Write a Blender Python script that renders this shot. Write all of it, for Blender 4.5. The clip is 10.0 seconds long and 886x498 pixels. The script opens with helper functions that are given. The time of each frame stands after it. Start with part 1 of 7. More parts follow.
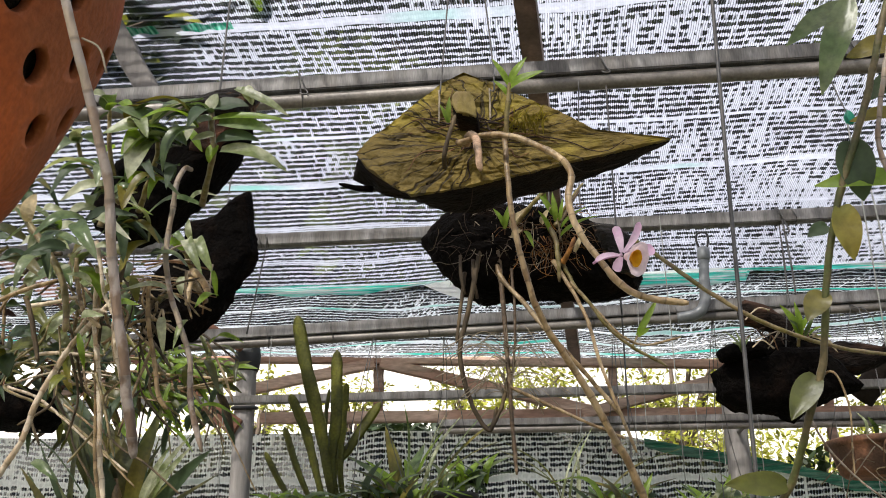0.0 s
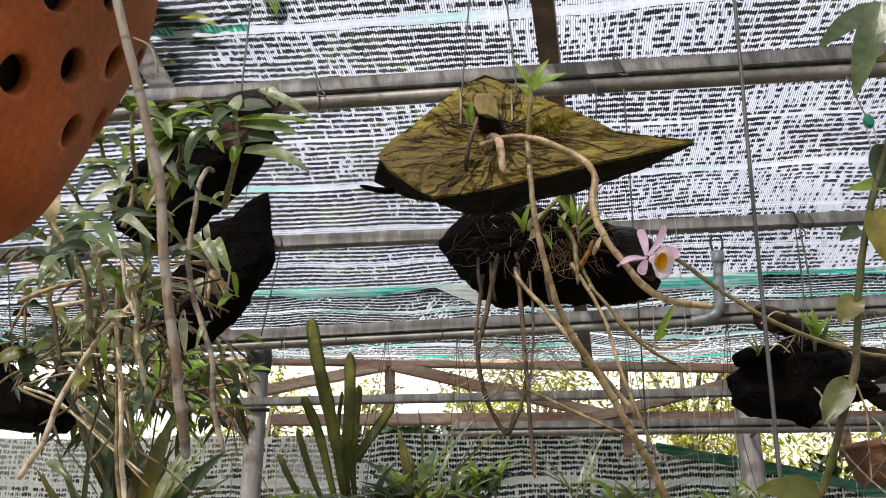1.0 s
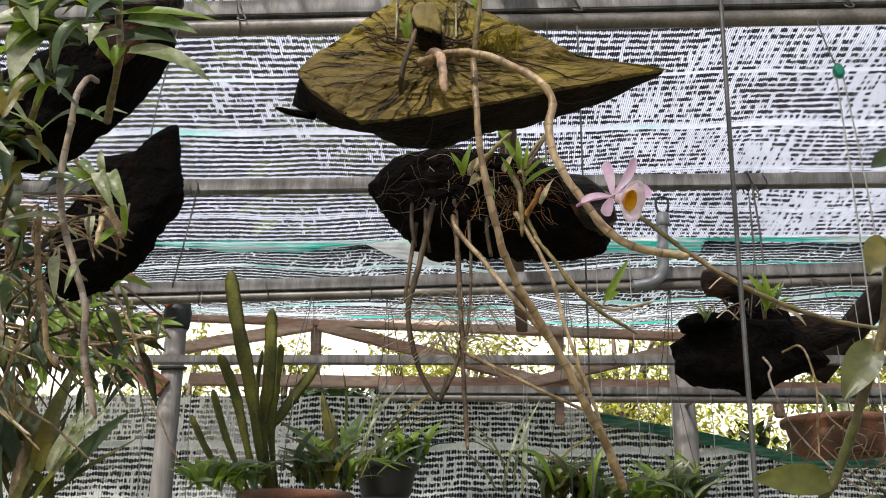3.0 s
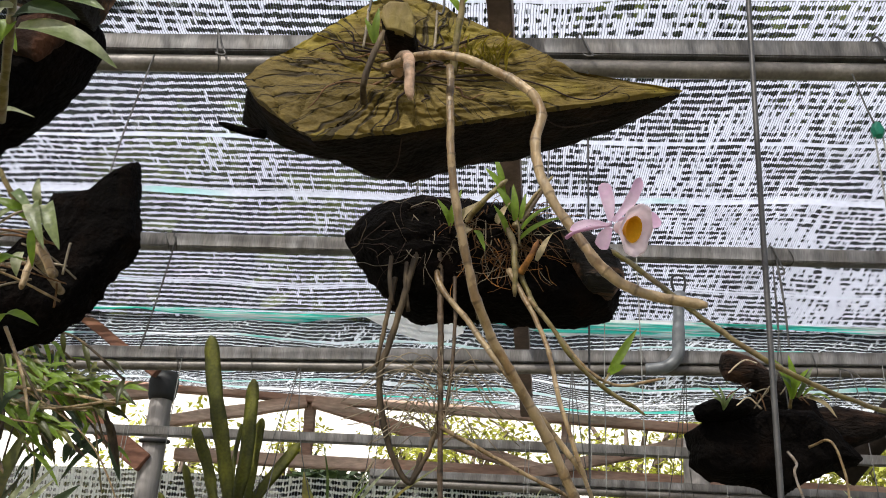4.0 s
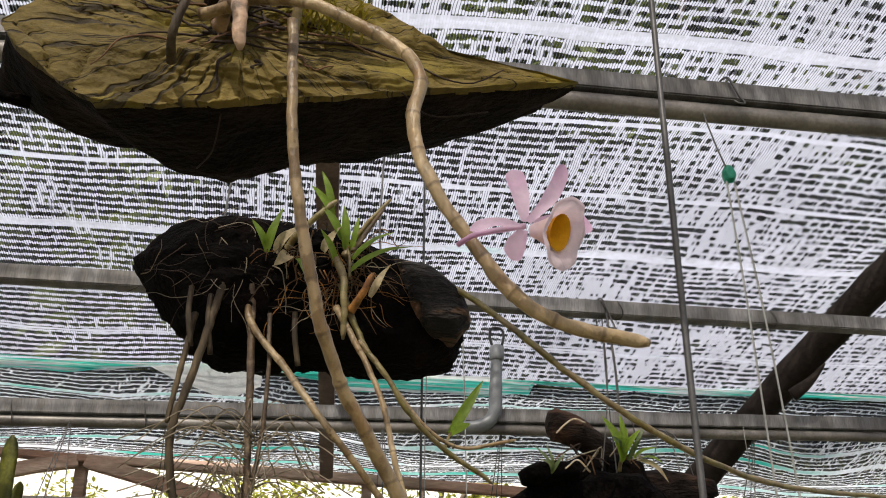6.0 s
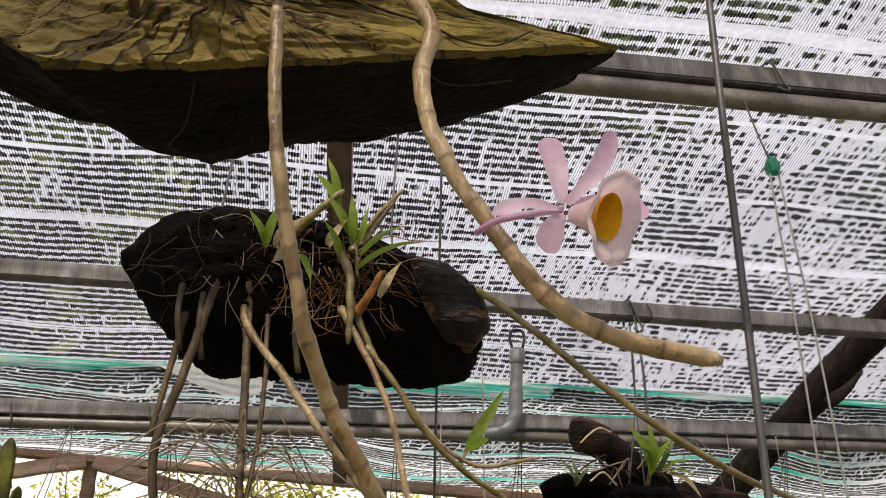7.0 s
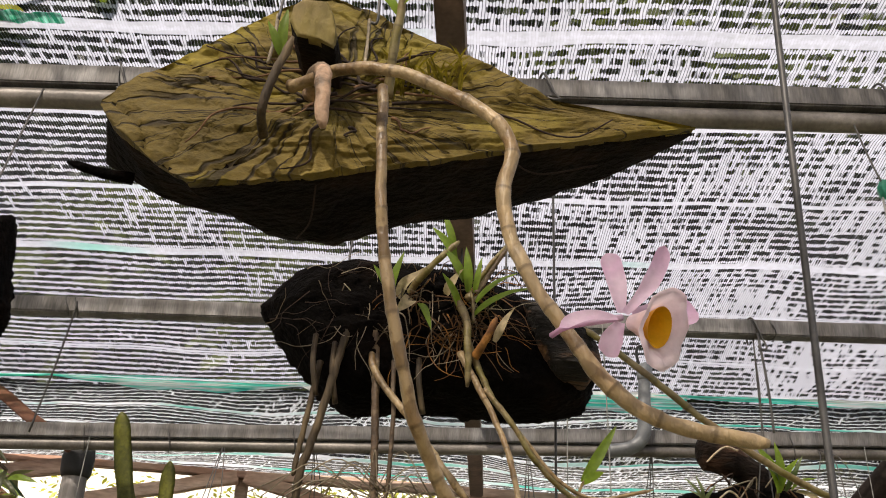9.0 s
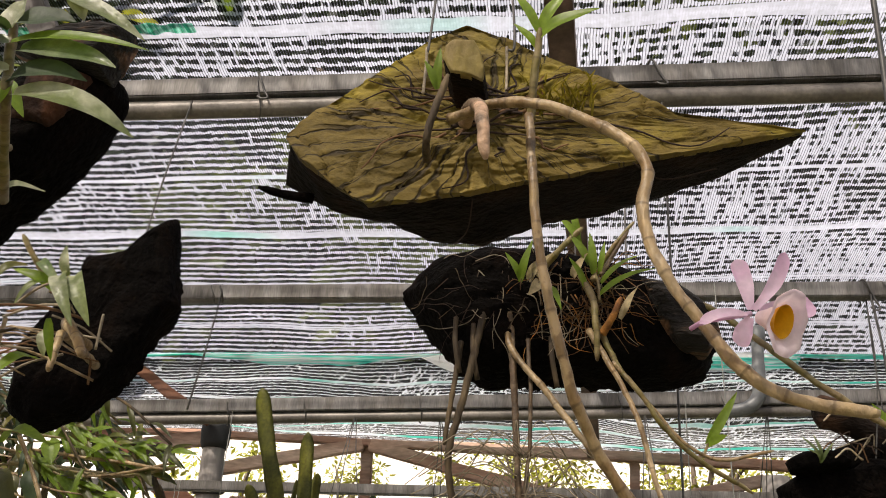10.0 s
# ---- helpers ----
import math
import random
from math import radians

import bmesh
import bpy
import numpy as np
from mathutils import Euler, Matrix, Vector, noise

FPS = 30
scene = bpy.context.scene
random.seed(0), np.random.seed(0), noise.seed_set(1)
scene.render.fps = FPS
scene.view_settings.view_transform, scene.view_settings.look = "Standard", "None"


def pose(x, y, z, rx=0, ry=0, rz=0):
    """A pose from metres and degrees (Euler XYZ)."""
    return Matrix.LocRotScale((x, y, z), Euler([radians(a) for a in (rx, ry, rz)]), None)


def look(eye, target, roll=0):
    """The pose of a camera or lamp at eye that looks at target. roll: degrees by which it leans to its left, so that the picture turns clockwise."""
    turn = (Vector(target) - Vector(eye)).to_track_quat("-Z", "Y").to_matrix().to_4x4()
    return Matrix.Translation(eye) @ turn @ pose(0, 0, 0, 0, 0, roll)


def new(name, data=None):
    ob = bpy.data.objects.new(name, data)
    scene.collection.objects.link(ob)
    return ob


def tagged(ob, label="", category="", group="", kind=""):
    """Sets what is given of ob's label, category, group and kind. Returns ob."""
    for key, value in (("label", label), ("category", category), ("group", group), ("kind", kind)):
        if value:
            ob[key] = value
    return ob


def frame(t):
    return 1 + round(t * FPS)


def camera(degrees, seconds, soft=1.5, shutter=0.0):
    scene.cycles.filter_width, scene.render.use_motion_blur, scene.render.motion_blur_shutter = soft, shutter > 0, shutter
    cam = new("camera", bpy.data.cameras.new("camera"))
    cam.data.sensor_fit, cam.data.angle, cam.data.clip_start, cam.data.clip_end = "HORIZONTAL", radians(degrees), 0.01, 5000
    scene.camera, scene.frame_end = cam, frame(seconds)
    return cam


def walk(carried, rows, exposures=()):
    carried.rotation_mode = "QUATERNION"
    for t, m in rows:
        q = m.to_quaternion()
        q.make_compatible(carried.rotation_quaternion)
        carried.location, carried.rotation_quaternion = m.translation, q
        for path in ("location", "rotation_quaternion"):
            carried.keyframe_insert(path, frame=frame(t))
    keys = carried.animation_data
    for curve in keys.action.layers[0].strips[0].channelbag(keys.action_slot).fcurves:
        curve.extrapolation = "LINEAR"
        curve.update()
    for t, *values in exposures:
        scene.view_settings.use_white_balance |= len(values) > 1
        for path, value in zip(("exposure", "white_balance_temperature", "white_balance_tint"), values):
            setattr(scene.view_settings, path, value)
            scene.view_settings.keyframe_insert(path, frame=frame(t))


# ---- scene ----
cam = camera(47.50, 10.0, soft=1.0)
PATH = [
    (0, (0.0000, 0.0000, 1.4500), (-0.1961, 1.8760, 2.1149), -0.09),
    (0.5, (-0.0126, 0.0074, 1.4502), (-0.2319, 1.8792, 2.1197), -0.29),
    (1, (-0.0145, 0.0007, 1.4503), (-0.2260, 1.8733, 2.1201), 0.31),
    (1.5, (-0.0166, 0.0100, 1.4491), (-0.2084, 1.8864, 2.1142), -0.32),
    (2, (-0.0367, 0.0325, 1.4459), (-0.1358, 1.9374, 2.0472), -0.53),
    (2.2, (-0.0428, 0.0558, 1.4569), (-0.1033, 1.9667, 2.0443), -1.09),
    (3.3, (-0.0110, 0.2009, 1.4820), (-0.1118, 2.0963, 2.1124), 1.48),
    (3.5, (-0.0015, 0.2388, 1.4874), (-0.1154, 2.1189, 2.1599), 1.81),
    (4, (0.0080, 0.3162, 1.5003), (-0.1111, 2.1615, 2.2623), 3.34),
    (4.5, (-0.0049, 0.3527, 1.5079), (0.0489, 2.1864, 2.3047), 3.31),
    (5, (-0.0363, 0.3952, 1.5170), (0.1637, 2.1966, 2.3626), 1.73),
    (5.5, (-0.0369, 0.4504, 1.5364), (0.2065, 2.2367, 2.4024), 0.92),
    (6, (-0.0209, 0.4928, 1.5501), (0.2576, 2.2695, 2.4251), 0.39),
    (6.2, (-0.0180, 0.5108, 1.5506), (0.2364, 2.2912, 2.4254), -0.14),
    (7.3, (-0.0019, 0.5877, 1.5993), (0.2162, 2.3757, 2.4685), 2.44),
    (7.5, (0.0008, 0.5893, 1.6014), (0.1967, 2.3877, 2.4542), 3.29),
    (8, (0.0131, 0.5749, 1.6021), (0.1009, 2.3486, 2.5221), 1.80),
    (8.5, (0.0098, 0.5433, 1.6028), (0.0042, 2.3366, 2.4883), 2.34),
    (9, (0.0059, 0.5019, 1.5965), (-0.0167, 2.3019, 2.4681), 2.69),
    (9.5, (0.0031, 0.4555, 1.5820), (-0.1205, 2.2686, 2.4170), 2.21),
    (10, (-0.0201, 0.4089, 1.5782), (-0.2369, 2.2292, 2.3779), 2.70),
]
walk(cam, [(t, look(eye, target, roll)) for t, eye, target, roll in PATH], [(0.0, 0.96, 6400, 10), (3.5, 0.97, 6400, 10), (4.5, 0.83, 6350, 9), (5.0, 0.78, 6450, 9), (6.2, 0.74, 6700, 11), (7.5, 0.76, 7100, 13), (10.0, 0.82, 7100, 13)])

# ---- light ----
SUN_TO = Vector((-0.30, -0.62, 0.78)).normalized()      # towards the sun
world = bpy.data.worlds.new("world")
scene.world = world
world.use_nodes = True
wn = world.node_tree.nodes
sky = wn.new("ShaderNodeTexSky")
sky.sky_type, sky.sun_disc = "NISHITA", False
sky.sun_elevation = math.asin(SUN_TO.z)
sky.sun_rotation = math.atan2(SUN_TO.x, SUN_TO.y)
sky.dust_density = 4.0
world.node_tree.links.new(sky.outputs[0], wn["Background"].inputs[0])
wn["Background"].inputs[1].default_value = 0.08
sun = new("sun", bpy.data.lights.new("sun", "SUN"))
sun.data.energy, sun.data.angle, sun.data.color = 5.0, radians(1.0), (1.0, 0.95, 0.87)
sun.matrix_world = look(SUN_TO * 20, (0, 0, 0))

# ---- materials ----


def material(name, color, rough=0.6, vary=0.25, scale=30.0, fine=200.0, bump=0.3, metal=0.0, trans=0.0, spec=0.5, other=None, stretch=(1, 1, 1), other_at=0.5, depth=0.002, through_tint=(1.5, 1.5, 0.8)):
    """A surface with two scales of colour change, an optional second colour in patches, and fine relief."""
    m = bpy.data.materials.new(name)
    m.use_nodes = True
    t = m.node_tree
    n, l = t.nodes, t.links
    b = n["Principled BSDF"]
    b.inputs["Roughness"].default_value, b.inputs["Metallic"].default_value = rough, metal
    b.inputs["Specular IOR Level"].default_value = spec
    co = n.new("ShaderNodeTexCoord")
    mp = n.new("ShaderNodeMapping")
    mp.inputs["Scale"].default_value = stretch
    l.new(co.outputs["Object"], mp.inputs["Vector"])
    big, small = n.new("ShaderNodeTexNoise"), n.new("ShaderNodeTexNoise")
    for q, s in ((big, scale), (small, fine)):
        q.inputs["Scale"].default_value, q.inputs["Detail"].default_value = s, 5.0
        l.new(mp.outputs[0], q.inputs["Vector"])
    info = n.new("ShaderNodeObjectInfo")
    geo = n.new("ShaderNodeNewGeometry")
    add = n.new("ShaderNodeMath")
    l.new(info.outputs["Random"], add.inputs[0])
    l.new(geo.outputs["Random Per Island"], add.inputs[1])
    ramp = n.new("ShaderNodeMapRange")
    ramp.inputs[1].default_value, ramp.inputs[2].default_value = 0.3, 0.7
    ramp.inputs[3].default_value, ramp.inputs[4].default_value = 1 - vary, 1 + vary
    l.new(big.outputs[0], ramp.inputs[0])
    ramp2 = n.new("ShaderNodeMapRange")
    ramp2.inputs[1].default_value, ramp2.inputs[2].default_value = 0.3, 0.7
    ramp2.inputs[3].default_value, ramp2.inputs[4].default_value = 1 - vary * 0.6, 1 + vary * 0.6
    l.new(small.outputs[0], ramp2.inputs[0])
    ramp3 = n.new("ShaderNodeMapRange")
    ramp3.inputs[2].default_value = 2.0
    ramp3.inputs[3].default_value, ramp3.inputs[4].default_value = 1 - vary * 0.7, 1 + vary * 0.7
    l.new(add.outputs[0], ramp3.inputs[0])
    mul, mul2 = n.new("ShaderNodeMath"), n.new("ShaderNodeMath")
    mul.operation = mul2.operation = "MULTIPLY"
    l.new(ramp.outputs[0], mul.inputs[0]), l.new(ramp2.outputs[0], mul.inputs[1])
    l.new(mul.outputs[0], mul2.inputs[0]), l.new(ramp3.outputs[0], mul2.inputs[1])
    base = n.new("ShaderNodeMix")
    base.data_type = "RGBA"
    base.inputs[6].default_value = (*color, 1)
    base.inputs[7].default_value = (*(other or color), 1)
    base.inputs[0].default_value = 0.0
    if other:
        patch = n.new("ShaderNodeTexNoise")
        patch.inputs["Scale"].default_value, patch.inputs["Detail"].default_value = scale * 0.7, 6.0
        shift = n.new("ShaderNodeVectorMath")
        shift.inputs[1].default_value = (3.1, 7.7, 1.3)
        l.new(mp.outputs[0], shift.inputs[0]), l.new(shift.outputs[0], patch.inputs["Vector"])
        edge = n.new("ShaderNodeMapRange")
        edge.inputs[1].default_value, edge.inputs[2].default_value = other_at - 0.06, other_at + 0.06
        l.new(patch.outputs[0], edge.inputs[0]), l.new(edge.outputs[0], base.inputs[0])
    tint = n.new("ShaderNodeVectorMath")
    tint.operation = "SCALE"
    l.new(base.outputs[2], tint.inputs[0]), l.new(mul2.outputs[0], tint.inputs["Scale"])
    l.new(tint.outputs[0], b.inputs["Base Color"])
    bm_ = n.new("ShaderNodeBump")
    bm_.inputs["Strength"].default_value, bm_.inputs["Distance"].default_value = bump, depth
    mixh = n.new("ShaderNodeMath")
    l.new(big.outputs[0], mixh.inputs[0]), l.new(small.outputs[0], mixh.inputs[1])
    l.new(mixh.outputs[0], bm_.inputs["Height"]), l.new(bm_.outputs[0], b.inputs["Normal"])
    if trans:
        tr = n.new("ShaderNodeBsdfTranslucent")
        bright = n.new("ShaderNodeVectorMath")
        bright.operation = "MULTIPLY"
        bright.inputs[1].default_value = through_tint
        l.new(tint.outputs[0], bright.inputs[0]), l.new(bright.outputs[0], tr.inputs["Color"])
        l.new(bm_.outputs[0], tr.inputs["Normal"])
        mx = n.new("ShaderNodeMixShader")
        mx.inputs[0].default_value = trans
        l.new(b.outputs[0], mx.inputs[1]), l.new(tr.outputs[0], mx.inputs[2])
        l.new(mx.outputs[0], n["Material Output"].inputs[0])
    return m


def net_material(name, thread, teal, pitch, warp, cover, bands, gap_fill, greens=0.6, front=0.35, slack=0.03, lean=0.0, half=0.30, knots=62.0, parting=0.62, opening=(9.0, 9.1, 0.0), worn=None):
    """Knitted shade cloth: rows of ribbon along u with dark slots between them, fine warp threads along v, bunched
    threads that close the slots in places, and solid bands (v, width). UV in metres; cover: (u, amount) at two ends."""
    m = bpy.data.materials.new(name)
    m.use_nodes = True
    t = m.node_tree
    n, l = t.nodes, t.links
    n.remove(n["Principled BSDF"])

    def math_(op, a, b=None, c=None):
        q = n.new("ShaderNodeMath")
        q.operation = op
        for i, v in enumerate((a, b, c)):
            if v is None:
                continue
            if isinstance(v, (int, float)):
                q.inputs[i].default_value = v
            else:
                l.new(v, q.inputs[i])
        return q.outputs[0]

    def noise_(vec, scale, detail=2.0):
        q = n.new("ShaderNodeTexNoise")
        q.inputs["Scale"].default_value, q.inputs["Detail"].default_value = scale, detail
        l.new(vec, q.inputs["Vector"])
        return math_("SUBTRACT", q.outputs[0], 0.5)

    def vec_(x, y, z=0.0):
        q = n.new("ShaderNodeCombineXYZ")
        for i, v in enumerate((x, y, z)):
            if isinstance(v, (int, float)):
                q.inputs[i].default_value = v
            else:
                l.new(v, q.inputs[i])
        return q.outputs[0]

    def step_(v, lo, hi):
        q = n.new("ShaderNodeMapRange")
        q.inputs[1].default_value, q.inputs[2].default_value = lo, hi
        l.new(v, q.inputs[0])
        return q.outputs[0]

    uv = n.new("ShaderNodeTexCoord")
    sep = n.new("ShaderNodeSeparateXYZ")
    l.new(uv.outputs["UV"], sep.inputs[0])
    u, v = sep.outputs[0], sep.outputs[1]
    flat = vec_(u, v)
    slackv = math_("MULTIPLY_ADD", noise_(flat, 3.0, 3.0), slack, v)         # slack rows wander
    wave = math_("MULTIPLY_ADD", noise_(flat, 75.0, 2.0), pitch * 0.75, slackv)
    row = math_("DIVIDE", wave, pitch)
    fr, fl = math_("FRACT", row), math_("FLOOR", row)
    slot = math_("ABSOLUTE", math_("SUBTRACT", fr, 0.5))
    run = math_("MULTIPLY_ADD", v, lean, u)
    # where neighbouring warp threads lie: 1 on a thread, 0 midway
    wt = math_("MULTIPLY", math_("ABSOLUTE", math_("SUBTRACT", math_("FRACT", math_("DIVIDE", math_("MULTIPLY_ADD", noise_(flat, 12.0, 2.0), 0.010, run), warp)), 0.5)), 2.0)
    # slots stay open in dashes, different in every row, and are closed along runs of bunched threads
    dash = noise_(vec_(math_("MULTIPLY", u, knots), math_("MULTIPLY", fl, 7.31)), 1.0, 2.0)
    streak = noise_(vec_(math_("MULTIPLY", run, 95.0), math_("MULTIPLY", v, 8.0), 3.0), 1.0, 3.0)
    large = noise_(vec_(math_("MULTIPLY", u, 3.0), math_("MULTIPLY", v, 3.5), 9.0), 1.0, 3.0)
    side = n.new("ShaderNodeMapRange")                                      # closer knit towards one end
    side.inputs[1].default_value, side.inputs[2].default_value = cover[0][0], cover[1][0]
    side.inputs[3].default_value, side.inputs[4].default_value = cover[0][1], cover[1][1]
    l.new(u, side.inputs[0])
    s = math_("ADD", math_("ADD", math_("MULTIPLY", dash, 0.75), math_("MULTIPLY", streak, 0.85)), math_("MULTIPLY", large, 0.55))
    s = math_("SUBTRACT", s, side.outputs[0])
    s = math_("MULTIPLY_ADD", math_("MULTIPLY", step_(v, opening[0], opening[1]), step_(math_("MULTIPLY", u, -1.0), -0.45, 0.3)), opening[2], s)     # stretched open towards the eave
    torn = None
    if worn:                                                                # a stretched, threadbare place
        du, dv = math_("DIVIDE", math_("SUBTRACT", u, worn[0]), worn[2]), math_("DIVIDE", math_("SUBTRACT", v, worn[1]), worn[3])
        far = math_("SQRT", math_("ADD", math_("MULTIPLY", du, du), math_("MULTIPLY", dv, dv)))
        torn = math_("SUBTRACT", 1.0, step_(math_("MULTIPLY_ADD", noise_(flat, 9.0, 3.0), 0.7, far), 0.80, 1.0))
        s = math_("MULTIPLY_ADD", torn, 0.45, s)
    lip = math_("MULTIPLY_ADD", noise_(vec_(math_("MULTIPLY", u, 210.0), math_("MULTIPLY", fl, 3.7), 5.0), 1.0, 1.0), 0.22, math_("MULTIPLY_ADD", wt, -0.13, half + 0.07))
    if torn:
        lip = math_("MULTIPLY_ADD", torn, 0.11, lip)
    gap = math_("MULTIPLY", step_(s, -0.035, 0.02), step_(math_("SUBTRACT", lip, slot), -0.05, 0.05))
    gap = math_("MULTIPLY", gap, math_("MULTIPLY_ADD", step_(wt, 0.74, 0.92), -0.30, 1.0))
    # the knit also parts a little between neighbouring threads
    seam = math_("SUBTRACT", 1.0, step_(wt, 0.16, 0.42))
    gap = math_("MAXIMUM", gap, math_("MULTIPLY", seam, parting))
    # solid reinforcing bands
    isband = None
    for at, wide in bands:
        off = math_("ABSOLUTE", math_("SUBTRACT", slackv, at))
        b = step_(math_("MULTIPLY_ADD", noise_(vec_(math_("MULTIPLY", u, 9.0), at * 31.0), 1.0, 2.0), wide * 0.5, math_("SUBTRACT", wide / 2, off)), -0.0012, 0.0012)
        isband = b if isband is None else math_("MAXIMUM", isband, b)
    gap = math_("MULTIPLY", gap, math_("MULTIPLY_ADD", isband, -0.86, 1.0))
    green = noise_(vec_(math_("MULTIPLY", u, 1.7), math_("MULTIPLY", math_("FLOOR", math_("DIVIDE", v, 0.12)), 5.3)), 1.0, 3.0)
    tone = n.new("ShaderNodeMix")
    tone.data_type = "RGBA"
    tone.inputs[6].default_value, tone.inputs[7].default_value = (*thread, 1), (*teal, 1)
    l.new(math_("MULTIPLY", isband, step_(green, greens - 0.5, greens - 0.36)), tone.inputs[0])
    grime = n.new("ShaderNodeVectorMath")
    grime.operation = "SCALE"
    l.new(tone.outputs[2], grime.inputs[0])
    l.new(math_("ADD", math_("MULTIPLY_ADD", noise_(flat, 90.0, 3.0), 0.5, 1.0), math_("MULTIPLY", noise_(flat, 5.0, 3.0), 0.5)), grime.inputs["Scale"])
    tl, df, mix = n.new("ShaderNodeBsdfTranslucent"), n.new("ShaderNodeBsdfDiffuse"), n.new("ShaderNodeMixShader")
    l.new(grime.outputs[0], tl.inputs[0]), l.new(grime.outputs[0], df.inputs[0])
    mix.inputs[0].default_value = front
    l.new(tl.outputs[0], mix.inputs[1]), l.new(df.outputs[0], mix.inputs[2])
    dark, clear, inner = n.new("ShaderNodeBsdfDiffuse"), n.new("ShaderNodeBsdfTransparent"), n.new("ShaderNodeMixShader")
    dark.inputs[0].default_value = (0.010, 0.014, 0.026, 1)
    # part of every gap is filled near-black, for the darkness seen through it
    inner.inputs[0].default_value = gap_fill
    l.new(clear.outputs[0], inner.inputs[1]), l.new(dark.outputs[0], inner.inputs[2])
    out = n.new("ShaderNodeMixShader")
    l.new(gap, out.inputs[0]), l.new(mix.outputs[0], out.inputs[1]), l.new(inner.outputs[0], out.inputs[2])
    l.new(out.outputs[0], n["Material Output"].inputs[0])
    return m


ROOF_BANDS = ((1.10, 0.018), (1.34, 0.016), (1.58, 0.018), (1.822, 0.032), (2.065, 0.014), (2.308, 0.015), (2.545, 0.026), (2.782, 0.011), (3.002, 0.010))
NET = net_material("shade_cloth", (0.485, 0.513, 0.61), (0.17, 0.50, 0.44), 0.0243, 0.0052, ((-0.9, -0.155), (0.75, -0.005)), ROOF_BANDS, 0.52, 0.60, parting=0.72, opening=(2.53, 2.60, 0.07), worn=(-0.99, 1.88, 0.27, 0.24))
NET_DENSE = net_material("folded_shade_cloth", (0.86, 0.92, 1.0), (0.05, 0.52, 0.43), 0.0135, 0.0050, ((-0.9, -0.16), (0.7, -0.13)), ((0.085, 0.009), (0.17, 0.009), (0.235, 0.014), (0.33, 0.012), (0.41, 0.018)), 0.92, 0.45, 0.40, 0.06, 0.9, 0.38, 110.0)
NET_WALL = net_material("side_shade_cloth", (0.90, 0.92, 0.90), (0.02, 0.20, 0.13), 0.0205, 0.0100, ((-1.4, -0.04), (0.5, -0.15)), ((1.45, 0.02), (1.66, 0.03), (1.875, 0.02)), 0.92, 0.62, 0.50, 0.07, 0.0, 0.29, 60.0, 0.15)
GALV = material("galvanised_steel", (0.185, 0.178, 0.172), 0.55, 0.4, 14, 160, 0.2, metal=0.3, other=(0.14, 0.13, 0.12), stretch=(3, 1, 0.4))
PIPE = material("weathered_pipe", (0.15, 0.135, 0.12), 0.45, 0.3, 18, 200, 0.2, metal=0.2, other=(0.20, 0.18, 0.16))
PVC = material("grey_pvc", (0.17, 0.18, 0.185), 0.45, 0.15, 20, 200, 0.1)
RUST = material("brown_painted_bar", (0.13, 0.085, 0.065), 0.65, 0.3, 16, 150, 0.3, other=(0.20, 0.13, 0.10))
TIMBER = material("old_timber", (0.27, 0.155, 0.11), 0.8, 0.4, 9, 120, 0.7, other=(0.38, 0.27, 0.21), stretch=(0.25, 1, 1), other_at=0.54)
REDWOOD = material("red_timber", (0.25, 0.105, 0.056), 0.8, 0.3, 9, 120, 0.7, other=(0.15, 0.065, 0.038), stretch=(0.4, 1, 1))
GREYWOOD = material("weathered_post", (0.27, 0.25, 0.235), 0.85, 0.3, 9, 110, 0.7, other=(0.17, 0.155, 0.145), stretch=(1, 1, 0.12))
DARKWOOD = material("dark_strut", (0.024, 0.018, 0.0145), 0.85, 0.35, 14, 100, 0.7, spec=0.15)
# black driftwood, taken below its own tone to hold deep shade
BARK = material("shaded_black_driftwood", (0.0034, 0.0027, 0.0023), 0.85, 0.5, 22, 170, 1.0, spec=0.05, other=(0.0065, 0.004, 0.0028), other_at=0.58, depth=0.006)
FOLD = material("teal_net_edge", (0.06, 0.66, 0.54), 0.6, 0.5, 60, 300, 0.8, trans=0.65, other=(0.95, 1.0, 1.0), stretch=(0.05, 1, 2.2), other_at=0.52, through_tint=(1.2, 1.2, 1.2))
# brown wood, raised to the tan that sunlight gives it
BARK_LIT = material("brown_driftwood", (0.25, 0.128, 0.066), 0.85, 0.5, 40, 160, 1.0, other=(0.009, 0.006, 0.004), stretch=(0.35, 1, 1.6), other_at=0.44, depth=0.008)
REDBARK = material("red_driftwood", (0.10, 0.042, 0.022), 0.9, 0.5, 26, 160, 1.0, spec=0.2, other=(0.03, 0.015, 0.01), depth=0.005)
# slab wood off the mossy face, shade put into its near-black brown
SLABSIDE = material("shaded_slab_side", (0.0075, 0.0048, 0.0032), 0.85, 0.5, 26, 170, 1.0, spec=0.1, other=(0.017, 0.010, 0.006), other_at=0.56, depth=0.006)
BROWNBARK = material("dark_brown_driftwood", (0.050, 0.026, 0.016), 0.9, 0.5, 26, 160, 1.0, spec=0.2, other=(0.010, 0.006, 0.004), stretch=(0.5, 1, 1.6), depth=0.006)


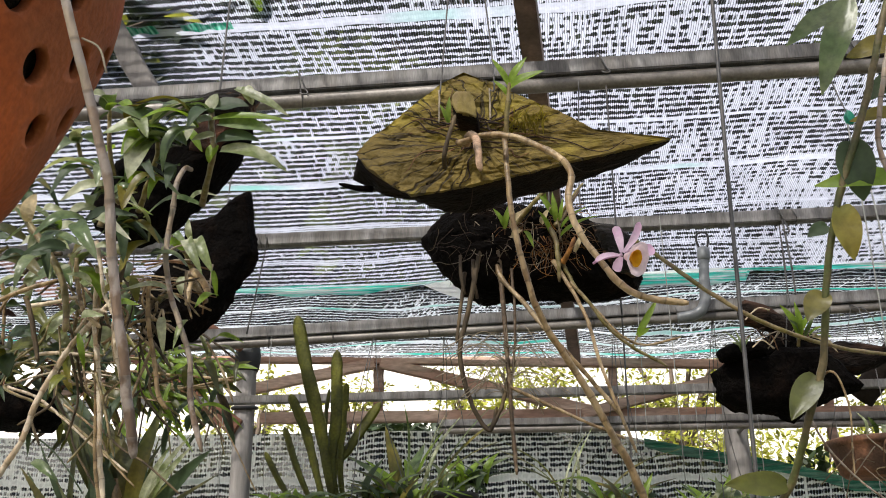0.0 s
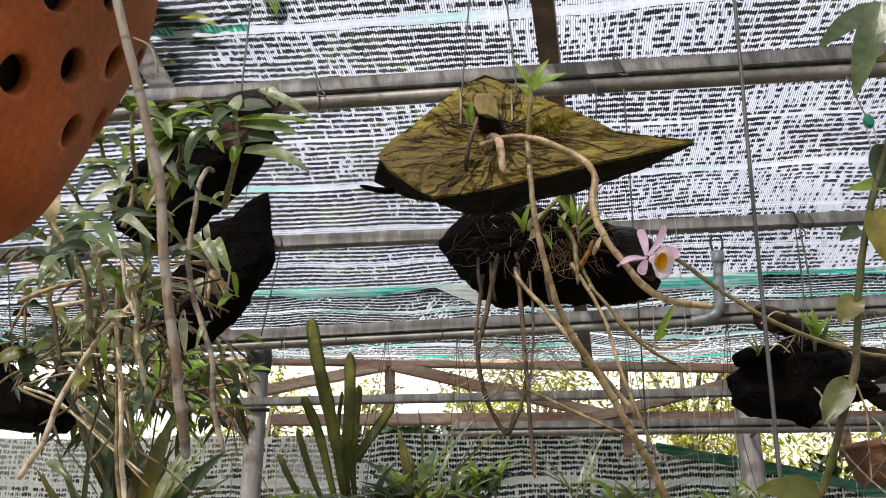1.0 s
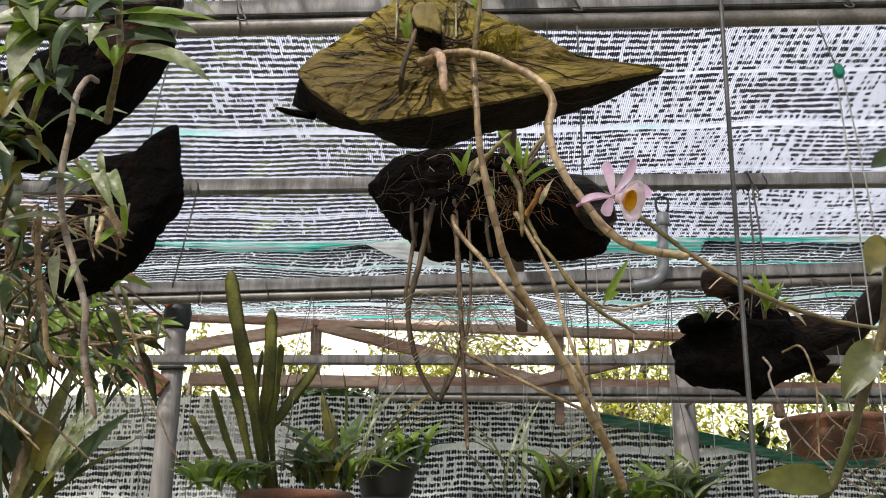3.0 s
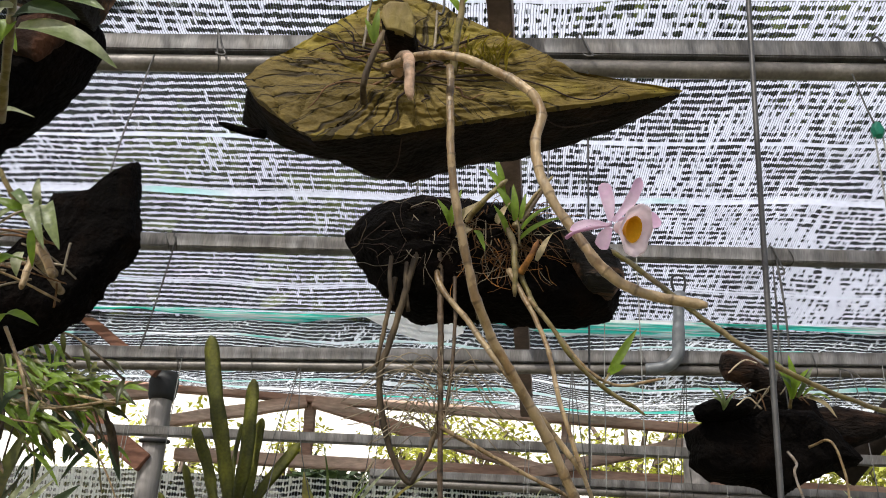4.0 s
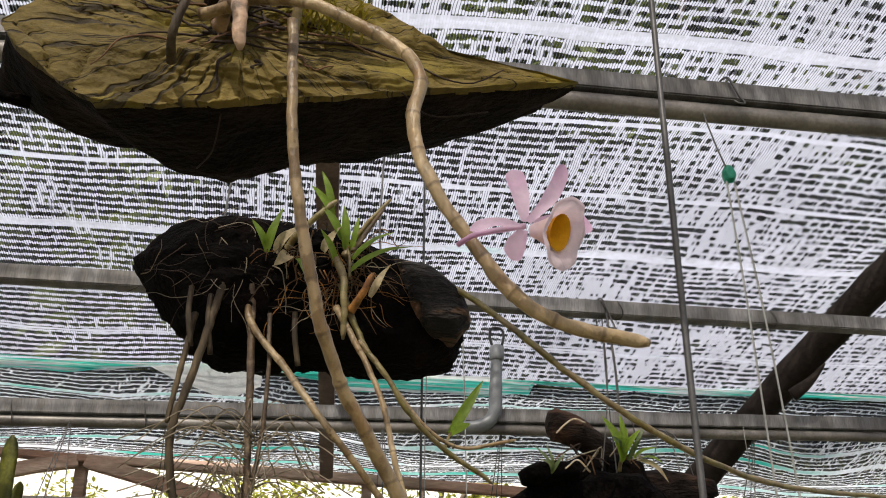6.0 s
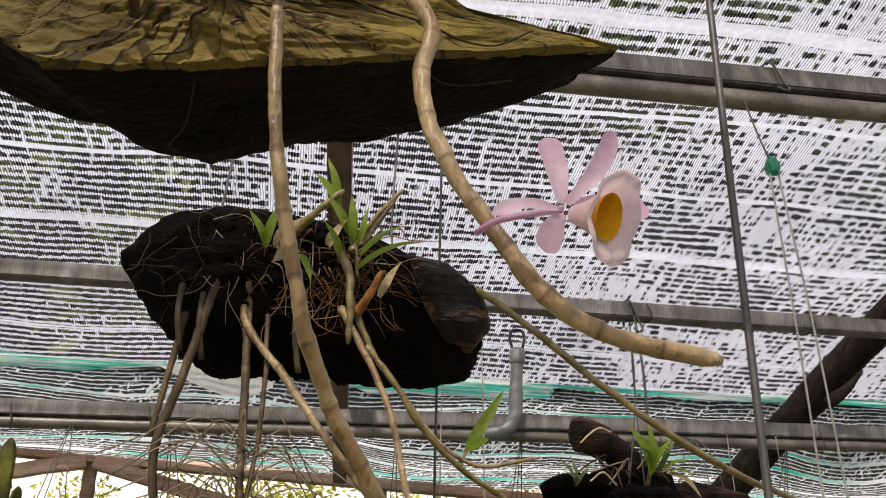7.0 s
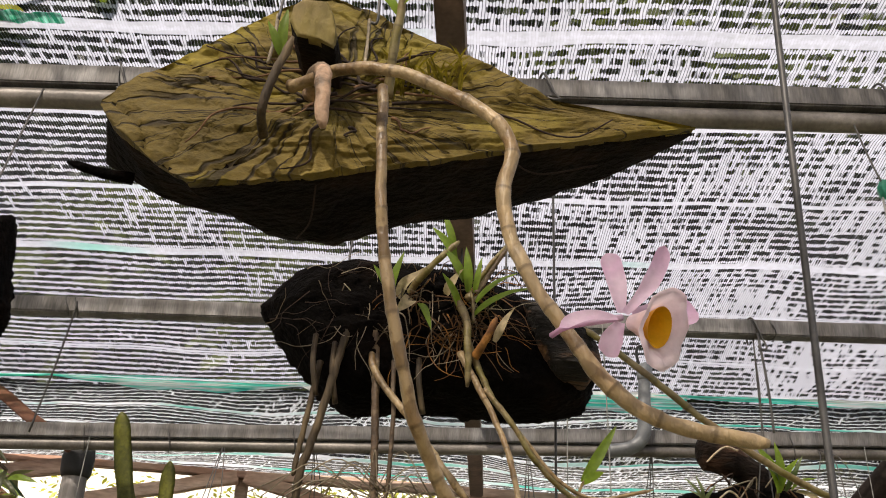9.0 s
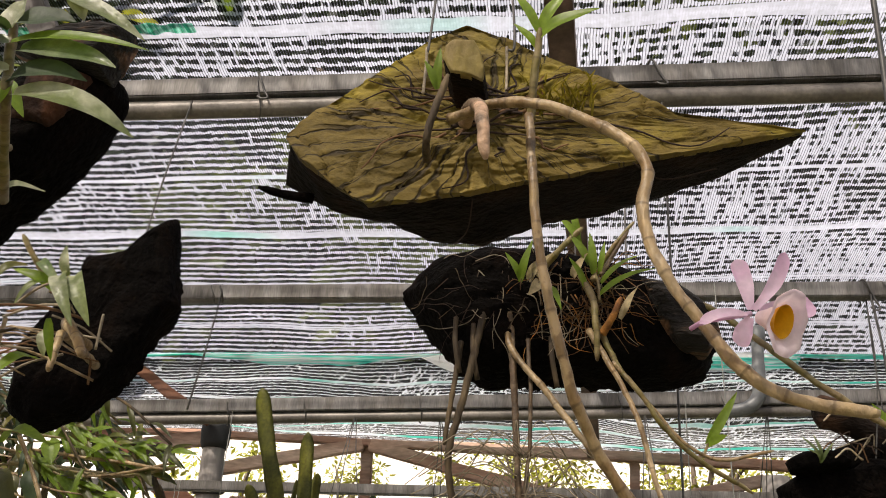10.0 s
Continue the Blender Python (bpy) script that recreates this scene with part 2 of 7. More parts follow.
def cracked_moss():
    """A weathered slab face: olive moss over brown wood, with dark splits that run outwards from the plant."""
    m = material("mossy_board", (0.245, 0.190, 0.012), 0.8, 0.35, 9, 220, 0.6, other=(0.135, 0.092, 0.014), stretch=(1, 1, 1.5), other_at=0.50, depth=0.003)
    n, l = m.node_tree.nodes, m.node_tree.links
    b = n["Principled BSDF"]

    def math_(op, *a):
        q = n.new("ShaderNodeMath")
        q.operation = op
        for i, v in enumerate(a):
            if isinstance(v, (int, float)):
                q.inputs[i].default_value = v
            else:
                l.new(v, q.inputs[i])
        return q.outputs[0]

    co, sep = n.new("ShaderNodeTexCoord"), n.new("ShaderNodeSeparateXYZ")
    warp = n.new("ShaderNodeTexNoise")
    warp.inputs["Scale"].default_value, warp.inputs["Detail"].default_value = 26.0, 3.0
    l.new(co.outputs["Object"], warp.inputs["Vector"])
    l.new(co.outputs["Object"], sep.inputs[0])
    x = math_("ADD", sep.outputs[0], 0.008)
    z = math_("MULTIPLY", math_("SUBTRACT", sep.outputs[2], 0.045), 1.5)
    ang = math_("ADD", math_("ARCTAN2", z, x), math_("MULTIPLY", math_("SUBTRACT", warp.outputs[0], 0.5), 0.30))
    dist = math_("SQRT", math_("ADD", math_("MULTIPLY", x, x), math_("MULTIPLY", z, z)))
    marks = None
    for k, (turns, out, thin) in enumerate(((3.4, 2.5, 0.011), (7.5, 4.0, 0.011))):
        vec, tex = n.new("ShaderNodeCombineXYZ"), n.new("ShaderNodeTexNoise")
        l.new(math_("MULTIPLY", math_("COSINE", ang), turns), vec.inputs[0])
        l.new(math_("MULTIPLY", math_("SINE", ang), turns), vec.inputs[1])
        l.new(math_("ADD", math_("MULTIPLY", dist, out), k * 7.7), vec.inputs[2])
        tex.inputs["Scale"].default_value, tex.inputs["Detail"].default_value = 1.0, 1.5
        l.new(vec.outputs[0], tex.inputs["Vector"])
        edge = n.new("ShaderNodeMapRange")
        edge.inputs[1].default_value, edge.inputs[2].default_value = thin, thin * 0.3
        l.new(math_("ABSOLUTE", math_("SUBTRACT", tex.outputs[0], 0.5)), edge.inputs[0])
        marks = edge.outputs[0] if marks is None else math_("MAXIMUM", marks, edge.outputs[0])
    old = b.inputs["Base Color"].links[0].from_socket
    mix = n.new("ShaderNodeMix")
    mix.data_type = "RGBA"
    mix.inputs[7].default_value = (0.020, 0.012, 0.006, 1)
    l.new(math_("MULTIPLY", marks, 0.80), mix.inputs[0])
    l.new(old, mix.inputs[6]), l.new(mix.outputs[2], b.inputs["Base Color"])
    bump = n.new("ShaderNodeBump")
    bump.inputs["Strength"].default_value, bump.inputs["Distance"].default_value = 0.9, 0.003
    bump.invert = True
    l.new(marks, bump.inputs["Height"])
    l.new(b.inputs["Normal"].links[0].from_socket, bump.inputs["Normal"]), l.new(bump.outputs[0], b.inputs["Normal"])
    return m


MOSSY = cracked_moss()
PEG = material("pale_wood_plug", (0.36, 0.265, 0.14), 0.8, 0.3, 26, 240, 0.8, other=(0.22, 0.165, 0.04), stretch=(1, 1, 0.5), other_at=0.55)
ROOT = material("dry_root", (0.155, 0.078, 0.033), 0.85, 0.35, 60, 400, 0.5)
DARKROOT = material("dark_root", (0.028, 0.013, 0.006), 0.85, 0.35, 60, 400, 0.5)
PALEROOT = material("pale_root", (0.30, 0.245, 0.17), 0.8, 0.35, 60, 400, 0.5)
CANE = material("papery_cane", (0.19, 0.118, 0.050), 0.38, 0.45, 45, 260, 0.9, other=(0.38, 0.275, 0.15), stretch=(1, 1, 0.4), other_at=0.53)
DEADCANE = material("dead_cane", (0.048, 0.031, 0.014), 0.75, 0.4, 60, 300, 0.8, other=(0.105, 0.072, 0.034), stretch=(1, 1, 0.3))
PALESTUB = material("pale_stub", (0.42, 0.27, 0.17), 0.55, 0.4, 60, 300, 0.7, other=(0.13, 0.085, 0.05), other_at=0.52)
STUB = material("dry_stub", (0.10, 0.062, 0.032), 0.6, 0.5, 70, 300, 0.7, other=(0.28, 0.20, 0.12), other_at=0.58)
WARMROOT = material("ochre_root", (0.40, 0.175, 0.036), 0.8, 0.4, 60, 400, 0.5, trans=0.15, other=(0.14, 0.06, 0.02))
MOSS = material("dry_moss", (0.26, 0.21, 0.03), 0.9, 0.5, 60, 300, 0.4, trans=0.3)
# canes in patches of sun, that light put into a paler colour
PALECANE = material("sunlit_cane", (0.62, 0.50, 0.35), 0.5, 0.3, 55, 300, 0.4, other=(0.42, 0.31, 0.19), stretch=(1, 1, 0.5))
CANE_GREY = material("grey_cane", (0.16, 0.102, 0.062), 0.5, 0.4, 55, 300, 0.6, other=(0.30, 0.235, 0.17), stretch=(1, 1, 0.35))
CANE_GREEN = material("green_cane", (0.15, 0.120, 0.030), 0.42, 0.3, 50, 300, 0.4, other=(0.20, 0.14, 0.06))
SHEATH = material("dry_sheath", (0.45, 0.36, 0.22), 0.8, 0.3, 60, 300, 0.6, trans=0.3)
LEAF = material("orchid_leaf", (0.185, 0.225, 0.115), 0.28, 0.35, 30, 220, 0.25, trans=0.3, other=(0.10, 0.15, 0.055))
LEAF_PALE = material("bleached_leaf", (0.46, 0.47, 0.33), 0.35, 0.3, 40, 220, 0.3, trans=0.3, other=(0.19, 0.23, 0.09))
LEAF_NEW = material("young_leaf", (0.20, 0.30, 0.035), 0.4, 0.25, 40, 220, 0.2, trans=0.45)
LEAF_DARK = material("dark_leaf", (0.045, 0.072, 0.03), 0.55, 0.3, 30, 200, 0.25, trans=0.25)
VINE = material("vine_stem", (0.075, 0.082, 0.022), 0.5, 0.35, 60, 300, 0.4, other=(0.13, 0.10, 0.045))
CACTUS = material("cactus_stem", (0.165, 0.165, 0.020), 0.45, 0.4, 16, 170, 0.5, trans=0.3, other=(0.10, 0.105, 0.016), other_at=0.5)
VANDA = material("dark_strap_leaf", (0.060, 0.066, 0.014), 0.4, 0.4, 14, 150, 0.4, trans=0.2, other=(0.11, 0.095, 0.022), other_at=0.55)
STRAP = material("strap_leaf", (0.105, 0.112, 0.016), 0.4, 0.35, 14, 150, 0.4, trans=0.25, other=(0.165, 0.135, 0.022), other_at=0.54)
BUSH = material("bush_leaf", (0.29, 0.30, 0.06), 0.5, 0.55, 3, 60, 0.2, trans=0.4)
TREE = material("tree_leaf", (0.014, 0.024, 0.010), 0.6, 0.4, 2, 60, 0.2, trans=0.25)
# lighter copy of the tree leaf, sunlight put into its colour
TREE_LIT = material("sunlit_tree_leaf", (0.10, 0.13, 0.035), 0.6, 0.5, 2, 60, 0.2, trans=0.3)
HEDGE = material("hedge_leaf", (0.022, 0.036, 0.014), 0.5, 0.5, 3, 60, 0.2, trans=0.2)
TRUNK = material("tree_bark", (0.12, 0.09, 0.07), 0.9, 0.3, 8, 60, 1.0)
CLAY = material("terracotta", (0.44, 0.104, 0.025), 0.75, 0.3, 14, 260, 0.4, spec=0.25, other=(0.33, 0.10, 0.034))
# old clay once more, sunlight included in its lighter tone
CLAY_SUN = material("sunlit_clay", (0.25, 0.115, 0.062), 0.85, 0.4, 18, 200, 0.6, other=(0.11, 0.06, 0.038), other_at=0.52)
CLAY_OLD = material("old_clay", (0.19, 0.085, 0.05), 0.85, 0.3, 18, 200, 0.5, other=(0.12, 0.07, 0.05))
BLACKPOT = material("black_plastic", (0.02, 0.02, 0.02), 0.5, 0.2, 20, 200, 0.2)
# potting fibre, blackened to match the shade inside a pot
FIBRE = material("potting_fibre", (0.014, 0.010, 0.007), 0.95, 0.5, 60, 300, 1.0, depth=0.006)
WIRE = material("wire", (0.11, 0.105, 0.10), 0.5, 0.2, 60, 300, 0.1, metal=0.5)
STRING = material("string", (0.30, 0.30, 0.28), 0.8, 0.2, 60, 300, 0.2)
CLIP = material("green_plastic", (0.01, 0.22, 0.13), 0.4, 0.2, 60, 300, 0.1)
RUBBER = material("black_rubber", (0.015, 0.015, 0.015), 0.6, 0.2, 40, 200, 0.3)
PETAL = material("pink_petal", (0.72, 0.46, 0.64), 0.5, 0.10, 60, 400, 0.15, trans=0.4, other=(0.78, 0.58, 0.71), through_tint=(1.15, 1.1, 1.15))
LIP = material("pale_lip", (0.88, 0.72, 0.76), 0.5, 0.08, 60, 400, 0.15, trans=0.4, through_tint=(1.1, 1.1, 1.1))
THROAT = material("yellow_throat", (0.80, 0.42, 0.005), 0.6, 0.12, 80, 400, 0.3)
SOIL = material("ground_soil", (0.16, 0.12, 0.08), 0.95, 0.3, 2, 40, 0.6, other=(0.10, 0.12, 0.05))
# green that leaves above cast on the net band, as a surface colour
LEAF_TINT = material("leaf_tint_green", (0.03, 0.42, 0.24), 0.7, 0.5, 60, 300, 0.8, trans=0.55, other=(0.30, 0.75, 0.60), stretch=(3, 0.3, 1), through_tint=(1.1, 1.1, 1.1))
HEM = material("green_hem", (0.02, 0.15, 0.095), 0.7, 0.5, 40, 300, 0.8, trans=0.3, other=(0.10, 0.22, 0.17), stretch=(0.3, 1, 3))
# white of the bright sky in the net gap, as a surface colour
SKY_GAP = material("sky_gap_white", (0.88, 0.90, 0.90), 0.4, 0.1, 30, 200, 0.2, trans=0.75, through_tint=(1.1, 1.1, 1.1))
CONCRETE = material("pale_wall", (0.82, 0.80, 0.77), 0.9, 0.06, 1.5, 30, 0.2)



def jointed(m, ring, sheath):
    """Dark joint rings and dry papery sheath remains along a cane; "joints" counts the joints from its foot."""
    n, l = m.node_tree.nodes, m.node_tree.links
    b = n["Principled BSDF"]
    at, fr = n.new("ShaderNodeAttribute"), n.new("ShaderNodeMath")
    at.attribute_name, fr.operation = "joints", "FRACT"
    l.new(at.outputs["Fac"], fr.inputs[0])
    rough, co = n.new("ShaderNodeTexNoise"), n.new("ShaderNodeTexCoord")
    rough.inputs["Scale"].default_value, rough.inputs["Detail"].default_value = 150.0, 4.0
    l.new(co.outputs["Object"], rough.inputs["Vector"])
    old = b.inputs["Base Color"].links[0].from_socket
    for colour, lo, hi, blur, amount, fray in ((sheath, 0.05, 0.42, 0.15, 0.7, 1.3), (ring, -0.02, 0.05, 0.05, 0.5, 0.10)):
        shifted, a, c, both = (n.new(k) for k in ("ShaderNodeMath", "ShaderNodeMapRange", "ShaderNodeMapRange", "ShaderNodeMath"))
        shifted.operation = "MULTIPLY_ADD"
        shifted.inputs[1].default_value = fray
        l.new(rough.outputs[0], shifted.inputs[0]), l.new(fr.outputs[0], shifted.inputs[2])
        mid = fray * 0.5
        a.inputs[1].default_value, a.inputs[2].default_value = lo + mid, lo + mid + blur
        c.inputs[1].default_value, c.inputs[2].default_value = hi + mid + blur, hi + mid
        l.new(shifted.outputs[0], a.inputs[0]), l.new(shifted.outputs[0], c.inputs[0])
        both.operation = "MULTIPLY"
        l.new(a.outputs[0], both.inputs[0]), l.new(c.outputs[0], both.inputs[1])
        scale, mix = n.new("ShaderNodeMath"), n.new("ShaderNodeMix")
        scale.operation, scale.inputs[1].default_value = "MULTIPLY", amount
        l.new(both.outputs[0], scale.inputs[0])
        mix.data_type = "RGBA"
        mix.inputs[7].default_value = (*colour, 1)
        l.new(scale.outputs[0], mix.inputs[0]), l.new(old, mix.inputs[6])
        old = mix.outputs[2]
    l.new(old, b.inputs["Base Color"])


jointed(CANE, (0.06, 0.034, 0.014), (0.38, 0.27, 0.135))
jointed(CANE_GREY, (0.06, 0.042, 0.03), (0.34, 0.29, 0.25))
jointed(PALECANE, (0.20, 0.13, 0.07), (0.68, 0.58, 0.44))
jointed(CANE_GREEN, (0.07, 0.05, 0.02), (0.26, 0.21, 0.09))

# ---- builders ----


def thing(name, at, label, category, group="", kind=""):
    return tagged_at(new(name), at, label, category, group, kind)


def tagged_at(ob, at, label, category, group, kind):
    ob.location = at
    ob.empty_display_size = 0.05
    return tagged(ob, label, category, group, kind)


def part(name, bm, mat, parent=None, label="", smooth=True):
    """Links bm, built in world coordinates, as one mesh under parent."""
    me = bpy.data.meshes.new(name)
    off = Vector((0, 0, 0))
    p = parent
    while p is not None:
        off += p.location
        p = p.parent
    bmesh.ops.translate(bm, verts=bm.verts, vec=-off)
    bm.normal_update()
    bm.to_mesh(me)
    bm.free()
    me.materials.append(mat)
    if smooth:
        me.polygons.foreach_set("use_smooth", [True] * len(me.polygons))
    ob = new(name, me)
    ob.parent = parent
    return tagged(ob, label)


def spline(pts, n):
    """n points on a smooth line through pts."""
    p = [Vector(q) for q in pts]
    if len(p) == 2:
        return [p[0].lerp(p[1], i / (n - 1)) for i in range(n)]
    p = [p[0] * 2 - p[1]] + p + [p[-1] * 2 - p[-2]]
    out = []
    for i in range(n):
        s = i / (n - 1) * (len(p) - 3)
        k = min(int(s), len(p) - 4)
        f = s - k
        a, b, c, d = p[k:k + 4]
        out.append(0.5 * (2 * b + (c - a) * f + (2 * a - 5 * b + 4 * c - d) * f * f + (3 * b - a - 3 * c + d) * f ** 3))
    return out


def tube(bm, line, radii, seg=8, cap=True):
    """A round tube along line; radii one number or one for each point."""
    if isinstance(radii, (int, float)):
        radii = [radii] * len(line)
    up = Vector((0.3, 0.2, 1)).normalized()
    rings = []
    for i, q in enumerate(line):
        t = (line[min(i + 1, len(line) - 1)] - line[max(i - 1, 0)]).normalized()
        side = t.cross(up)
        if side.length < 0.05:
            side = t.cross(Vector((1, 0, 0)))
        side.normalize()
        up = side.cross(t).normalized()
        rings.append([bm.verts.new(q + radii[i] * (math.cos(a) * side + math.sin(a) * up)) for a in (2 * math.pi * k / seg for k in range(seg))])
    for a, b in zip(rings, rings[1:]):
        for k in range(seg):
            bm.faces.new((a[k], a[(k + 1) % seg], b[(k + 1) % seg], b[k]))
    if cap:
        bm.faces.new(rings[0][::-1]), bm.faces.new(rings[-1])
    return bm


def box(bm, lo, hi, bevel=0.003):
    m = Matrix.LocRotScale((Vector(lo) + Vector(hi)) / 2, None, Vector(hi) - Vector(lo))
    r = bmesh.ops.create_cube(bm, size=1.0, matrix=m)
    if bevel:
        bmesh.ops.bevel(bm, geom=list({e for v in r["verts"] for e in v.link_edges}), offset=bevel, segments=2, affect="EDGES")
    return bm


def beam(bm, a, b, w, h, bevel=0.004, wob=0.0):
    """A square-edged bar from a to b, w wide and h high."""
    a, b = Vector(a), Vector(b)
    d = b - a
    side = d.cross(Vector((0, 0, 1)))
    side = side.normalized() if side.length > 1e-4 else Vector((1, 0, 0))
    up = side.cross(d).normalized()
    n = 9 if wob else 2
    rings = []
    for i in range(n):
        c = a.lerp(b, i / (n - 1)) + (noise.noise_vector(a + Vector((i * 3.7, 1, 2))) * wob)
        rings.append([bm.verts.new(c + side * sx * w / 2 + up * sz * h / 2) for sx, sz in ((-1, -1), (1, -1), (1, 1), (-1, 1))])
    for r, s in zip(rings, rings[1:]):
        for k in range(4):
            bm.faces.new((r[k], r[(k + 1) % 4], s[(k + 1) % 4], s[k]))
    bm.faces.new(rings[0][::-1]), bm.faces.new(rings[-1])
    bmesh.ops.recalc_face_normals(bm, faces=bm.faces)
    if bevel:
        es = [e for e in bm.edges if e.is_valid and len(e.link_faces) == 2 and e.calc_face_angle(0) > 0.5]
        bmesh.ops.bevel(bm, geom=es, offset=bevel, segments=2, affect="EDGES")
    return bm


def cane_line(pts, r, n=64, joint=0.02, taper=0.75, knob=0.20, seed=0):
    """Points and radii of a jointed orchid cane: swollen at the joints, narrower between, a little crooked."""
    line = [q + noise.noise_vector(q * 70 + Vector((seed, 3, 1))) * r * 0.28 for q in spline(pts, n)]
    run, rad = 0.0, []
    for i, q in enumerate(line):
        if i:
            run += (q - line[i - 1]).length
        s = i / (n - 1)
        ph = (run / joint) % 1.0
        ring = math.exp(-((min(ph, 1 - ph)) / 0.07) ** 2)
        belly = 0.10 * math.sin(math.pi * ph)
        rad.append(r * (1 - (1 - taper) * s) * (0.92 + belly + knob * ring + 0.16 * noise.noise(q * 110 + Vector((seed, 0, 0)))))
    rad[-1] *= 0.45
    rad[-2] *= 0.8
    return line, rad


def cane(name, pts, r, mat, parent, label="", n=64, joint=0.02, taper=0.75, seed=0, seg=10):
    line, rad = cane_line(pts, r, n, joint, taper, seed=seed)
    ob = part(name, tube(bmesh.new(), line, rad, seg), mat, parent, label)
    along, run = ob.data.attributes.new("joints", "FLOAT", "POINT"), 0.0
    for i in range(n):
        run += (line[i] - line[i - 1]).length if i else 0.0
        for k in range(seg):
            along.data[i * seg + k].value = run / joint
    return ob


def leaf_into(bm, base, tip, width, arch=0.12, fold=0.25, face=(0, -0.5, 1), n=12, shape=0.75, twist=0.0):
    """A thin pointed leaf from base to tip: arched, folded along its rib, widest at about a third."""
    base, tip = Vector(base), Vector(tip)
    d = tip - base
    ln = d.length
    up = Vector(face)
    up = (up - up.dot(d.normalized()) * d.normalized())
    up = up.normalized() if up.length > 1e-3 else Vector((1, 0, 0))
    side0 = d.normalized().cross(up)
    rows = []
    for i in range(n + 1):
        s = i / n
        a = twist * s
        side = side0 * math.cos(a) + up * math.sin(a)
        nor = up * math.cos(a) - side0 * math.sin(a)
        c = base + d * s + up * (arch * ln * math.sin(math.pi * min(1, s * 1.02)) ** 1.0 * (1 - 0.25 * s))
        w = width / 2 * (math.sin(math.pi * (0.06 + 0.94 * s) ** shape)) ** 0.75 if i < n else width * 0.015
        w = max(w, width * 0.015)
        ripple = 0.04 * width * math.sin(9 * s + 40 * base.x)
        rows.append([bm.verts.new(c + side * (k * w) + nor * (abs(k) * w * fold + (ripple if k else 0) - (0.0 if k else 0.03 * width))) for k in (-1, -0.5, 0, 0.5, 1)])
    for a, b in zip(rows, rows[1:]):
        for k in range(4):
            bm.faces.new((a[k], a[k + 1], b[k + 1], b[k]))
    return bm


def leaf(name, base, tip, width, mat, parent, label="", **kw):
    return part(name, leaf_into(bmesh.new(), base, tip, width, **kw), mat, parent, label)


def strap_into(bm, pts, width, thick=0.004, n=22, notch=0.0, round_tip=True):
    """A thick, flat, blunt-ended stem leaf along pts, facing -y."""
    line = spline(pts, n)
    rows = []
    for i, c in enumerate(line):
        s = i / (n - 1)
        t = (line[min(i + 1, n - 1)] - line[max(i - 1, 0)]).normalized()
        side = t.cross(Vector((0.15, 1, 0))).normalized()
        nor = side.cross(t).normalized()
        w = width / 2 * (0.36 + 0.64 * min(1, s * 1.7)) * (1 + notch * math.sin(s * 34) + 0.10 * noise.noise(c * 22))
        if round_tip and s > 0.9:
            w *= math.sqrt(max(0.02, 1 - ((s - 0.9) / 0.1) ** 2))
        rows.append([bm.verts.new(c + side * (k * w) + nor * z) for k, z in ((-1, 0), (-0.4, thick * 0.6), (0, thick), (0.4, thick * 0.6), (1, 0), (0.4, -thick * 0.5), (0, -thick * 0.8), (-0.4, -thick * 0.5))])
    for a, b in zip(rows, rows[1:]):
        for k in range(8):
            bm.faces.new((a[k], a[(k + 1) % 8], b[(k + 1) % 8], b[k]))
    bm.faces.new(rows[0][::-1]), bm.faces.new(rows[-1])
    return bm


def polar(outline, centre, n):
    """Radii of a star-shaped outline round centre at n even angles."""
    cx, cz = centre
    p = [(x - cx, z - cz) for x, z in outline]
    out = []
    for i in range(n):
        a = 2 * math.pi * i / n
        dx, dz = math.cos(a), math.sin(a)
        best = 0.0
        for (x1, z1), (x2, z2) in zip(p, p[1:] + p[:1]):
            ex, ez = x2 - x1, z2 - z1
            det = ex * dz - ez * dx
            if abs(det) < 1e-12:
                continue
            r = (x1 * ez - z1 * ex) / (dx * ez - dz * ex)
            s = ((r * dx - x1) * ex + (r * dz - z1) * ez) / (ex * ex + ez * ez)
            if r > best and -1e-6 <= s <= 1 + 1e-6:
                best = r
        out.append(best)
    return out


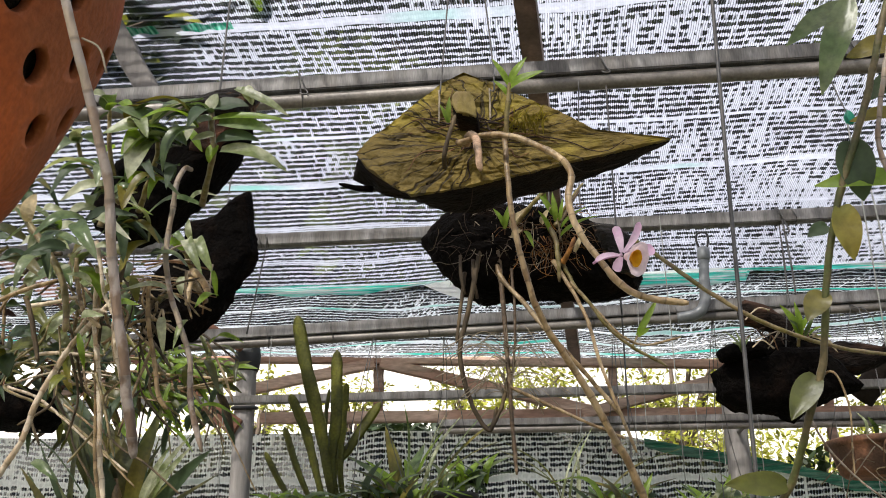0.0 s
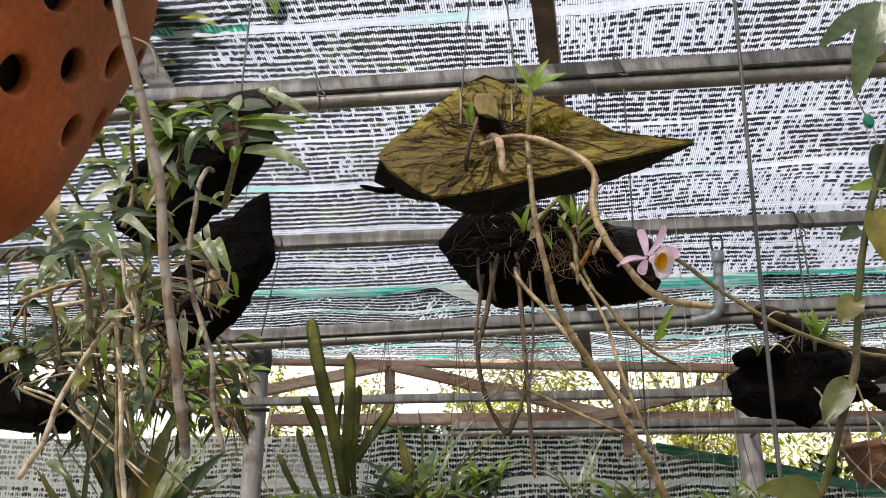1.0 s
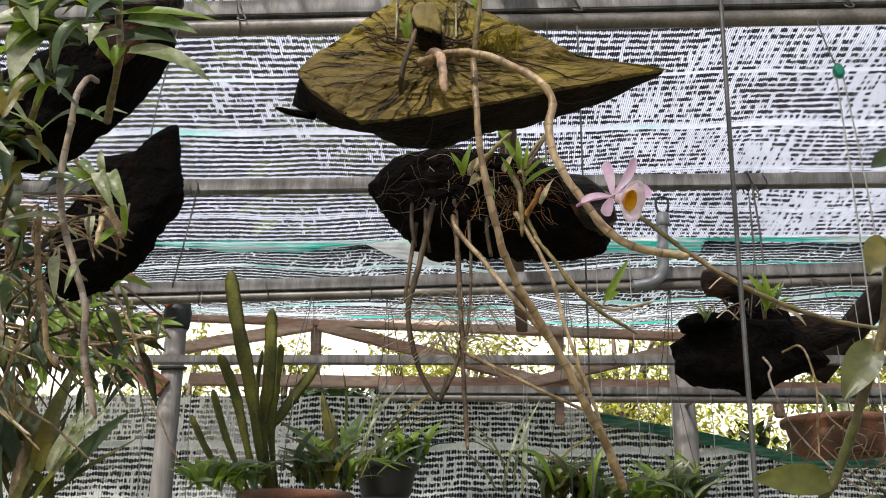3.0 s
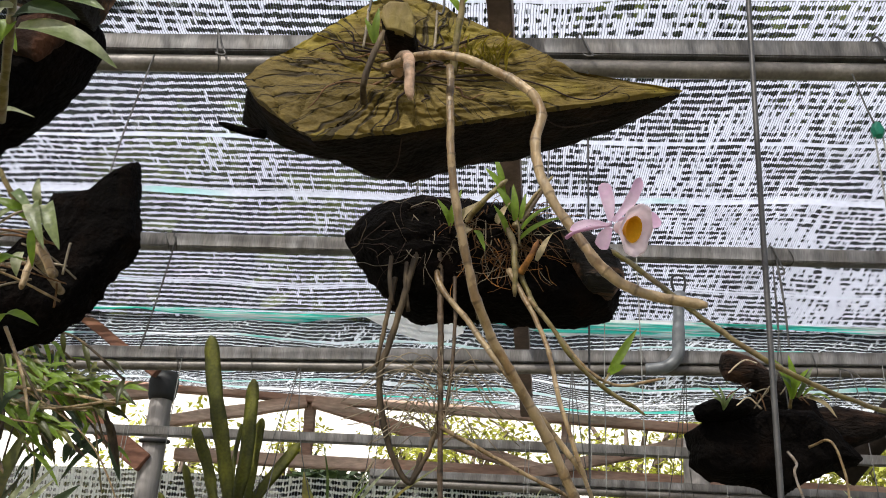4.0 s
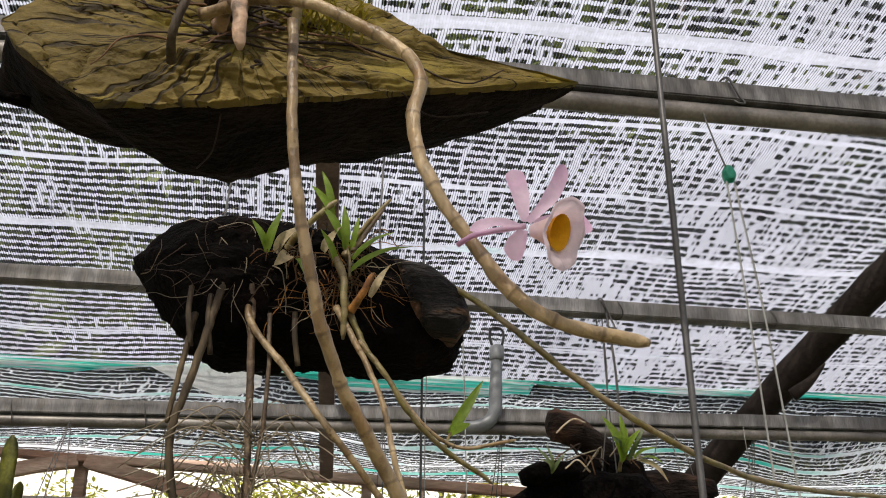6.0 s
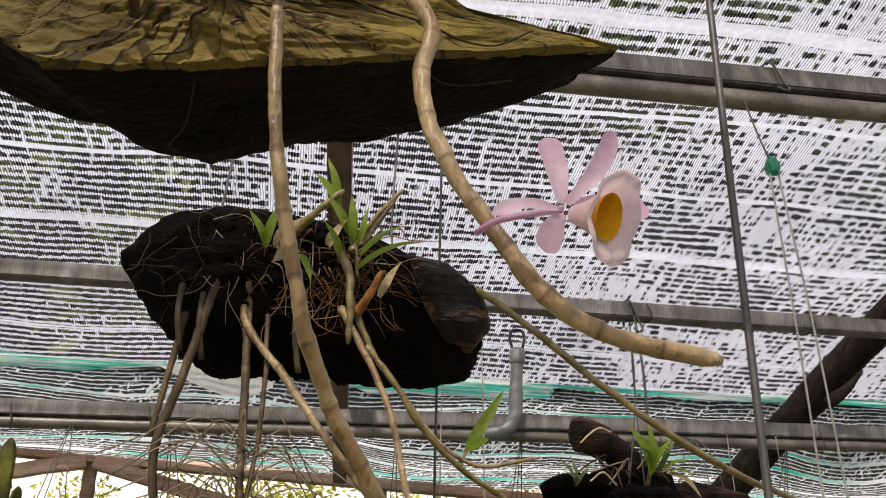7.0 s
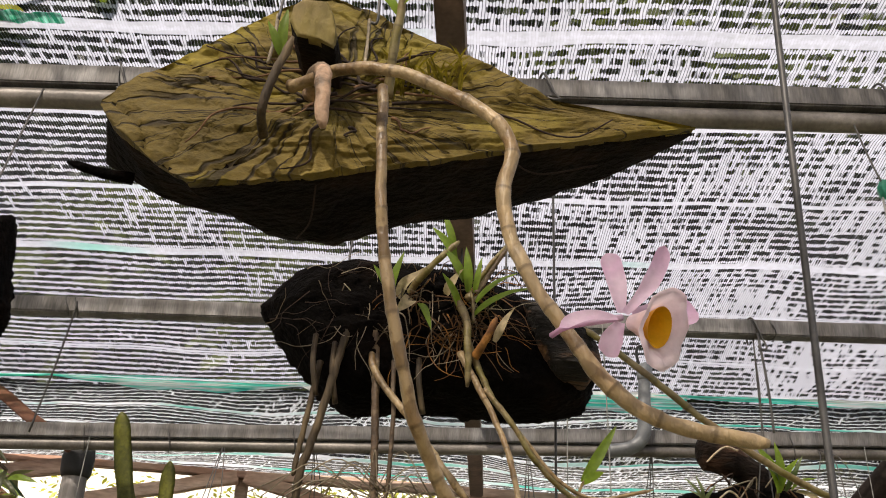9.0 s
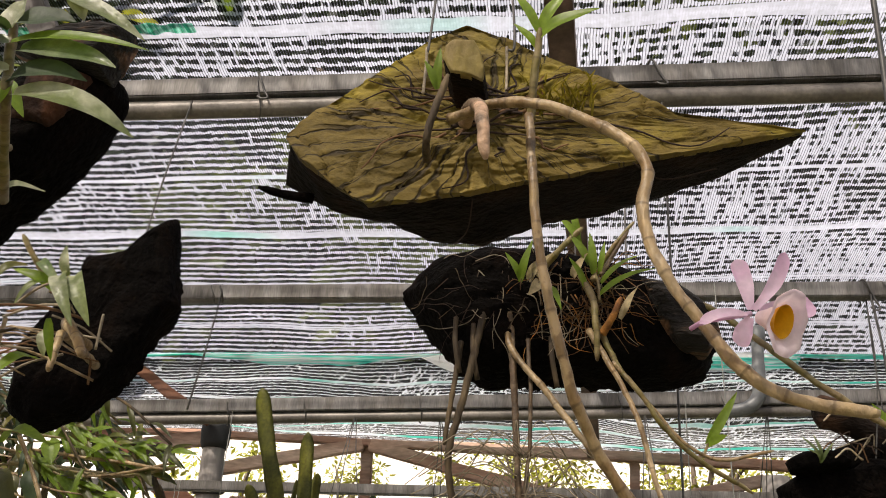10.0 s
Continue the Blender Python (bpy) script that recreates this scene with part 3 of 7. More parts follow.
def loft(layers, centre, rough, n=150, cap=7, freq=40.0, seed=0.0, front=None):
    """A solid through outlines (x, z) at given y: layers of (y, outline, scale). front(x, z) adds relief to the first face."""
    bm = bmesh.new()
    cx, cz = centre
    rings = []
    data = [(y, polar(o, centre, n), s) for y, o, s in layers]

    def ring(y, rad, s):
        row = []
        for i in range(n):
            a = 2 * math.pi * i / n
            q = Vector((cx + rad[i] * s * math.cos(a), 0.0, cz + rad[i] * s * math.sin(a)))
            q.y = y(q.x, q.z) if callable(y) else y
            w = noise.fractal(q * freq + Vector((seed, 0, 0)), 0.8, 2.2, 4)
            w2 = noise.noise(q * freq * 0.3 + Vector((0, seed, 0)))
            dirv = Vector((math.cos(a), 0, math.sin(a)))
            q += dirv * rough * (w * 0.7 + w2 * 0.8) * min(1, rad[i] * s / 0.03) + Vector((0, 1, 0)) * rough * 0.7 * w
            if front is not None and y is data[0][0]:
                q.y += front(q.x, q.z)
            row.append(bm.verts.new(q))
        return row

    y0, r0, s0 = data[0]
    for k in range(1, cap + 1):
        rings.append(ring(y0, r0, s0 * k / cap))
    c0 = bm.verts.new(Vector((cx, y0(cx, cz) if callable(y0) else y0, cz)))
    for (ya, ra, sa), (yb, rb, sb) in zip(data, data[1:]):
        m = 7
        for k in range(1, m + 1):
            f = k / m
            yy = (lambda x, z, f=f, ya=ya, yb=yb: (ya(x, z) if callable(ya) else ya) * (1 - f) + (yb(x, z) if callable(yb) else yb) * f)
            rings.append(ring(yy, [p * (1 - f) + q * f for p, q in zip(ra, rb)], sa * (1 - f) + sb * f))
    yl, rl, sl = data[-1]
    for k in range(3, 0, -1):
        rings.append(ring(yl, rl, sl * k / 4))
    c1 = bm.verts.new(Vector((cx, (yl(cx, cz) if callable(yl) else yl), cz)))
    for a, b in zip(rings, rings[1:]):
        for i in range(n):
            bm.faces.new((a[i], a[(i + 1) % n], b[(i + 1) % n], b[i]))
    for i in range(n):
        bm.faces.new((c0, rings[0][(i + 1) % n], rings[0][i]))
        bm.faces.new((c1, rings[-1][i], rings[-1][(i + 1) % n]))
    bmesh.ops.recalc_face_normals(bm, faces=bm.faces)
    return bm


def log(outline, centre, y, half, rough, seed, n=130, freq=45.0, power=0.45):
    """A rounded lump of wood with this outline, half as deep each way."""
    lay = []
    for k in range(-4, 5):
        a = k / 4.6 * math.pi / 2
        lay.append((y + half * math.sin(a), outline, max(0.05, math.cos(a)) ** power))
    return loft(lay, centre, rough, n, 5, freq, seed)


def wire(name, pts, r, mat, parent=None, n=24, seg=6):
    return part(name, tube(bmesh.new(), spline(pts, n), r, seg), mat, parent)


def sheet(name, f, nu, nv, mat, label, kind="structure"):
    """A cloth from f(s, t) -> (point, (u, v)), s and t from 0 to 1."""
    bm = bmesh.new()
    uvl = bm.loops.layers.uv.new("metres")
    grid = [[f(i / nu, j / nv) for j in range(nv + 1)] for i in range(nu + 1)]
    vs = [[bm.verts.new(g[0]) for g in col] for col in grid]
    for i in range(nu):
        for j in range(nv):
            fc = bm.faces.new((vs[i][j], vs[i + 1][j], vs[i + 1][j + 1], vs[i][j + 1]))
            for lp, (a, b) in zip(fc.loops, ((i, j), (i + 1, j), (i + 1, j + 1), (i, j + 1))):
                lp[uvl].uv = grid[a][b][1]
    return tagged(part(name, bm, mat), label, "shade net", kind=kind)


# ---- ground, sky side, shade cloth ----
bm = bmesh.new()
for x0, x1, y0, y1 in ((-300, 300, -300, 300),):
    bm.faces.new([bm.verts.new((x, y, 0)) for x, y in ((x0, y0), (x1, y0), (x1, y1), (x0, y1))])
tagged(part("ground", bm, SOIL, smooth=False), "bare brown soil of the nursery yard", "ground", kind="structure")


def roof_z(x, y):
    return 2.668 - 0.07 * (y - 1.2) - 0.075 * max(0, y - 2.2) ** 2 + 0.012 * x


def roof_at(s, t):
    x, y = -4.2 + 8.4 * s, -3.0 + 6.2 * t
    z = roof_z(x, y) + 0.022 * noise.noise(Vector((x * 1.1, y * 1.7, 0))) + 0.008 * noise.noise(Vector((x * 4, y * 5, 3)))
    return (x, y, z), (x, y)


sheet("shade_net_roof", roof_at, 100, 90, NET, "white knitted shade net stretched over the rails")


def drape_at(s, t):
    x = -4.2 + 8.4 * s
    top = roof_z(x, 3.2) - 0.004
    low = 2.290 - 0.022 * x + 0.02 * noise.noise(Vector((x * 1.3, 1, 7)))
    y = 3.19 + 0.40 * t + 0.05 * t * noise.noise(Vector((x * 2.0, 5, 0)))
    z = top * (1 - t) + low * t + 0.045 * math.sin(math.pi * t) * noise.noise(Vector((x * 2.2, t * 2.5, 2))) - 0.03 * math.sin(math.pi * t)
    return (x, y, z), (x * 0.97, t * 0.47)


sheet("shade_net_valance", drape_at, 120, 14, NET_DENSE, "folded end of the roof net hanging in loose pleats")




def fold_height(x):
    """How far the selvage hangs open at x: a long lens, a wide slack piece with a torn end, then a thin roll."""
    if x < -0.38:
        return 0.006 + 0.032 * max(0.0, math.sin(math.pi * (x + 1.10) / 0.72)) if x > -1.10 else 0.008
    if x < -0.06:
        return 0.006
    if x < 0.645:
        return 0.012 + 0.040 * min(1.0, (x + 0.06) / 0.25)
    return 0.011 + 0.012 * max(0.0, math.sin(2.3 * (x - 0.645)))


bm = bmesh.new()
rows = []
for i in range(421):
    x = -4.1 + 8.2 * i / 420
    h = fold_height(x) * (1 + 0.25 * noise.noise(Vector((x * 9, 0, 4))))
    z = roof_z(x, 3.17) + 0.006 + 0.010 * noise.noise(Vector((x * 1.7, 3, 1)))
    rows.append([bm.verts.new((x, 3.168 - 0.010 * math.sin(math.pi * k / 8) + 0.006 * noise.noise(Vector((x * 7, k * 0.9, 1))), z - h * k / 8 + 0.004 * noise.noise(Vector((x * 5, k * 0.7, 6))))) for k in range(9)])
for a, b in zip(rows, rows[1:]):
    for k in range(8):
        bm.faces.new((a[k], b[k], b[k + 1], a[k + 1]))
tagged(part("net_fold", bm, FOLD), "teal and white selvage where the roof net folds down", "net edge", kind="structure")

# white sheet added where bright sky shows through a gap at the fold
bm = bmesh.new()
sky_sheet = thing("sky_gap_sheet", (-0.25, 3.17, 2.43), "white sheet standing in for bright sky through the net fold", "plastic sheet")
rows = [[bm.verts.new((x, 3.155 + 0.012 * noise.noise(Vector((x * 9, k, 0))) - 0.006 * k, zt * (1 - k / 3) + zb * k / 3)) for k in range(4)] for x, zt, zb in ((-0.395, 2.445, 2.441), (-0.330, 2.455, 2.408), (-0.273, 2.462, 2.385), (-0.22, 2.458, 2.370), (-0.16, 2.448, 2.372), (-0.10, 2.435, 2.40))]
for a, b in zip(rows, rows[1:]):
    for k in range(3):
        bm.faces.new((a[k], b[k], b[k + 1], a[k + 1]))
part("plastic", bm, SKY_GAP, sky_sheet)


def low_at(s, t):
    x = -4.2 + 8.4 * s
    top = 2.055 - 0.20 * max(0.0, min(1.0, (x - 0.15) / 0.9)) + 0.015 * noise.noise(Vector((x * 2, 3, 3)))
    z = top * (1 - t) + 0.25 * t
    y = 3.72 + 0.03 * noise.noise(Vector((x * 2.5, z * 2, 1)))
    return (x, y, z), (x, z)


sheet("side_net_back", low_at, 90, 20, NET_WALL, "sagging green and white side net behind the plants")
bm = bmesh.new()
rows = []
for i in range(61):
    x = 0.34 + 1.7 * i / 60
    top = 2.055 - 0.20 * max(0.0, min(1.0, (x - 0.15) / 0.9)) + 0.015 * noise.noise(Vector((x * 2, 3, 3)))
    rows.append([bm.verts.new((x, 3.705 + 0.03 * noise.noise(Vector((x * 2.5, z * 2, 1))), z)) for z in (top + 0.004, top - 0.014, top - 0.034 - 0.016 * noise.noise(Vector((x * 5, 0, 0))))])
for a, b in zip(rows, rows[1:]):
    for k in range(2):
        bm.faces.new((a[k], b[k], b[k + 1], a[k + 1]))
tagged(part("net_hem", bm, HEM), "green woven hem along the sagging side net", "net hem", kind="structure")
for nm, fx in (("side_net_west", -4.2), ("side_net_east", 4.2)):
    def side_at(s, t, fx=fx):
        y, z = -3.0 + 6.2 * s, 0.25 + 2.0 * t
        return (fx + 0.03 * noise.noise(Vector((y, z, fx))), y, z), (y, z)
    sheet(nm, side_at, 24, 10, NET_WALL, "green and white side net closing the shade house")


def behind_at(s, t):
    x, z = -4.2 + 8.4 * s, 0.25 + 2.0 * t
    return (x, -3.0 + 0.03 * noise.noise(Vector((x, z, 0))), z), (x, z)


sheet("side_net_behind", behind_at, 24, 10, NET_WALL, "green and white side net closing the shade house")

climber = thing("climbing_plant", (-1.0, 1.9, 2.64), "dark green climber lying on top of the roof net", "plant")
random.seed(15)
line = spline([(-1.6, 1.5, roof_z(-1.6, 1.5) + 0.03), (-1.25, 1.75, roof_z(-1.25, 1.75) + 0.035), (-0.95, 1.85, roof_z(-0.95, 1.85) + 0.03), (-0.62, 1.72, roof_z(-0.62, 1.72) + 0.03)], 24)
part("stem", tube(bmesh.new(), line, 0.004, 6), TRUNK, climber)
for i in range(170):
    x, y = random.uniform(-1.55, -0.80), random.uniform(1.45, 1.86)
    if i > 120:
        x, y = random.uniform(-1.5, -0.86), random.uniform(1.84, 1.98)
    b = Vector((x, y, roof_z(x, y) + random.uniform(0.022, 0.06)))
    a = random.uniform(0, 2 * math.pi)
    t = b + Vector((math.cos(a) * 0.09, math.sin(a) * 0.09, random.uniform(-0.01, 0.02)))
    leaf("leaf", b, t, random.uniform(0.035, 0.055), (HEDGE, BUSH, HEDGE, HEDGE)[i % 4], climber, arch=0.08, face=(0, 0, 1), n=6)
# strips added under the band to colour it like leaf-filtered light
bm = bmesh.new()
for x0, x1 in ((-0.98, -0.80), (-0.745, -0.635)):
    n = 18
    rows = []
    for k in range(n + 1):
        x = x0 + (x1 - x0) * k / n
        wide = 0.014 + 0.008 * noise.noise(Vector((x * 40, 2, 1)))
        rows.append([bm.verts.new((x, 1.795 + d * wide, roof_z(x, 1.795) + 0.022 * noise.noise(Vector((x * 1.1, 1.795 * 1.7, 0))) - 0.012)) for d in (-1, 0, 1)])
    for a, b in zip(rows, rows[1:]):
        for k in range(2):
            bm.faces.new((a[k], b[k], b[k + 1], a[k + 1]))
tagged(part("net_patch", bm, LEAF_TINT), "added green strip for leaf-tinted light on the net band", "net strip", kind="structure")
hangleaf = thing("climber_leaf", (-0.60, 1.75, 2.60), "broad green leaf lying on the roof net", "leaf")
leaf("leaf_blade", (-0.580, 1.66, roof_z(-0.58, 1.66) + 0.030), (-0.575, 1.80, roof_z(-0.575, 1.80) + 0.016), 0.045, LEAF_NEW, hangleaf, arch=0.05, face=(0, 0, 1))

# ---- rails, posts and timbers ----


def rail(y, z, dy, dz, tube_h, pipe_r, x0, x1, label, ties=()):
    """A square tube, with a round pipe wired under it where pipe_r is given; y and z are those of the seam at x = 0."""
    th = thing("hanging_rail", (x0, y + dy * x0, z + dz * x0), label, "rail", "rails under the roof net")
    p = lambda x, oy, oz: Vector((x, y + dy * x + oy, z + dz * x + oz))
    bm = beam(bmesh.new(), p(x0, 0, tube_h / 2), p(x1, 0, tube_h / 2), 0.026, tube_h, 0.002)
    bmesh.ops.subdivide_edges(bm, edges=[e for e in bm.edges if e.calc_length() > 1.0], cuts=90)
    part("square_tube", bm, GALV, th, smooth=False)
    if pipe_r:
        n = 40
        line = [p(x0 + (x1 - x0) * i / n, 0.002 + 0.002 * noise.noise(Vector((i * 0.7, y, 0))), -pipe_r - 0.001) for i in range(n + 1)]
        part("round_pipe", tube(bmesh.new(), line, pipe_r, 14), PIPE, th)
    for x in ties:
        r = 0.017
        hgt = tube_h + (2 * pipe_r + 0.002 if pipe_r else 0)
        c = p(x, 0, tube_h - hgt / 2)
        lp = [c + Vector((0.004 * math.sin(a * 2), r * math.cos(a), (hgt / 2 + 0.003) * math.sin(a))) for a in (2 * math.pi * k / 16 for k in range(17))]
        part("wire_tie", tube(bmesh.new(), lp, 0.0011, 5), WIRE, th)
    return th


rail(1.51, 2.283, 0.0, 0.012, 0.027, 0.0125, -3.6, 3.6, "grey galvanised rail with a pipe wired beneath", (-1.3, -0.78, -0.4, 0.9, 1.4))
mid_rail = rail(2.0, 2.184, 0.027, 0.02, 0.026, 0, -3.6, 3.6, "grey galvanised square rail under the net", (-0.60, -0.585, 0.49, 0.52, 0.80))
rail(2.5, 2.13, 0.0, 0.031, 0.029, 0.0115, -3.6, 3.6, "grey galvanised rail with a pipe wired beneath", (-1.0, -0.72, -0.55, -0.3, 0.12, 0.33, 0.7, 1.05))
rail(2.75, 1.985, 0.0, 0.004, 0.023, 0, -3.6, 3.6, "thin grey steel rail along the back of the house", (-0.98, -0.2, 0.31, 0.66))
end_rail = rail(3.05, 1.957, 0.0, 0.0, 0.021, 0.0105, -0.33, 3.6, "short grey rail and pipe before the side net", (0.35, 0.62, 1.1))
th = thing("hanging_rail", (-3.6, 1.0, 2.36), "grey galvanised rail that carries the near mounts", "rail", "rails under the roof net")
part("round_pipe", tube(bmesh.new(), [Vector((-3.6, 1.0, 2.36)), Vector((3.6, 1.0, 2.40))], 0.0125, 12), PIPE, th)

th = thing("roof_rafter", (0.093, 3.28, 2.215), "brown painted steel rafter resting across the rails", "rafter")
part("bar", beam(bmesh.new(), (-0.135, -0.6, 2.62), (0.095, 3.29, 2.218), 0.036, 0.050, 0.003), RUST, th, smooth=False)


part("hanger_wire", tube(bmesh.new(), [Vector((0.017, 2.0, 2.20)), Vector((0.018, 2.002, 2.27)), Vector((0.019, 2.004, 2.345))], 0.0016, 6), WIRE, mid_rail)
part("bracket", tube(bmesh.new(), [Vector((0.604, 3.05, 1.968)), Vector((0.604, 3.2, 1.968)), Vector((0.604, 3.33, 1.968))], 0.006, 8), GALV, end_rail)


def post(x, y, z, r, label, mat, wrap):
    th = thing("post", (x, y, 0), label, "post", "posts at the back")
    line = [Vector((x + 0.006 * noise.noise(Vector((k, x, 0))), y, z * k / 30)) for k in range(31)]
    part("shaft", tube(bmesh.new(), line, [r * (1 + 0.05 * noise.noise(Vector((k * 0.8, 0, x)))) for k in range(31)], 18), mat, th)
    if wrap:
        part("rubber_wrap", tube(bmesh.new(), [Vector((x, y, z - 0.075)), Vector((x, y, z - 0.06)), Vector((x, y, z - 0.02)), Vector((x, y, z + 0.012))], [r + 0.003, r + 0.008, r + 0.011, r + 0.006], 18), RUBBER, th, "black rubber wrap on the post head")
        lp = [Vector((x + (r + 0.006) * math.cos(a), y + (r + 0.006) * math.sin(a), 2.075 + 0.006 * math.sin(a))) for a in (2 * math.pi * k / 24 for k in range(25))]
        part("binding", tube(bmesh.new(), lp, 0.007, 6), RUBBER, th, "black binding round the post")
    return th


post(-1.02, 3.3, 2.275, 0.034, "grey weathered round post with a black wrapped head", GREYWOOD, True)
post(0.604, 3.35, 2.165, 0.038, "grey weathered wooden post behind the rails", GREYWOOD, False)


def timber(name, a, b, w, h, label, mat=TIMBER, category="timber", wob=0.004):
    th = thing(name, a, label, category)
    part("plank", beam(bmesh.new(), a, b, w, h, 0.003, wob), mat, th, smooth=False)
    return th


timber("top_beam", (-3.4, 3.6, 2.40), (3.4, 3.6, 2.15), 0.035, 0.030, "brown weathered timber beam at the back eave")
timber("lower_beam", (-1.05, 3.6, 2.093), (3.2, 3.6, 2.055), 0.035, 0.040, "brown weathered timber beam below the eave")
timber("truss_brace", (-0.63, 3.598, 2.288), (-1.10, 3.598, 2.200), 0.03, 0.040, "slanting brown timber truss brace")
timber("truss_brace", (-0.61, 3.598, 2.288), (0.20, 3.598, 2.085), 0.03, 0.040, "slanting brown timber truss brace")
timber("truss_brace", (0.12, 3.57, 2.08), (0.62, 3.57, 2.20), 0.03, 0.036, "slanting brown timber truss brace")
timber("king_post", (-0.62, 3.635, 2.30), (-0.62, 3.635, 2.08), 0.035, 0.035, "short upright timber in the truss")
timber("upright_lath", (0.235, 3.63, 2.28), (0.235, 3.63, 1.95), 0.03, 0.03, "short upright timber in the truss")
timber("upright_lath", (0.98, 3.63, 2.25), (0.98, 3.63, 1.98), 0.03, 0.03, "short upright timber in the truss")
timber("corner_brace", (-1.030, 3.275, 2.000), (-1.93, 3.27, 2.63), 0.05, 0.060, "red-brown timber brace running down to the post", REDWOOD)
timber("corner_brace", (-1.02, 3.22, 2.262), (-1.56, 3.22, 2.62), 0.03, 0.032, "red-brown timber brace at the post head", REDWOOD)
timber("truss_brace", (-1.06, 3.45, 2.272), (-1.95, 3.45, 2.150), 0.03, 0.045, "slanting brown timber truss brace")
timber("grey_pole", (-0.69, 1.6, 2.30), (-0.86, 1.6, 2.60), 0.04, 0.040, "grey weathered pole leaning on the rail", GREYWOOD)

th = thing("branch_strut", (0.85, 2.80, 1.98), "dark rough branch propping the roof", "strut")
line = spline([(0.843, 2.81, 1.974), (0.977, 2.684, 2.145), (1.113, 2.472, 2.320), (1.196, 2.268, 2.430),
    (1.284, 2.107, 2.530), (1.385, 1.93, 2.640)], 44)
part("branch", tube(bmesh.new(), line, [0.036 * (1 + 0.10 * noise.noise(q * 11) + 0.05 * noise.noise(q * 40)) for q in line], 18), DARKWOOD, th)
part("stub", tube(bmesh.new(), spline([(1.06, 2.46, 2.228), (1.094, 2.44, 2.254), (1.132, 2.43, 2.295)], 8), [0.014, 0.014, 0.013, 0.011, 0.009, 0.007, 0.005, 0.002], 9), DARKWOOD, th)

# ---- hooks, wires, pipes ----
th = thing("sprinkler_riser", (0.40, 2.46, 2.12), "grey plastic sprinkler riser on the pipe", "sprinkler")
line = spline([(0.330, 2.478, 2.122), (0.372, 2.47, 2.128), (0.398, 2.468, 2.155), (0.402, 2.468, 2.21), (0.406, 2.468, 2.292)], 26)
part("elbow", tube(bmesh.new(), line, [0.014 if i < 20 else 0.0125 for i in range(26)], 14), PVC, th)
collar = part("collar", tube(bmesh.new(), [Vector((0.406, 2.468, 2.268)), Vector((0.406, 2.468, 2.272)), Vector((0.406, 2.468, 2.300)), Vector((0.406, 2.468, 2.304))], [0.012, 0.016, 0.016, 0.010], 14), PVC, th)
bm = tube(bmesh.new(), spline([(0.396, 2.468, 2.302), (0.391, 2.468, 2.325), (0.396, 2.468, 2.342), (0.416, 2.468, 2.342), (0.421, 2.468, 2.325), (0.416, 2.468, 2.302)], 24), 0.003, 6)
part("spray_bridge", bm, RUBBER, collar, "small black spray head bridge")

def hook(at, size, label="bent grey wire hook over the rail"):
    x, y, z = at
    th = thing("wire_hook", at, label, "hook", "hooks on the rails")
    pts = [(x - 0.004, y + 0.016, z - 0.01), (x - 0.008, y + 0.012, z + 0.022), (x - 0.004, y - 0.016, z + 0.024), (x + 0.008, y - 0.019, z - size * 0.3), (x + 0.014, y - 0.02, z - size * 0.9), (x + 0.006, y - 0.021, z - size), (x, y - 0.02, z - size * 0.8)]
    part("bent_wire", tube(bmesh.new(), spline(pts, 30), 0.0016, 6), WIRE, th)
    return th


for x, y, z, s in ((0.509, 1.51, 2.296, 0.018), (0.108, 1.51, 2.292, 0.016), (0.49, 2.013, 2.196, 0.03), (-0.40, 1.51, 2.285, 0.02)):
    hook((x, y, z), s)


def hung(name, pts, r, mat, label, category="wire"):
    th = thing(name, pts[0], label, category)
    part("strand", tube(bmesh.new(), spline(pts, 20), r, 6), mat, th)
    return th


hung("hanging_wire", [(0.203, 1.0, 2.385), (0.200, 1.0, 2.1), (0.1945, 0.991, 1.8), (0.189, 0.976, 1.45)], 0.0022, WIRE, "long straight grey wire hanging from the near rail")
hung("hanging_wire", [(0.115, 1.505, 2.27), (0.118, 1.52, 2.0), (0.12, 1.53, 1.55)], 0.0014, WIRE, "thin dark wire hanging from the rail")
hung("hanging_wire", [(0.494, 2.0, 2.196), (0.497, 1.985, 2.10), (0.499, 1.985, 2.03)], 0.0020, WIRE, "short dark wire ending in a hook")
hung("hanging_wire", [(-0.585, 1.970, 2.19), (-0.585, 1.970, 2.17), (-0.60, 1.98, 2.09), (-0.618, 1.98, 1.98)], 0.0018, WIRE, "thin dark wire hanging from the rail")
th = thing("rope_clip", (0.493, 1.500, 2.177), "small green plastic clip on a hanging cord", "clip")
part("cord", tube(bmesh.new(), spline([(0.468, 1.497, 2.262), (0.480, 1.497, 2.215), (0.490, 1.498, 2.185)], 8), 0.0012, 5), WIRE, th)
part("clip_body", loft([(1.494, [(0.484, 2.180), (0.490, 2.193), (0.497, 2.190), (0.503, 2.176), (0.498, 2.166), (0.488, 2.166)], 0.7), (1.500, [(0.484, 2.180), (0.490, 2.193), (0.497, 2.190), (0.503, 2.176), (0.498, 2.166), (0.488, 2.166)], 1.0), (1.508, [(0.484, 2.180), (0.490, 2.193), (0.497, 2.190), (0.503, 2.176), (0.498, 2.166), (0.488, 2.166)], 0.7)], (0.493, 2.178), 0.0004, 24, 2), CLIP, th, "green plastic clip")
for dx in (-0.004, 0.006):
    part("cord", tube(bmesh.new(), spline([(0.493 + dx, 1.5, 2.168), (0.503 + 2 * dx, 1.5, 1.97), (0.513 + 3.2 * dx, 1.5, 1.60)], 10), 0.0013, 5), STRING, th)
random.seed(5)
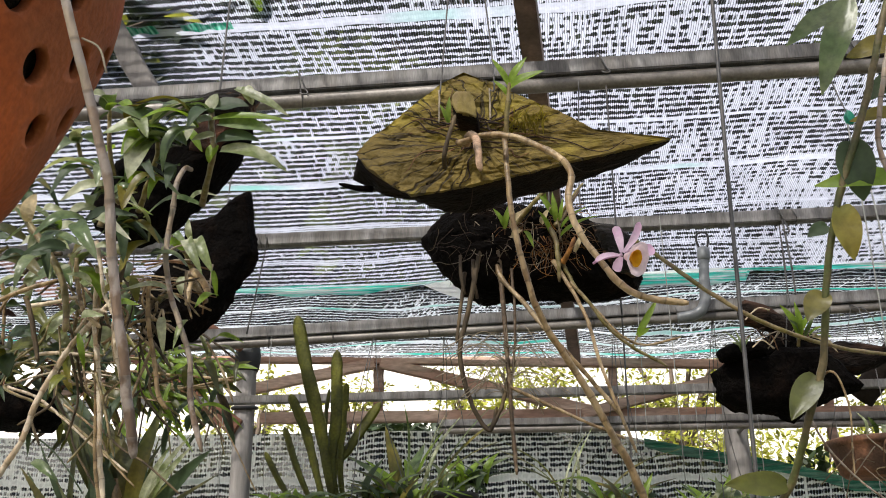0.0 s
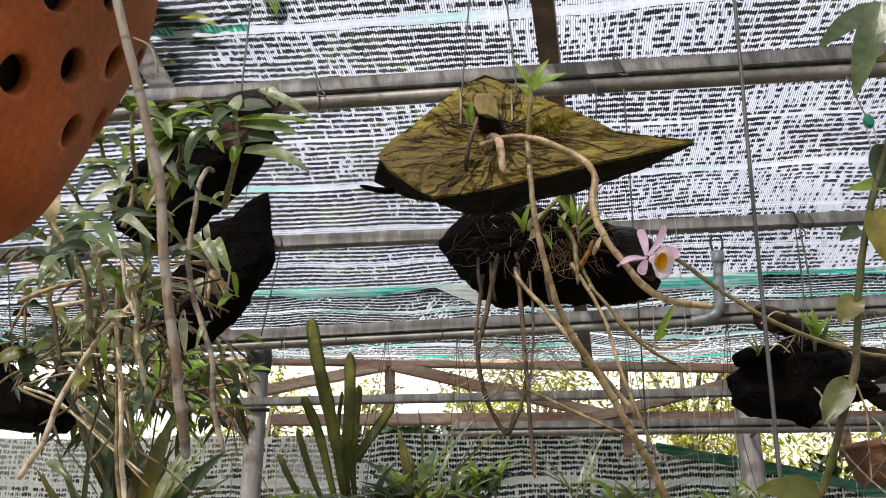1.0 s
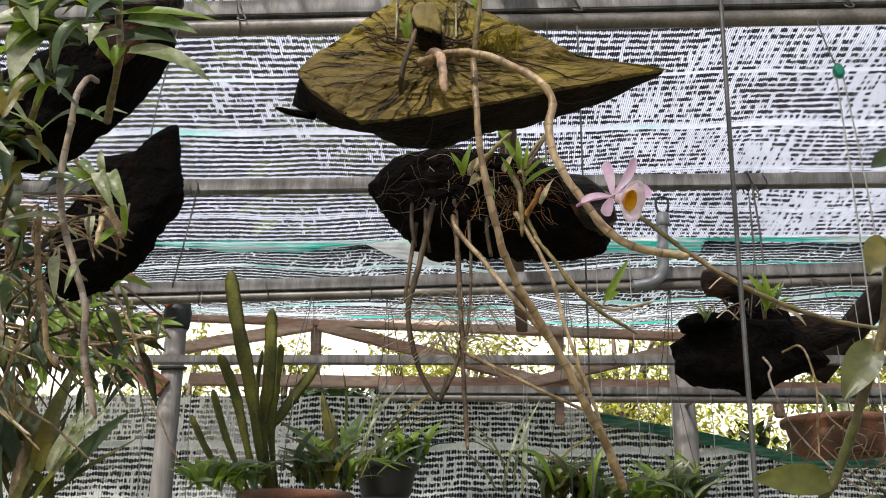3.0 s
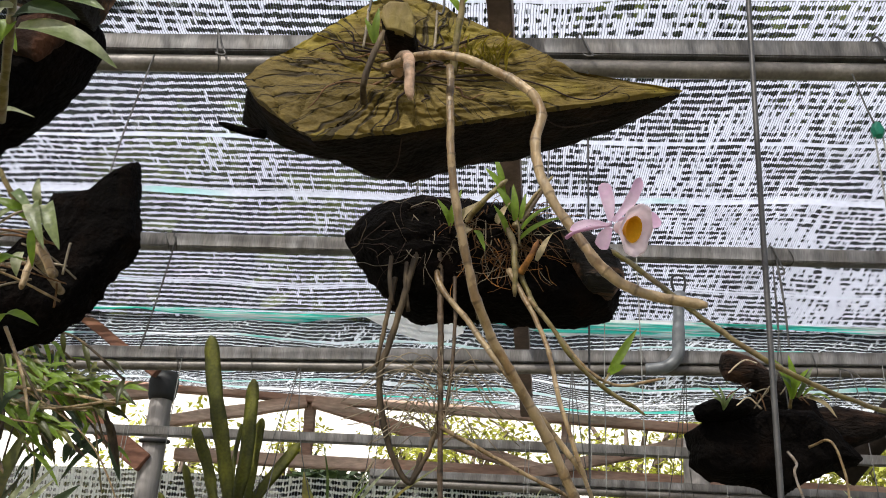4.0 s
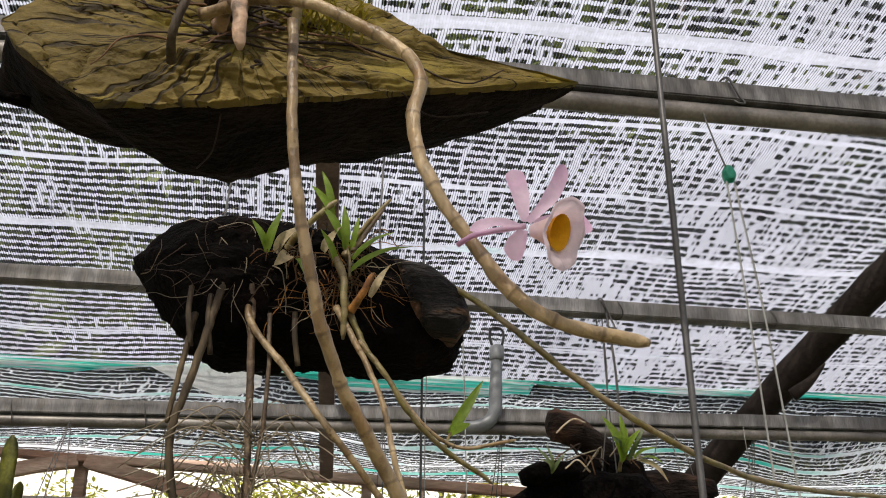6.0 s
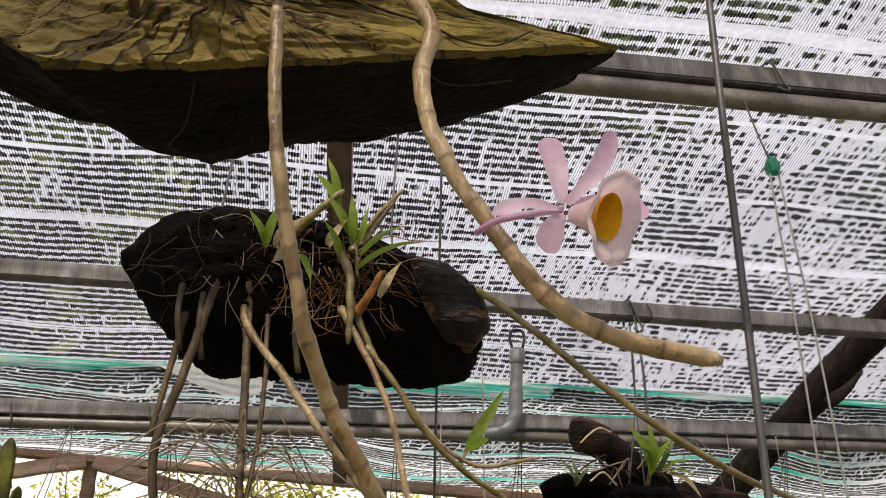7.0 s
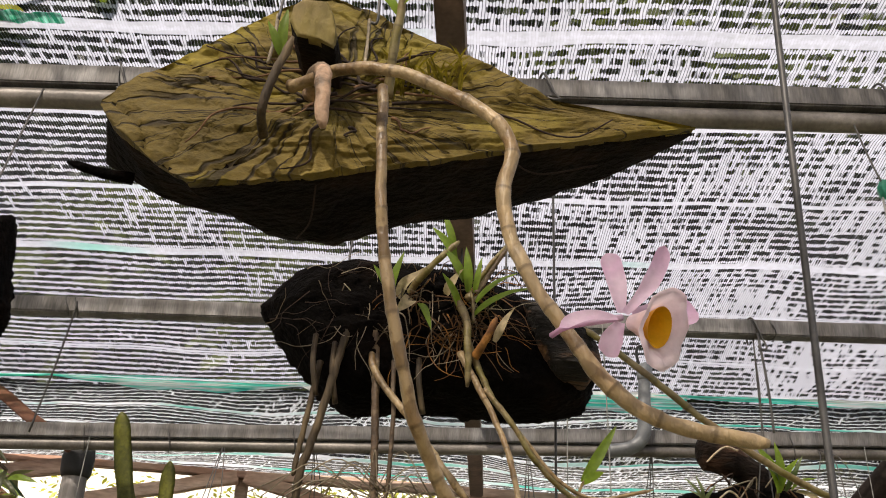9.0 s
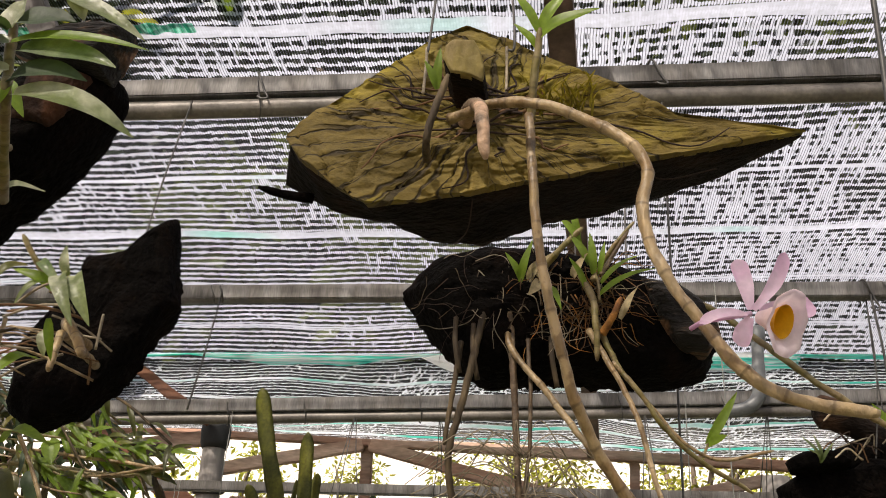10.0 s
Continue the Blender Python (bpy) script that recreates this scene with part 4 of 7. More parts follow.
LOW = ((2.5, lambda x: 2.108 + 0.031 * x), (2.75, lambda x: 1.987 + 0.004 * x), (2.0, lambda x: 2.187 + 0.02 * x), (3.05, lambda x: 1.938))
for i in range(16):
    x = random.uniform(-1.0, 1.0)
    y, low = LOW[random.randrange(4)]
    if y > 3:
        x = abs(x)
    y += 0.027 * x if y == 2.0 else 0.0
    y -= 0.0138
    hung("hanging_string", [(x, y, low(x) + 0.02), (x, y, low(x)), (x + random.uniform(-0.006, 0.006), y - 0.008, low(x) - 0.2), (x + random.uniform(-0.01, 0.01), y - 0.006, low(x) - random.uniform(0.35, 0.6))], 0.0010, STRING, "thin grey string hanging from a rail", "string")

# ---- the mossy board with its flowering orchid ----
FRONT = [(-0.192, 1.909), (-0.178, 1.929), (-0.151, 1.957), (-0.130, 1.980), (-0.108, 2.004), (-0.081, 2.022), (-0.051, 2.004), (-0.015, 1.980), (0.019, 1.959), (0.054, 1.932), (0.093, 1.924), (0.140, 1.916), (0.094, 1.904), (0.058, 1.895), (-0.012, 1.877), (-0.072, 1.862), (-0.132, 1.850), (-0.154, 1.867), (-0.177, 1.885)]
BACK = [(-0.209, 1.909), (-0.172, 1.886), (-0.140, 1.886), (-0.105, 1.865), (-0.070, 1.862), (-0.045, 1.874), (-0.001, 1.887), (0.031, 1.892), (0.090, 1.911), (0.128, 1.931), (0.135, 1.945), (0.05, 1.955), (-0.02, 1.985), (-0.08, 2.015), (-0.15, 1.95)]


FRONT = [(-0.03 + 1.02 * (x + 0.03), z) for x, z in FRONT]
BACK = [(-0.03 + 1.02 * (x + 0.03), z) for x, z in BACK]


def face_y(x, z):
    return 0.973 + 0.03 * (x + 0.192) + 0.30 * (z - 1.907)


def face_relief(x, z):
    """Cracks that run outwards from the plant, and shallow layers."""
    a = math.atan2(z - 1.925, x + 0.065)
    d = math.hypot(z - 1.925, x + 0.065)
    crack = math.exp(-((math.sin(a * 9.5 + 9 * noise.noise(Vector((x * 14, z * 14, 0))))) / 0.14) ** 2) * 0.0032
    h = 3.2 * (noise.fractal(Vector((x * 13, z * 34, 5)), 0.9, 2.0, 3) + 1.0)
    step = math.floor(h) + min(1.0, (h - math.floor(h)) * 4.0)              # flaked layers
    layer = 0.0024 * (step - 3.2) + 0.0008 * noise.noise(Vector((x * 120, z * 240, 5)))
    return (crack + layer) * min(1, d / 0.03)


board = thing("wood_mount", (-0.06, 1.0, 1.87), "split mossy olive-brown wood slab hung as an orchid mount", "wood slab", "hanging orchid mounts")
bm = loft([(face_y, FRONT, 1.0), (lambda x, z: face_y(x, z) + 0.012, FRONT, 1.0), (lambda x, z: 1.045, BACK, 1.0), (1.075, BACK, 0.8)], (-0.06, 1.92), 0.0022, 260, 80, 55, 2.0, face_relief)
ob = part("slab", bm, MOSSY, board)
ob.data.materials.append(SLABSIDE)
# all but the mossy face is coloured as shaded side and underside
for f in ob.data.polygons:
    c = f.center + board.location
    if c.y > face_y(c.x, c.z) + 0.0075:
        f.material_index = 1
part("stub_twig", tube(bmesh.new(), spline([(-0.185, 1.02, 1.885), (-0.203, 1.012, 1.884), (-0.221, 1.008, 1.888)], 8), [0.004, 0.004, 0.0035, 0.0035, 0.003, 0.003, 0.0025, 0.001], 7), BARK, board)
blk = [(-0.0895, 1.9465), (-0.0885, 1.957), (-0.084, 1.9615), (-0.070, 1.9605), (-0.0655, 1.951), (-0.0625, 1.937), (-0.0635, 1.9285), (-0.0735, 1.9335), (-0.0845, 1.936)]
plug = part("wood_plug", loft([(0.944, blk, 0.93), (0.9455, blk, 1.0), (0.975, blk, 1.03), (0.995, blk, 1.0)], (-0.0755, 1.946), 0.0011, 90, 8, 110, 3), PEG, board, "pale wooden plug driven into the slab")
# behind its pale cut end the plug is dark brown, as if shaded beneath
plug.data.materials.append(BROWNBARK)
for f in plug.data.polygons:
    if f.center.y + board.location.y > 0.9475:
        f.material_index = 1
for xa, za in ((-0.108, 1.985), (-0.052, 1.985)):
    part("tie_straw", tube(bmesh.new(), spline([(xa + 0.001, face_y(xa, za - 0.04) - 0.004, za - 0.040), (xa + 0.0005, face_y(xa, za) - 0.006, za - 0.012), (xa, face_y(xa, za) - 0.003, za + 0.006)], 10), 0.0011, 6), PALEROOT, board, "pale split-bamboo tie")
    part("suspension_wire", tube(bmesh.new(), spline([(xa, face_y(xa, za) - 0.003, za), (xa + 0.004, 0.995, za + 0.04), (-0.08, 1.0, 2.36)], 20), 0.0010, 5), WIRE, board)

orchid = thing("orchid_plant", (-0.05, 0.95, 1.90), "flowering orchid with jointed canes on the mossy slab", "orchid", "orchids")
cane("cane", [(-0.082, 0.935, 1.896), (-0.054, 0.916, 1.894), (-0.029, 0.905, 1.887), (-0.004, 0.900, 1.874), (0.019, 0.895, 1.857), (0.030, 0.891, 1.837), (0.026, 0.887, 1.810), (0.033, 0.883, 1.779), (0.045, 0.880, 1.756), (0.056, 0.878, 1.738), (0.069, 0.876, 1.721), (0.084, 0.875, 1.710), (0.102, 0.874, 1.704), (0.127, 0.873, 1.701)], 0.0033, CANE, orchid, "arching brown jointed cane", 120, 0.021, 0.95, 1, 12)
cane("cane", [(-0.034, 0.934, 1.897), (-0.032, 0.925, 1.858), (-0.030, 0.923, 1.827), (-0.026, 0.923, 1.794), (-0.020, 0.925, 1.764), (-0.014, 0.929, 1.741), (-0.008, 0.935, 1.720), (0.0035, 0.950, 1.698), (0.018, 0.960, 1.677), (0.040, 0.975, 1.643), (0.058, 0.987, 1.609), (0.074, 1.0, 1.581), (0.092, 1.01, 1.54)], 0.0026, CANE, orchid, "long hanging brown jointed cane", 120, 0.026, 1.45, 2, 12)
cane("cane", [(-0.098, 0.958, 1.880), (-0.097, 0.940, 1.884), (-0.092, 0.937, 1.905), (-0.085, 0.938, 1.930)], 0.0026, DEADCANE, orchid, "short dead cane stub", 20, 0.02, 0.9, 3)
cane("cane", [(-0.075, 0.955, 1.905), (-0.068, 0.93, 1.902), (-0.062, 0.91, 1.888), (-0.059, 0.895, 1.868), (-0.057, 0.893, 1.845)], 0.0046, PALESTUB, orchid, "short swollen cane stub with a pale tip", 34, 0.016, 0.75, 4)
shoot = cane("green_shoot", [(-0.034, 0.962, 1.910), (-0.032, 0.953, 1.930), (-0.030, 0.948, 1.950), (-0.028, 0.945, 1.968)], 0.0028, CANE_GREEN, orchid, "", 20, 0.02, 0.8, 5)
for b, t, w in (((-0.029, 0.946, 1.962), (0.009, 0.934, 1.974), 0.012), ((-0.029, 0.946, 1.966), (-0.046, 0.94, 1.995), 0.007), ((-0.028, 0.946, 1.968), (-0.009, 0.94, 1.995), 0.009), ((-0.03, 0.948, 1.955), (-0.045, 0.945, 1.972), 0.006)):
    leaf("leaf", b, t, w, LEAF_NEW, shoot, arch=0.1, face=(0, -1, 0.4))
for b, t, w in (((-0.094, 0.955, 1.93), (-0.092, 0.948, 1.957), 0.006), ((-0.094, 0.955, 1.93), (-0.102, 0.948, 1.948), 0.005)):
    leaf("leaf", b, t, w, LEAF_NEW, orchid, arch=0.1, face=(0, -1, 0.4))
random.seed(11)
for i in range(24):
    a = random.uniform(0, 2 * math.pi)
    ln = random.uniform(0.025, 0.085)
    x, z = -0.066 + random.uniform(-0.02, 0.03), 1.918 + random.uniform(-0.012, 0.03)
    pts = []
    for k in range(6):
        s = k / 5
        a += random.uniform(-0.22, 0.22)
        pts.append((x, face_y(x, z) + face_relief(x, z) - 0.0025 - 0.006 * (1 - s) * random.random(), z))
        nx, nz = x + math.cos(a) * ln / 5, z + math.sin(a) * ln / 5 * 0.6
        if not (-0.17 < nx < 0.06 and 1.868 + 0.25 * abs(nx + 0.09) < nz < 2.0 - 0.5 * abs(nx + 0.07)):
            nx, nz = x, z - 0.001
        x, z = nx, nz
    part("root", tube(bmesh.new(), spline(pts, 14), [0.0011 - 0.0007 * k / 13 for k in range(14)], 5), (DARKROOT, ROOT, DARKROOT)[i % 3], orchid)
for i in range(15):
    a = 2 * math.pi * i / 15 + random.uniform(-0.15, 0.15)
    reach = polar(FRONT, (-0.06, 1.92), 72)[int(a / (2 * math.pi) * 72) % 72] * random.uniform(0.6, 1.0)
    if math.sin(a) < -0.35 and i % 2:
        continue
    near = random.uniform(0.02, 0.5 * reach + 0.01)
    pts = []
    for k in range(8):
        d = near + (reach - near) * k / 7
        aa = a + 0.22 * math.sin(k * 0.9 + i) * (0.4 + 0.1 * k) * 0.6
        x, z = -0.06 + d * math.cos(aa), 1.92 + d * math.sin(aa)
        pts.append((x, face_y(x, z) + face_relief(x, z) - 0.0022, z))
    part("root", tube(bmesh.new(), spline(pts, 22), [0.0011 - 0.0007 * k / 21 for k in range(22)], 5), (DARKROOT, DARKROOT, ROOT)[i % 3], orchid)
for i, pts in enumerate(([(-0.07, 0.975, 1.864), (-0.075, 1.0, 1.852), (-0.085, 1.02, 1.850)], [(0.03, 0.975, 1.886), (0.05, 0.99, 1.882), (0.085, 0.995, 1.892)])):
    part("root", tube(bmesh.new(), spline(pts, 18), 0.0005, 5), DARKROOT, orchid)
bm = bmesh.new()
for i in range(60):
    b = Vector((-0.015 + random.uniform(-0.022, 0.022), 0.975, 1.935 + random.uniform(-0.014, 0.018)))
    b.y = face_y(b.x, b.z)
    leaf_into(bm, b, b + Vector((random.uniform(-0.012, 0.014), -0.012, random.uniform(0.0, 0.014))), 0.0018, n=4)
part("moss_tuft", bm, MOSS, orchid, "tuft of dry yellow moss")

flower = thing("orchid_flower", (0.060, 0.853, 1.741), "pale pink orchid flower with a yellow throat", "flower")
FC = Vector((0.070, 0.853, 1.741))


def petal(tip, width, arch, start=0.003, lift=0.0, curl=0.0):
    """A narrow, blunt, slightly twisted petal from the middle of the flower."""
    d = Vector((tip[0], lift, tip[1]))
    u = d.normalized()
    side = u.cross(Vector((0, -1, 0.15))).normalized()
    nor = side.cross(u).normalized()
    bm = bmesh.new()
    rows = []
    for i in range(17):
        s = i / 16
        w = width / 2 * min(1.0, 0.42 + 1.15 * s) * (math.sqrt(max(0.03, 1 - ((s - 0.82) / 0.18) ** 2)) if s > 0.82 else 1.0)
        c = FC + u * (start + (d.length - start) * s) + side * arch * d.length * math.sin(math.pi * s) + nor * curl * s * s
        tw = 0.3 * s * (1 if width > 0.007 else -1)
        wob = 0.0004 * math.sin(11 * s + 300 * tip[0])
        rows.append([bm.verts.new(c + (side * math.cos(tw) + nor * math.sin(tw)) * (k * w) + nor * (0.25 * w * k * k + wob * k)) for k in (-1, -0.6, -0.2, 0.2, 0.6, 1)])
    for a, b in zip(rows, rows[1:]):
        for k in range(5):
            bm.faces.new((a[k], a[k + 1], b[k + 1], b[k]))
    part("petal", bm, PETAL, flower)


petal((-0.0045, 0.0280), 0.0078, 0.03, 0.002, 0.003)
petal((0.0170, 0.0285), 0.0066, 0.07, 0.002, -0.004)
petal((-0.0240, -0.0065), 0.0056, 0.12, 0.002, -0.004)
petal((-0.0060, -0.0150), 0.0085, 0.03, 0.002, 0.002)
petal((0.0290, 0.0050), 0.0135, 0.02, 0.004, 0.003)
bm = bmesh.new()
N = 28
ax = Vector((0.54, -0.76, -0.36)).normalized()
e1 = ax.cross(Vector((0, 0, 1))).normalized()
e2 = e1.cross(ax).normalized()
rows = []
for s, r in ((0.0, 0.0024), (0.004, 0.0034), (0.009, 0.0052), (0.0135, 0.0071), (0.0165, 0.0094), (0.0182, 0.0118), (0.0178, 0.0130)):
    rows.append([bm.verts.new(FC + Vector((0.003, 0, -0.0015)) + ax * (s + (0.0012 * math.sin(7 * a) + 0.003 * math.sin(a) ** 2) * (s / 0.02) ** 3) + e1 * r * math.cos(a) * 0.88 + e2 * r * (math.sin(a) * 1.18 - 0.10)) for a in (2 * math.pi * k / N for k in range(N))])
for a, b in zip(rows, rows[1:]):
    for k in range(N):
        bm.faces.new((a[k], a[(k + 1) % N], b[(k + 1) % N], b[k]))
lip = part("lip", bm, LIP, flower, "ruffled pale pink lip")
bm = bmesh.new()
rows = []
for s, r in ((0.0062, 0.0006), (0.007, 0.0026), (0.0105, 0.0047), (0.0140, 0.0064), (0.0158, 0.0072)):
    rows.append([bm.verts.new(FC + Vector((0.003, 0, -0.0015)) + ax * s + e1 * r * math.cos(a) * 0.80 + e2 * r * (math.sin(a) * 1.08 - 0.12)) for a in (2 * math.pi * k / N for k in range(N))])
for a, b in zip(rows, rows[1:]):
    for k in range(N):
        bm.faces.new((a[k], a[(k + 1) % N], b[(k + 1) % N], b[k]))
bm.faces.new(rows[0])
part("throat", bm, THROAT, lip, "deep yellow throat")
part("stalk", tube(bmesh.new(), spline([(0.046, 0.877, 1.742), (0.052, 0.866, 1.742), FC], 10), 0.0013, 6), PETAL, flower)

# ---- near-black log mount with seedlings ----
W2 = [(-0.187, 1.967), (-0.172, 1.988), (-0.142, 2.010), (-0.099, 2.020), (-0.049, 2.017), (-0.005, 2.010), (0.050, 1.998), (0.104, 1.973), (0.131, 1.946), (0.147, 1.908), (0.135, 1.883), (0.104, 1.871), (0.057, 1.872), (0.001, 1.877), (-0.056, 1.875), (-0.091, 1.868), (-0.119, 1.886), (-0.137, 1.912), (-0.166, 1.939)]
mount2 = thing("wood_mount", (-0.02, 1.43, 1.87), "near-black driftwood log hung as an orchid mount", "driftwood", "hanging orchid mounts")
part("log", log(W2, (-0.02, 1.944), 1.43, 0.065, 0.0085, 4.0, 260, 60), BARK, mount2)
# bare brown end; the sun on it is part of its tan
KN = [(0.068, 1.972), (0.105, 1.966), (0.136, 1.937), (0.145, 1.908), (0.132, 1.892), (0.102, 1.896), (0.082, 1.928)]
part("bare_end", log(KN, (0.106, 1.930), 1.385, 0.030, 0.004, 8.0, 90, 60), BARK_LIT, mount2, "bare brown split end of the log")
for x in (-0.1, 0.06):
    part("suspension_wire", tube(bmesh.new(), spline([(x, 1.42, 1.99), (x, 1.44, 2.06), (x + 0.01, 1.50, 2.27)], 14), 0.0012, 5), WIRE, mount2)

seedling = thing("orchid_plant", (0.02, 1.36, 1.94), "small orchid seedlings rooted on the near-black log", "orchid", "orchids")
for b, t, w, m in (((0.006, 1.352, 2.002), (-0.006, 1.345, 2.044), 0.0075, LEAF_NEW), ((0.008, 1.352, 1.995), (-0.015, 1.343, 2.026), 0.0085, LEAF_NEW), ((0.016, 1.352, 1.975), (-0.004, 1.345, 2.006), 0.0085, LEAF_NEW), ((0.020, 1.352, 1.965), (0.017, 1.343, 2.007), 0.0085, LEAF_NEW), ((0.026, 1.352, 1.965), (0.032, 1.345, 1.998), 0.006, LEAF_NEW), ((0.028, 1.352, 1.955), (0.065, 1.333, 1.978), 0.0085, LEAF_NEW), ((0.026, 1.352, 1.942), (0.082, 1.328, 1.962), 0.0105, LEAF_NEW), ((0.012, 1.352, 1.948), (-0.004, 1.335, 1.976), 0.007, LEAF_NEW), ((-0.024, 1.352, 1.952), (-0.012, 1.335, 1.920), 0.008, LEAF_NEW), ((-0.053, 1.356, 1.958), (-0.040, 1.340, 1.998), 0.009, LEAF_NEW), ((-0.053, 1.356, 1.960), (-0.068, 1.345, 1.986), 0.007, LEAF_NEW)):
    leaf("leaf", b, t, w, m, seedling, arch=0.14, face=(0.1, -1, 0.5), twist=0.5)
cane("green_shoot", [(0.026, 1.352, 1.935), (0.024, 1.352, 1.960), (0.014, 1.352, 1.982), (0.004, 1.350, 2.010)], 0.0016, CANE_GREEN, seedling, "", 24, 0.012, 0.7, 12, 7)
cane("cane", [(0.028, 1.352, 1.965), (0.040, 1.352, 1.985), (0.056, 1.350, 2.012)], 0.0024, STUB, seedling, "", 20, 0.012, 0.8, 14, 7)
cane("dry_cane", [(0.028, 1.345, 1.900), (0.036, 1.335, 1.912), (0.046, 1.330, 1.932)], 0.0042, WARMROOT, seedling, "ochre dead shoot", 20, 0.02, 0.7, 13, 8)
for b, t, w in (((-0.045, 1.362, 1.962), (-0.020, 1.345, 1.985), 0.014), ((-0.030, 1.362, 1.960), (-0.045, 1.345, 1.940), 0.012), ((0.000, 1.36, 1.965), (0.015, 1.345, 1.985), 0.011), ((0.045, 1.345, 1.915), (0.062, 1.335, 1.945), 0.008)):
    leaf("dry_sheath", b, t, w, SHEATH, seedling, "papery brown dry sheath", arch=0.15, face=(0.1, -1, 0.3), twist=0.8)
for pts, r in (([(0.008, 1.352, 1.962), (0.018, 1.345, 1.937), (0.022, 1.342, 1.906), (0.022, 1.345, 1.872)], 0.0038), ([(0.020, 1.37, 1.965), (0.040, 1.355, 1.995), (0.062, 1.35, 2.022)], 0.0025), ([(-0.036, 1.37, 1.968), (-0.014, 1.35, 1.99), (0.010, 1.345, 2.013)], 0.0036)):
    cane("cane", pts, r, CANE_GREEN, seedling, "", 26, 0.016, 0.8, r * 1000)
cane("long_cane", [(0.020, 1.352, 1.960), (0.060, 1.44, 1.985), (0.10, 1.40, 1.958), (0.131, 1.36, 1.934), (0.173, 1.315, 1.880), (0.218, 1.30, 1.836), (0.271, 1.30, 1.800), (0.351, 1.34, 1.778), (0.457, 1.417, 1.776), (0.63, 1.533, 1.796), (0.80, 1.60, 1.81)], 0.0032, CANE_GREEN, seedling, "long thin yellowish cane reaching outwards", 110, 0.035, 0.8, 6)
cane("long_cane", [(-0.069, 1.385, 1.945), (-0.060, 1.36, 1.888), (-0.026, 1.345, 1.841), (0.006, 1.324, 1.792), (0.038, 1.325, 1.754), (0.065, 1.335, 1.722), (0.10, 1.345, 1.68)], 0.0034, CANE, seedling, "", 70, 0.028, 0.9, 7)
cane("long_cane", [(0.018, 1.355, 1.930), (0.030, 1.35, 1.895), (0.045, 1.345, 1.862), (0.063, 1.342, 1.838), (0.083, 1.345, 1.808), (0.115, 1.36, 1.782), (0.165, 1.38, 1.757)], 0.0028, CANE_GREEN, seedling, "", 70, 0.028, 0.8, 8)
cane("long_cane", [(0.015, 1.35, 1.905), (0.043, 1.334, 1.847), (0.058, 1.321, 1.806), (0.067, 1.312, 1.762), (0.078, 1.306, 1.721), (0.091, 1.304, 1.683), (0.110, 1.305, 1.63)], 0.0028, CANE, seedling, "", 70, 0.026, 0.8, 9)
cane("long_cane", [(0.036, 1.34, 1.87), (0.075, 1.36, 1.83), (0.10, 1.36, 1.80), (0.135, 1.37, 1.785), (0.185, 1.37, 1.795)], 0.0020, CANE, seedling, "", 50, 0.026, 0.8, 10)
side_shoot = cane("green_shoot", [(0.118, 1.362, 1.782), (0.124, 1.385, 1.795), (0.130, 1.40, 1.808)], 0.0016, CANE_GREEN, seedling, "", 12, 0.02, 0.8, 11)
for b, t, w in (((0.129, 1.40, 1.806), (0.160, 1.395, 1.858), 0.010), ((0.129, 1.40, 1.806), (0.146, 1.385, 1.812), 0.010)):
    leaf("leaf", b, t, w, LEAF_NEW, side_shoot, arch=0.05, face=(0.2, -1, 0.3))
HANG = ([(-0.090, 1.372, 1.930), (-0.107, 1.355, 1.833), (-0.118, 1.35, 1.778), (-0.105, 1.35, 1.713), (-0.080, 1.35, 1.669), (-0.068, 1.35, 1.700)],
        [(-0.063, 1.372, 1.930), (-0.055, 1.355, 1.806), (-0.050, 1.35, 1.714), (-0.044, 1.35, 1.610)],
        [(-0.050, 1.35, 1.727), (0.010, 1.345, 1.696), (0.066, 1.345, 1.669), (0.10, 1.35, 1.655)],
        [(-0.052, 1.352, 1.74), (-0.062, 1.35, 1.70), (-0.075, 1.348, 1.672)],
        [(-0.045, 1.365, 1.90), (-0.041, 1.355, 1.834), (-0.044, 1.352, 1.766), (-0.054, 1.35, 1.714)],
        [(-0.112, 1.375, 1.90), (-0.119, 1.36, 1.83), (-0.123, 1.352, 1.79)])
for i, pts in enumerate(HANG):
    cane("hanging_root", pts, (0.0038, 0.0036, 0.0026, 0.0032, 0.0022, 0.003)[i], (DEADCANE, STUB, CANE, DEADCANE, STUB, DEADCANE)[i], seedling, "", 60, 0.03, 0.75, 20 + i, 8)
random.seed(21)
for i in range(64):
    cx = random.gauss(0.008, 0.024)
    q = Vector((cx, 1.365, 1.955 + random.uniform(-0.03, 0.03)))
    pts = [q.copy()]
    a = random.uniform(-2.6, -0.5)
    for k in range(5):
        a += random.uniform(-0.6, 0.6)
        q = q + Vector((math.cos(a) * 0.014, random.uniform(-0.005, 0.003), math.sin(a) * 0.014 * random.uniform(0.4, 1.3)))
        pts.append(q.copy())
    part("root", tube(bmesh.new(), spline(pts, 14), [0.0007 - 0.0005 * k / 13 for k in range(14)], 5), (WARMROOT, ROOT, DARKROOT, WARMROOT, ROOT, PALEROOT)[i % 6], seedling)
for i in range(48):
    q = Vector((random.uniform(-0.055, 0.055), 1.360, random.uniform(1.925, 1.995)))
    d = Vector((random.uniform(-0.022, 0.022), random.uniform(-0.006, 0.002), random.uniform(-0.018, 0.010)))
    part("root", tube(bmesh.new(), spline([q, q + d * 0.5 + Vector((0, -0.006, 0.004)), q + d], 9), 0.00055, 4), (ROOT, STUB, PALEROOT, ROOT)[i % 4], seedling)
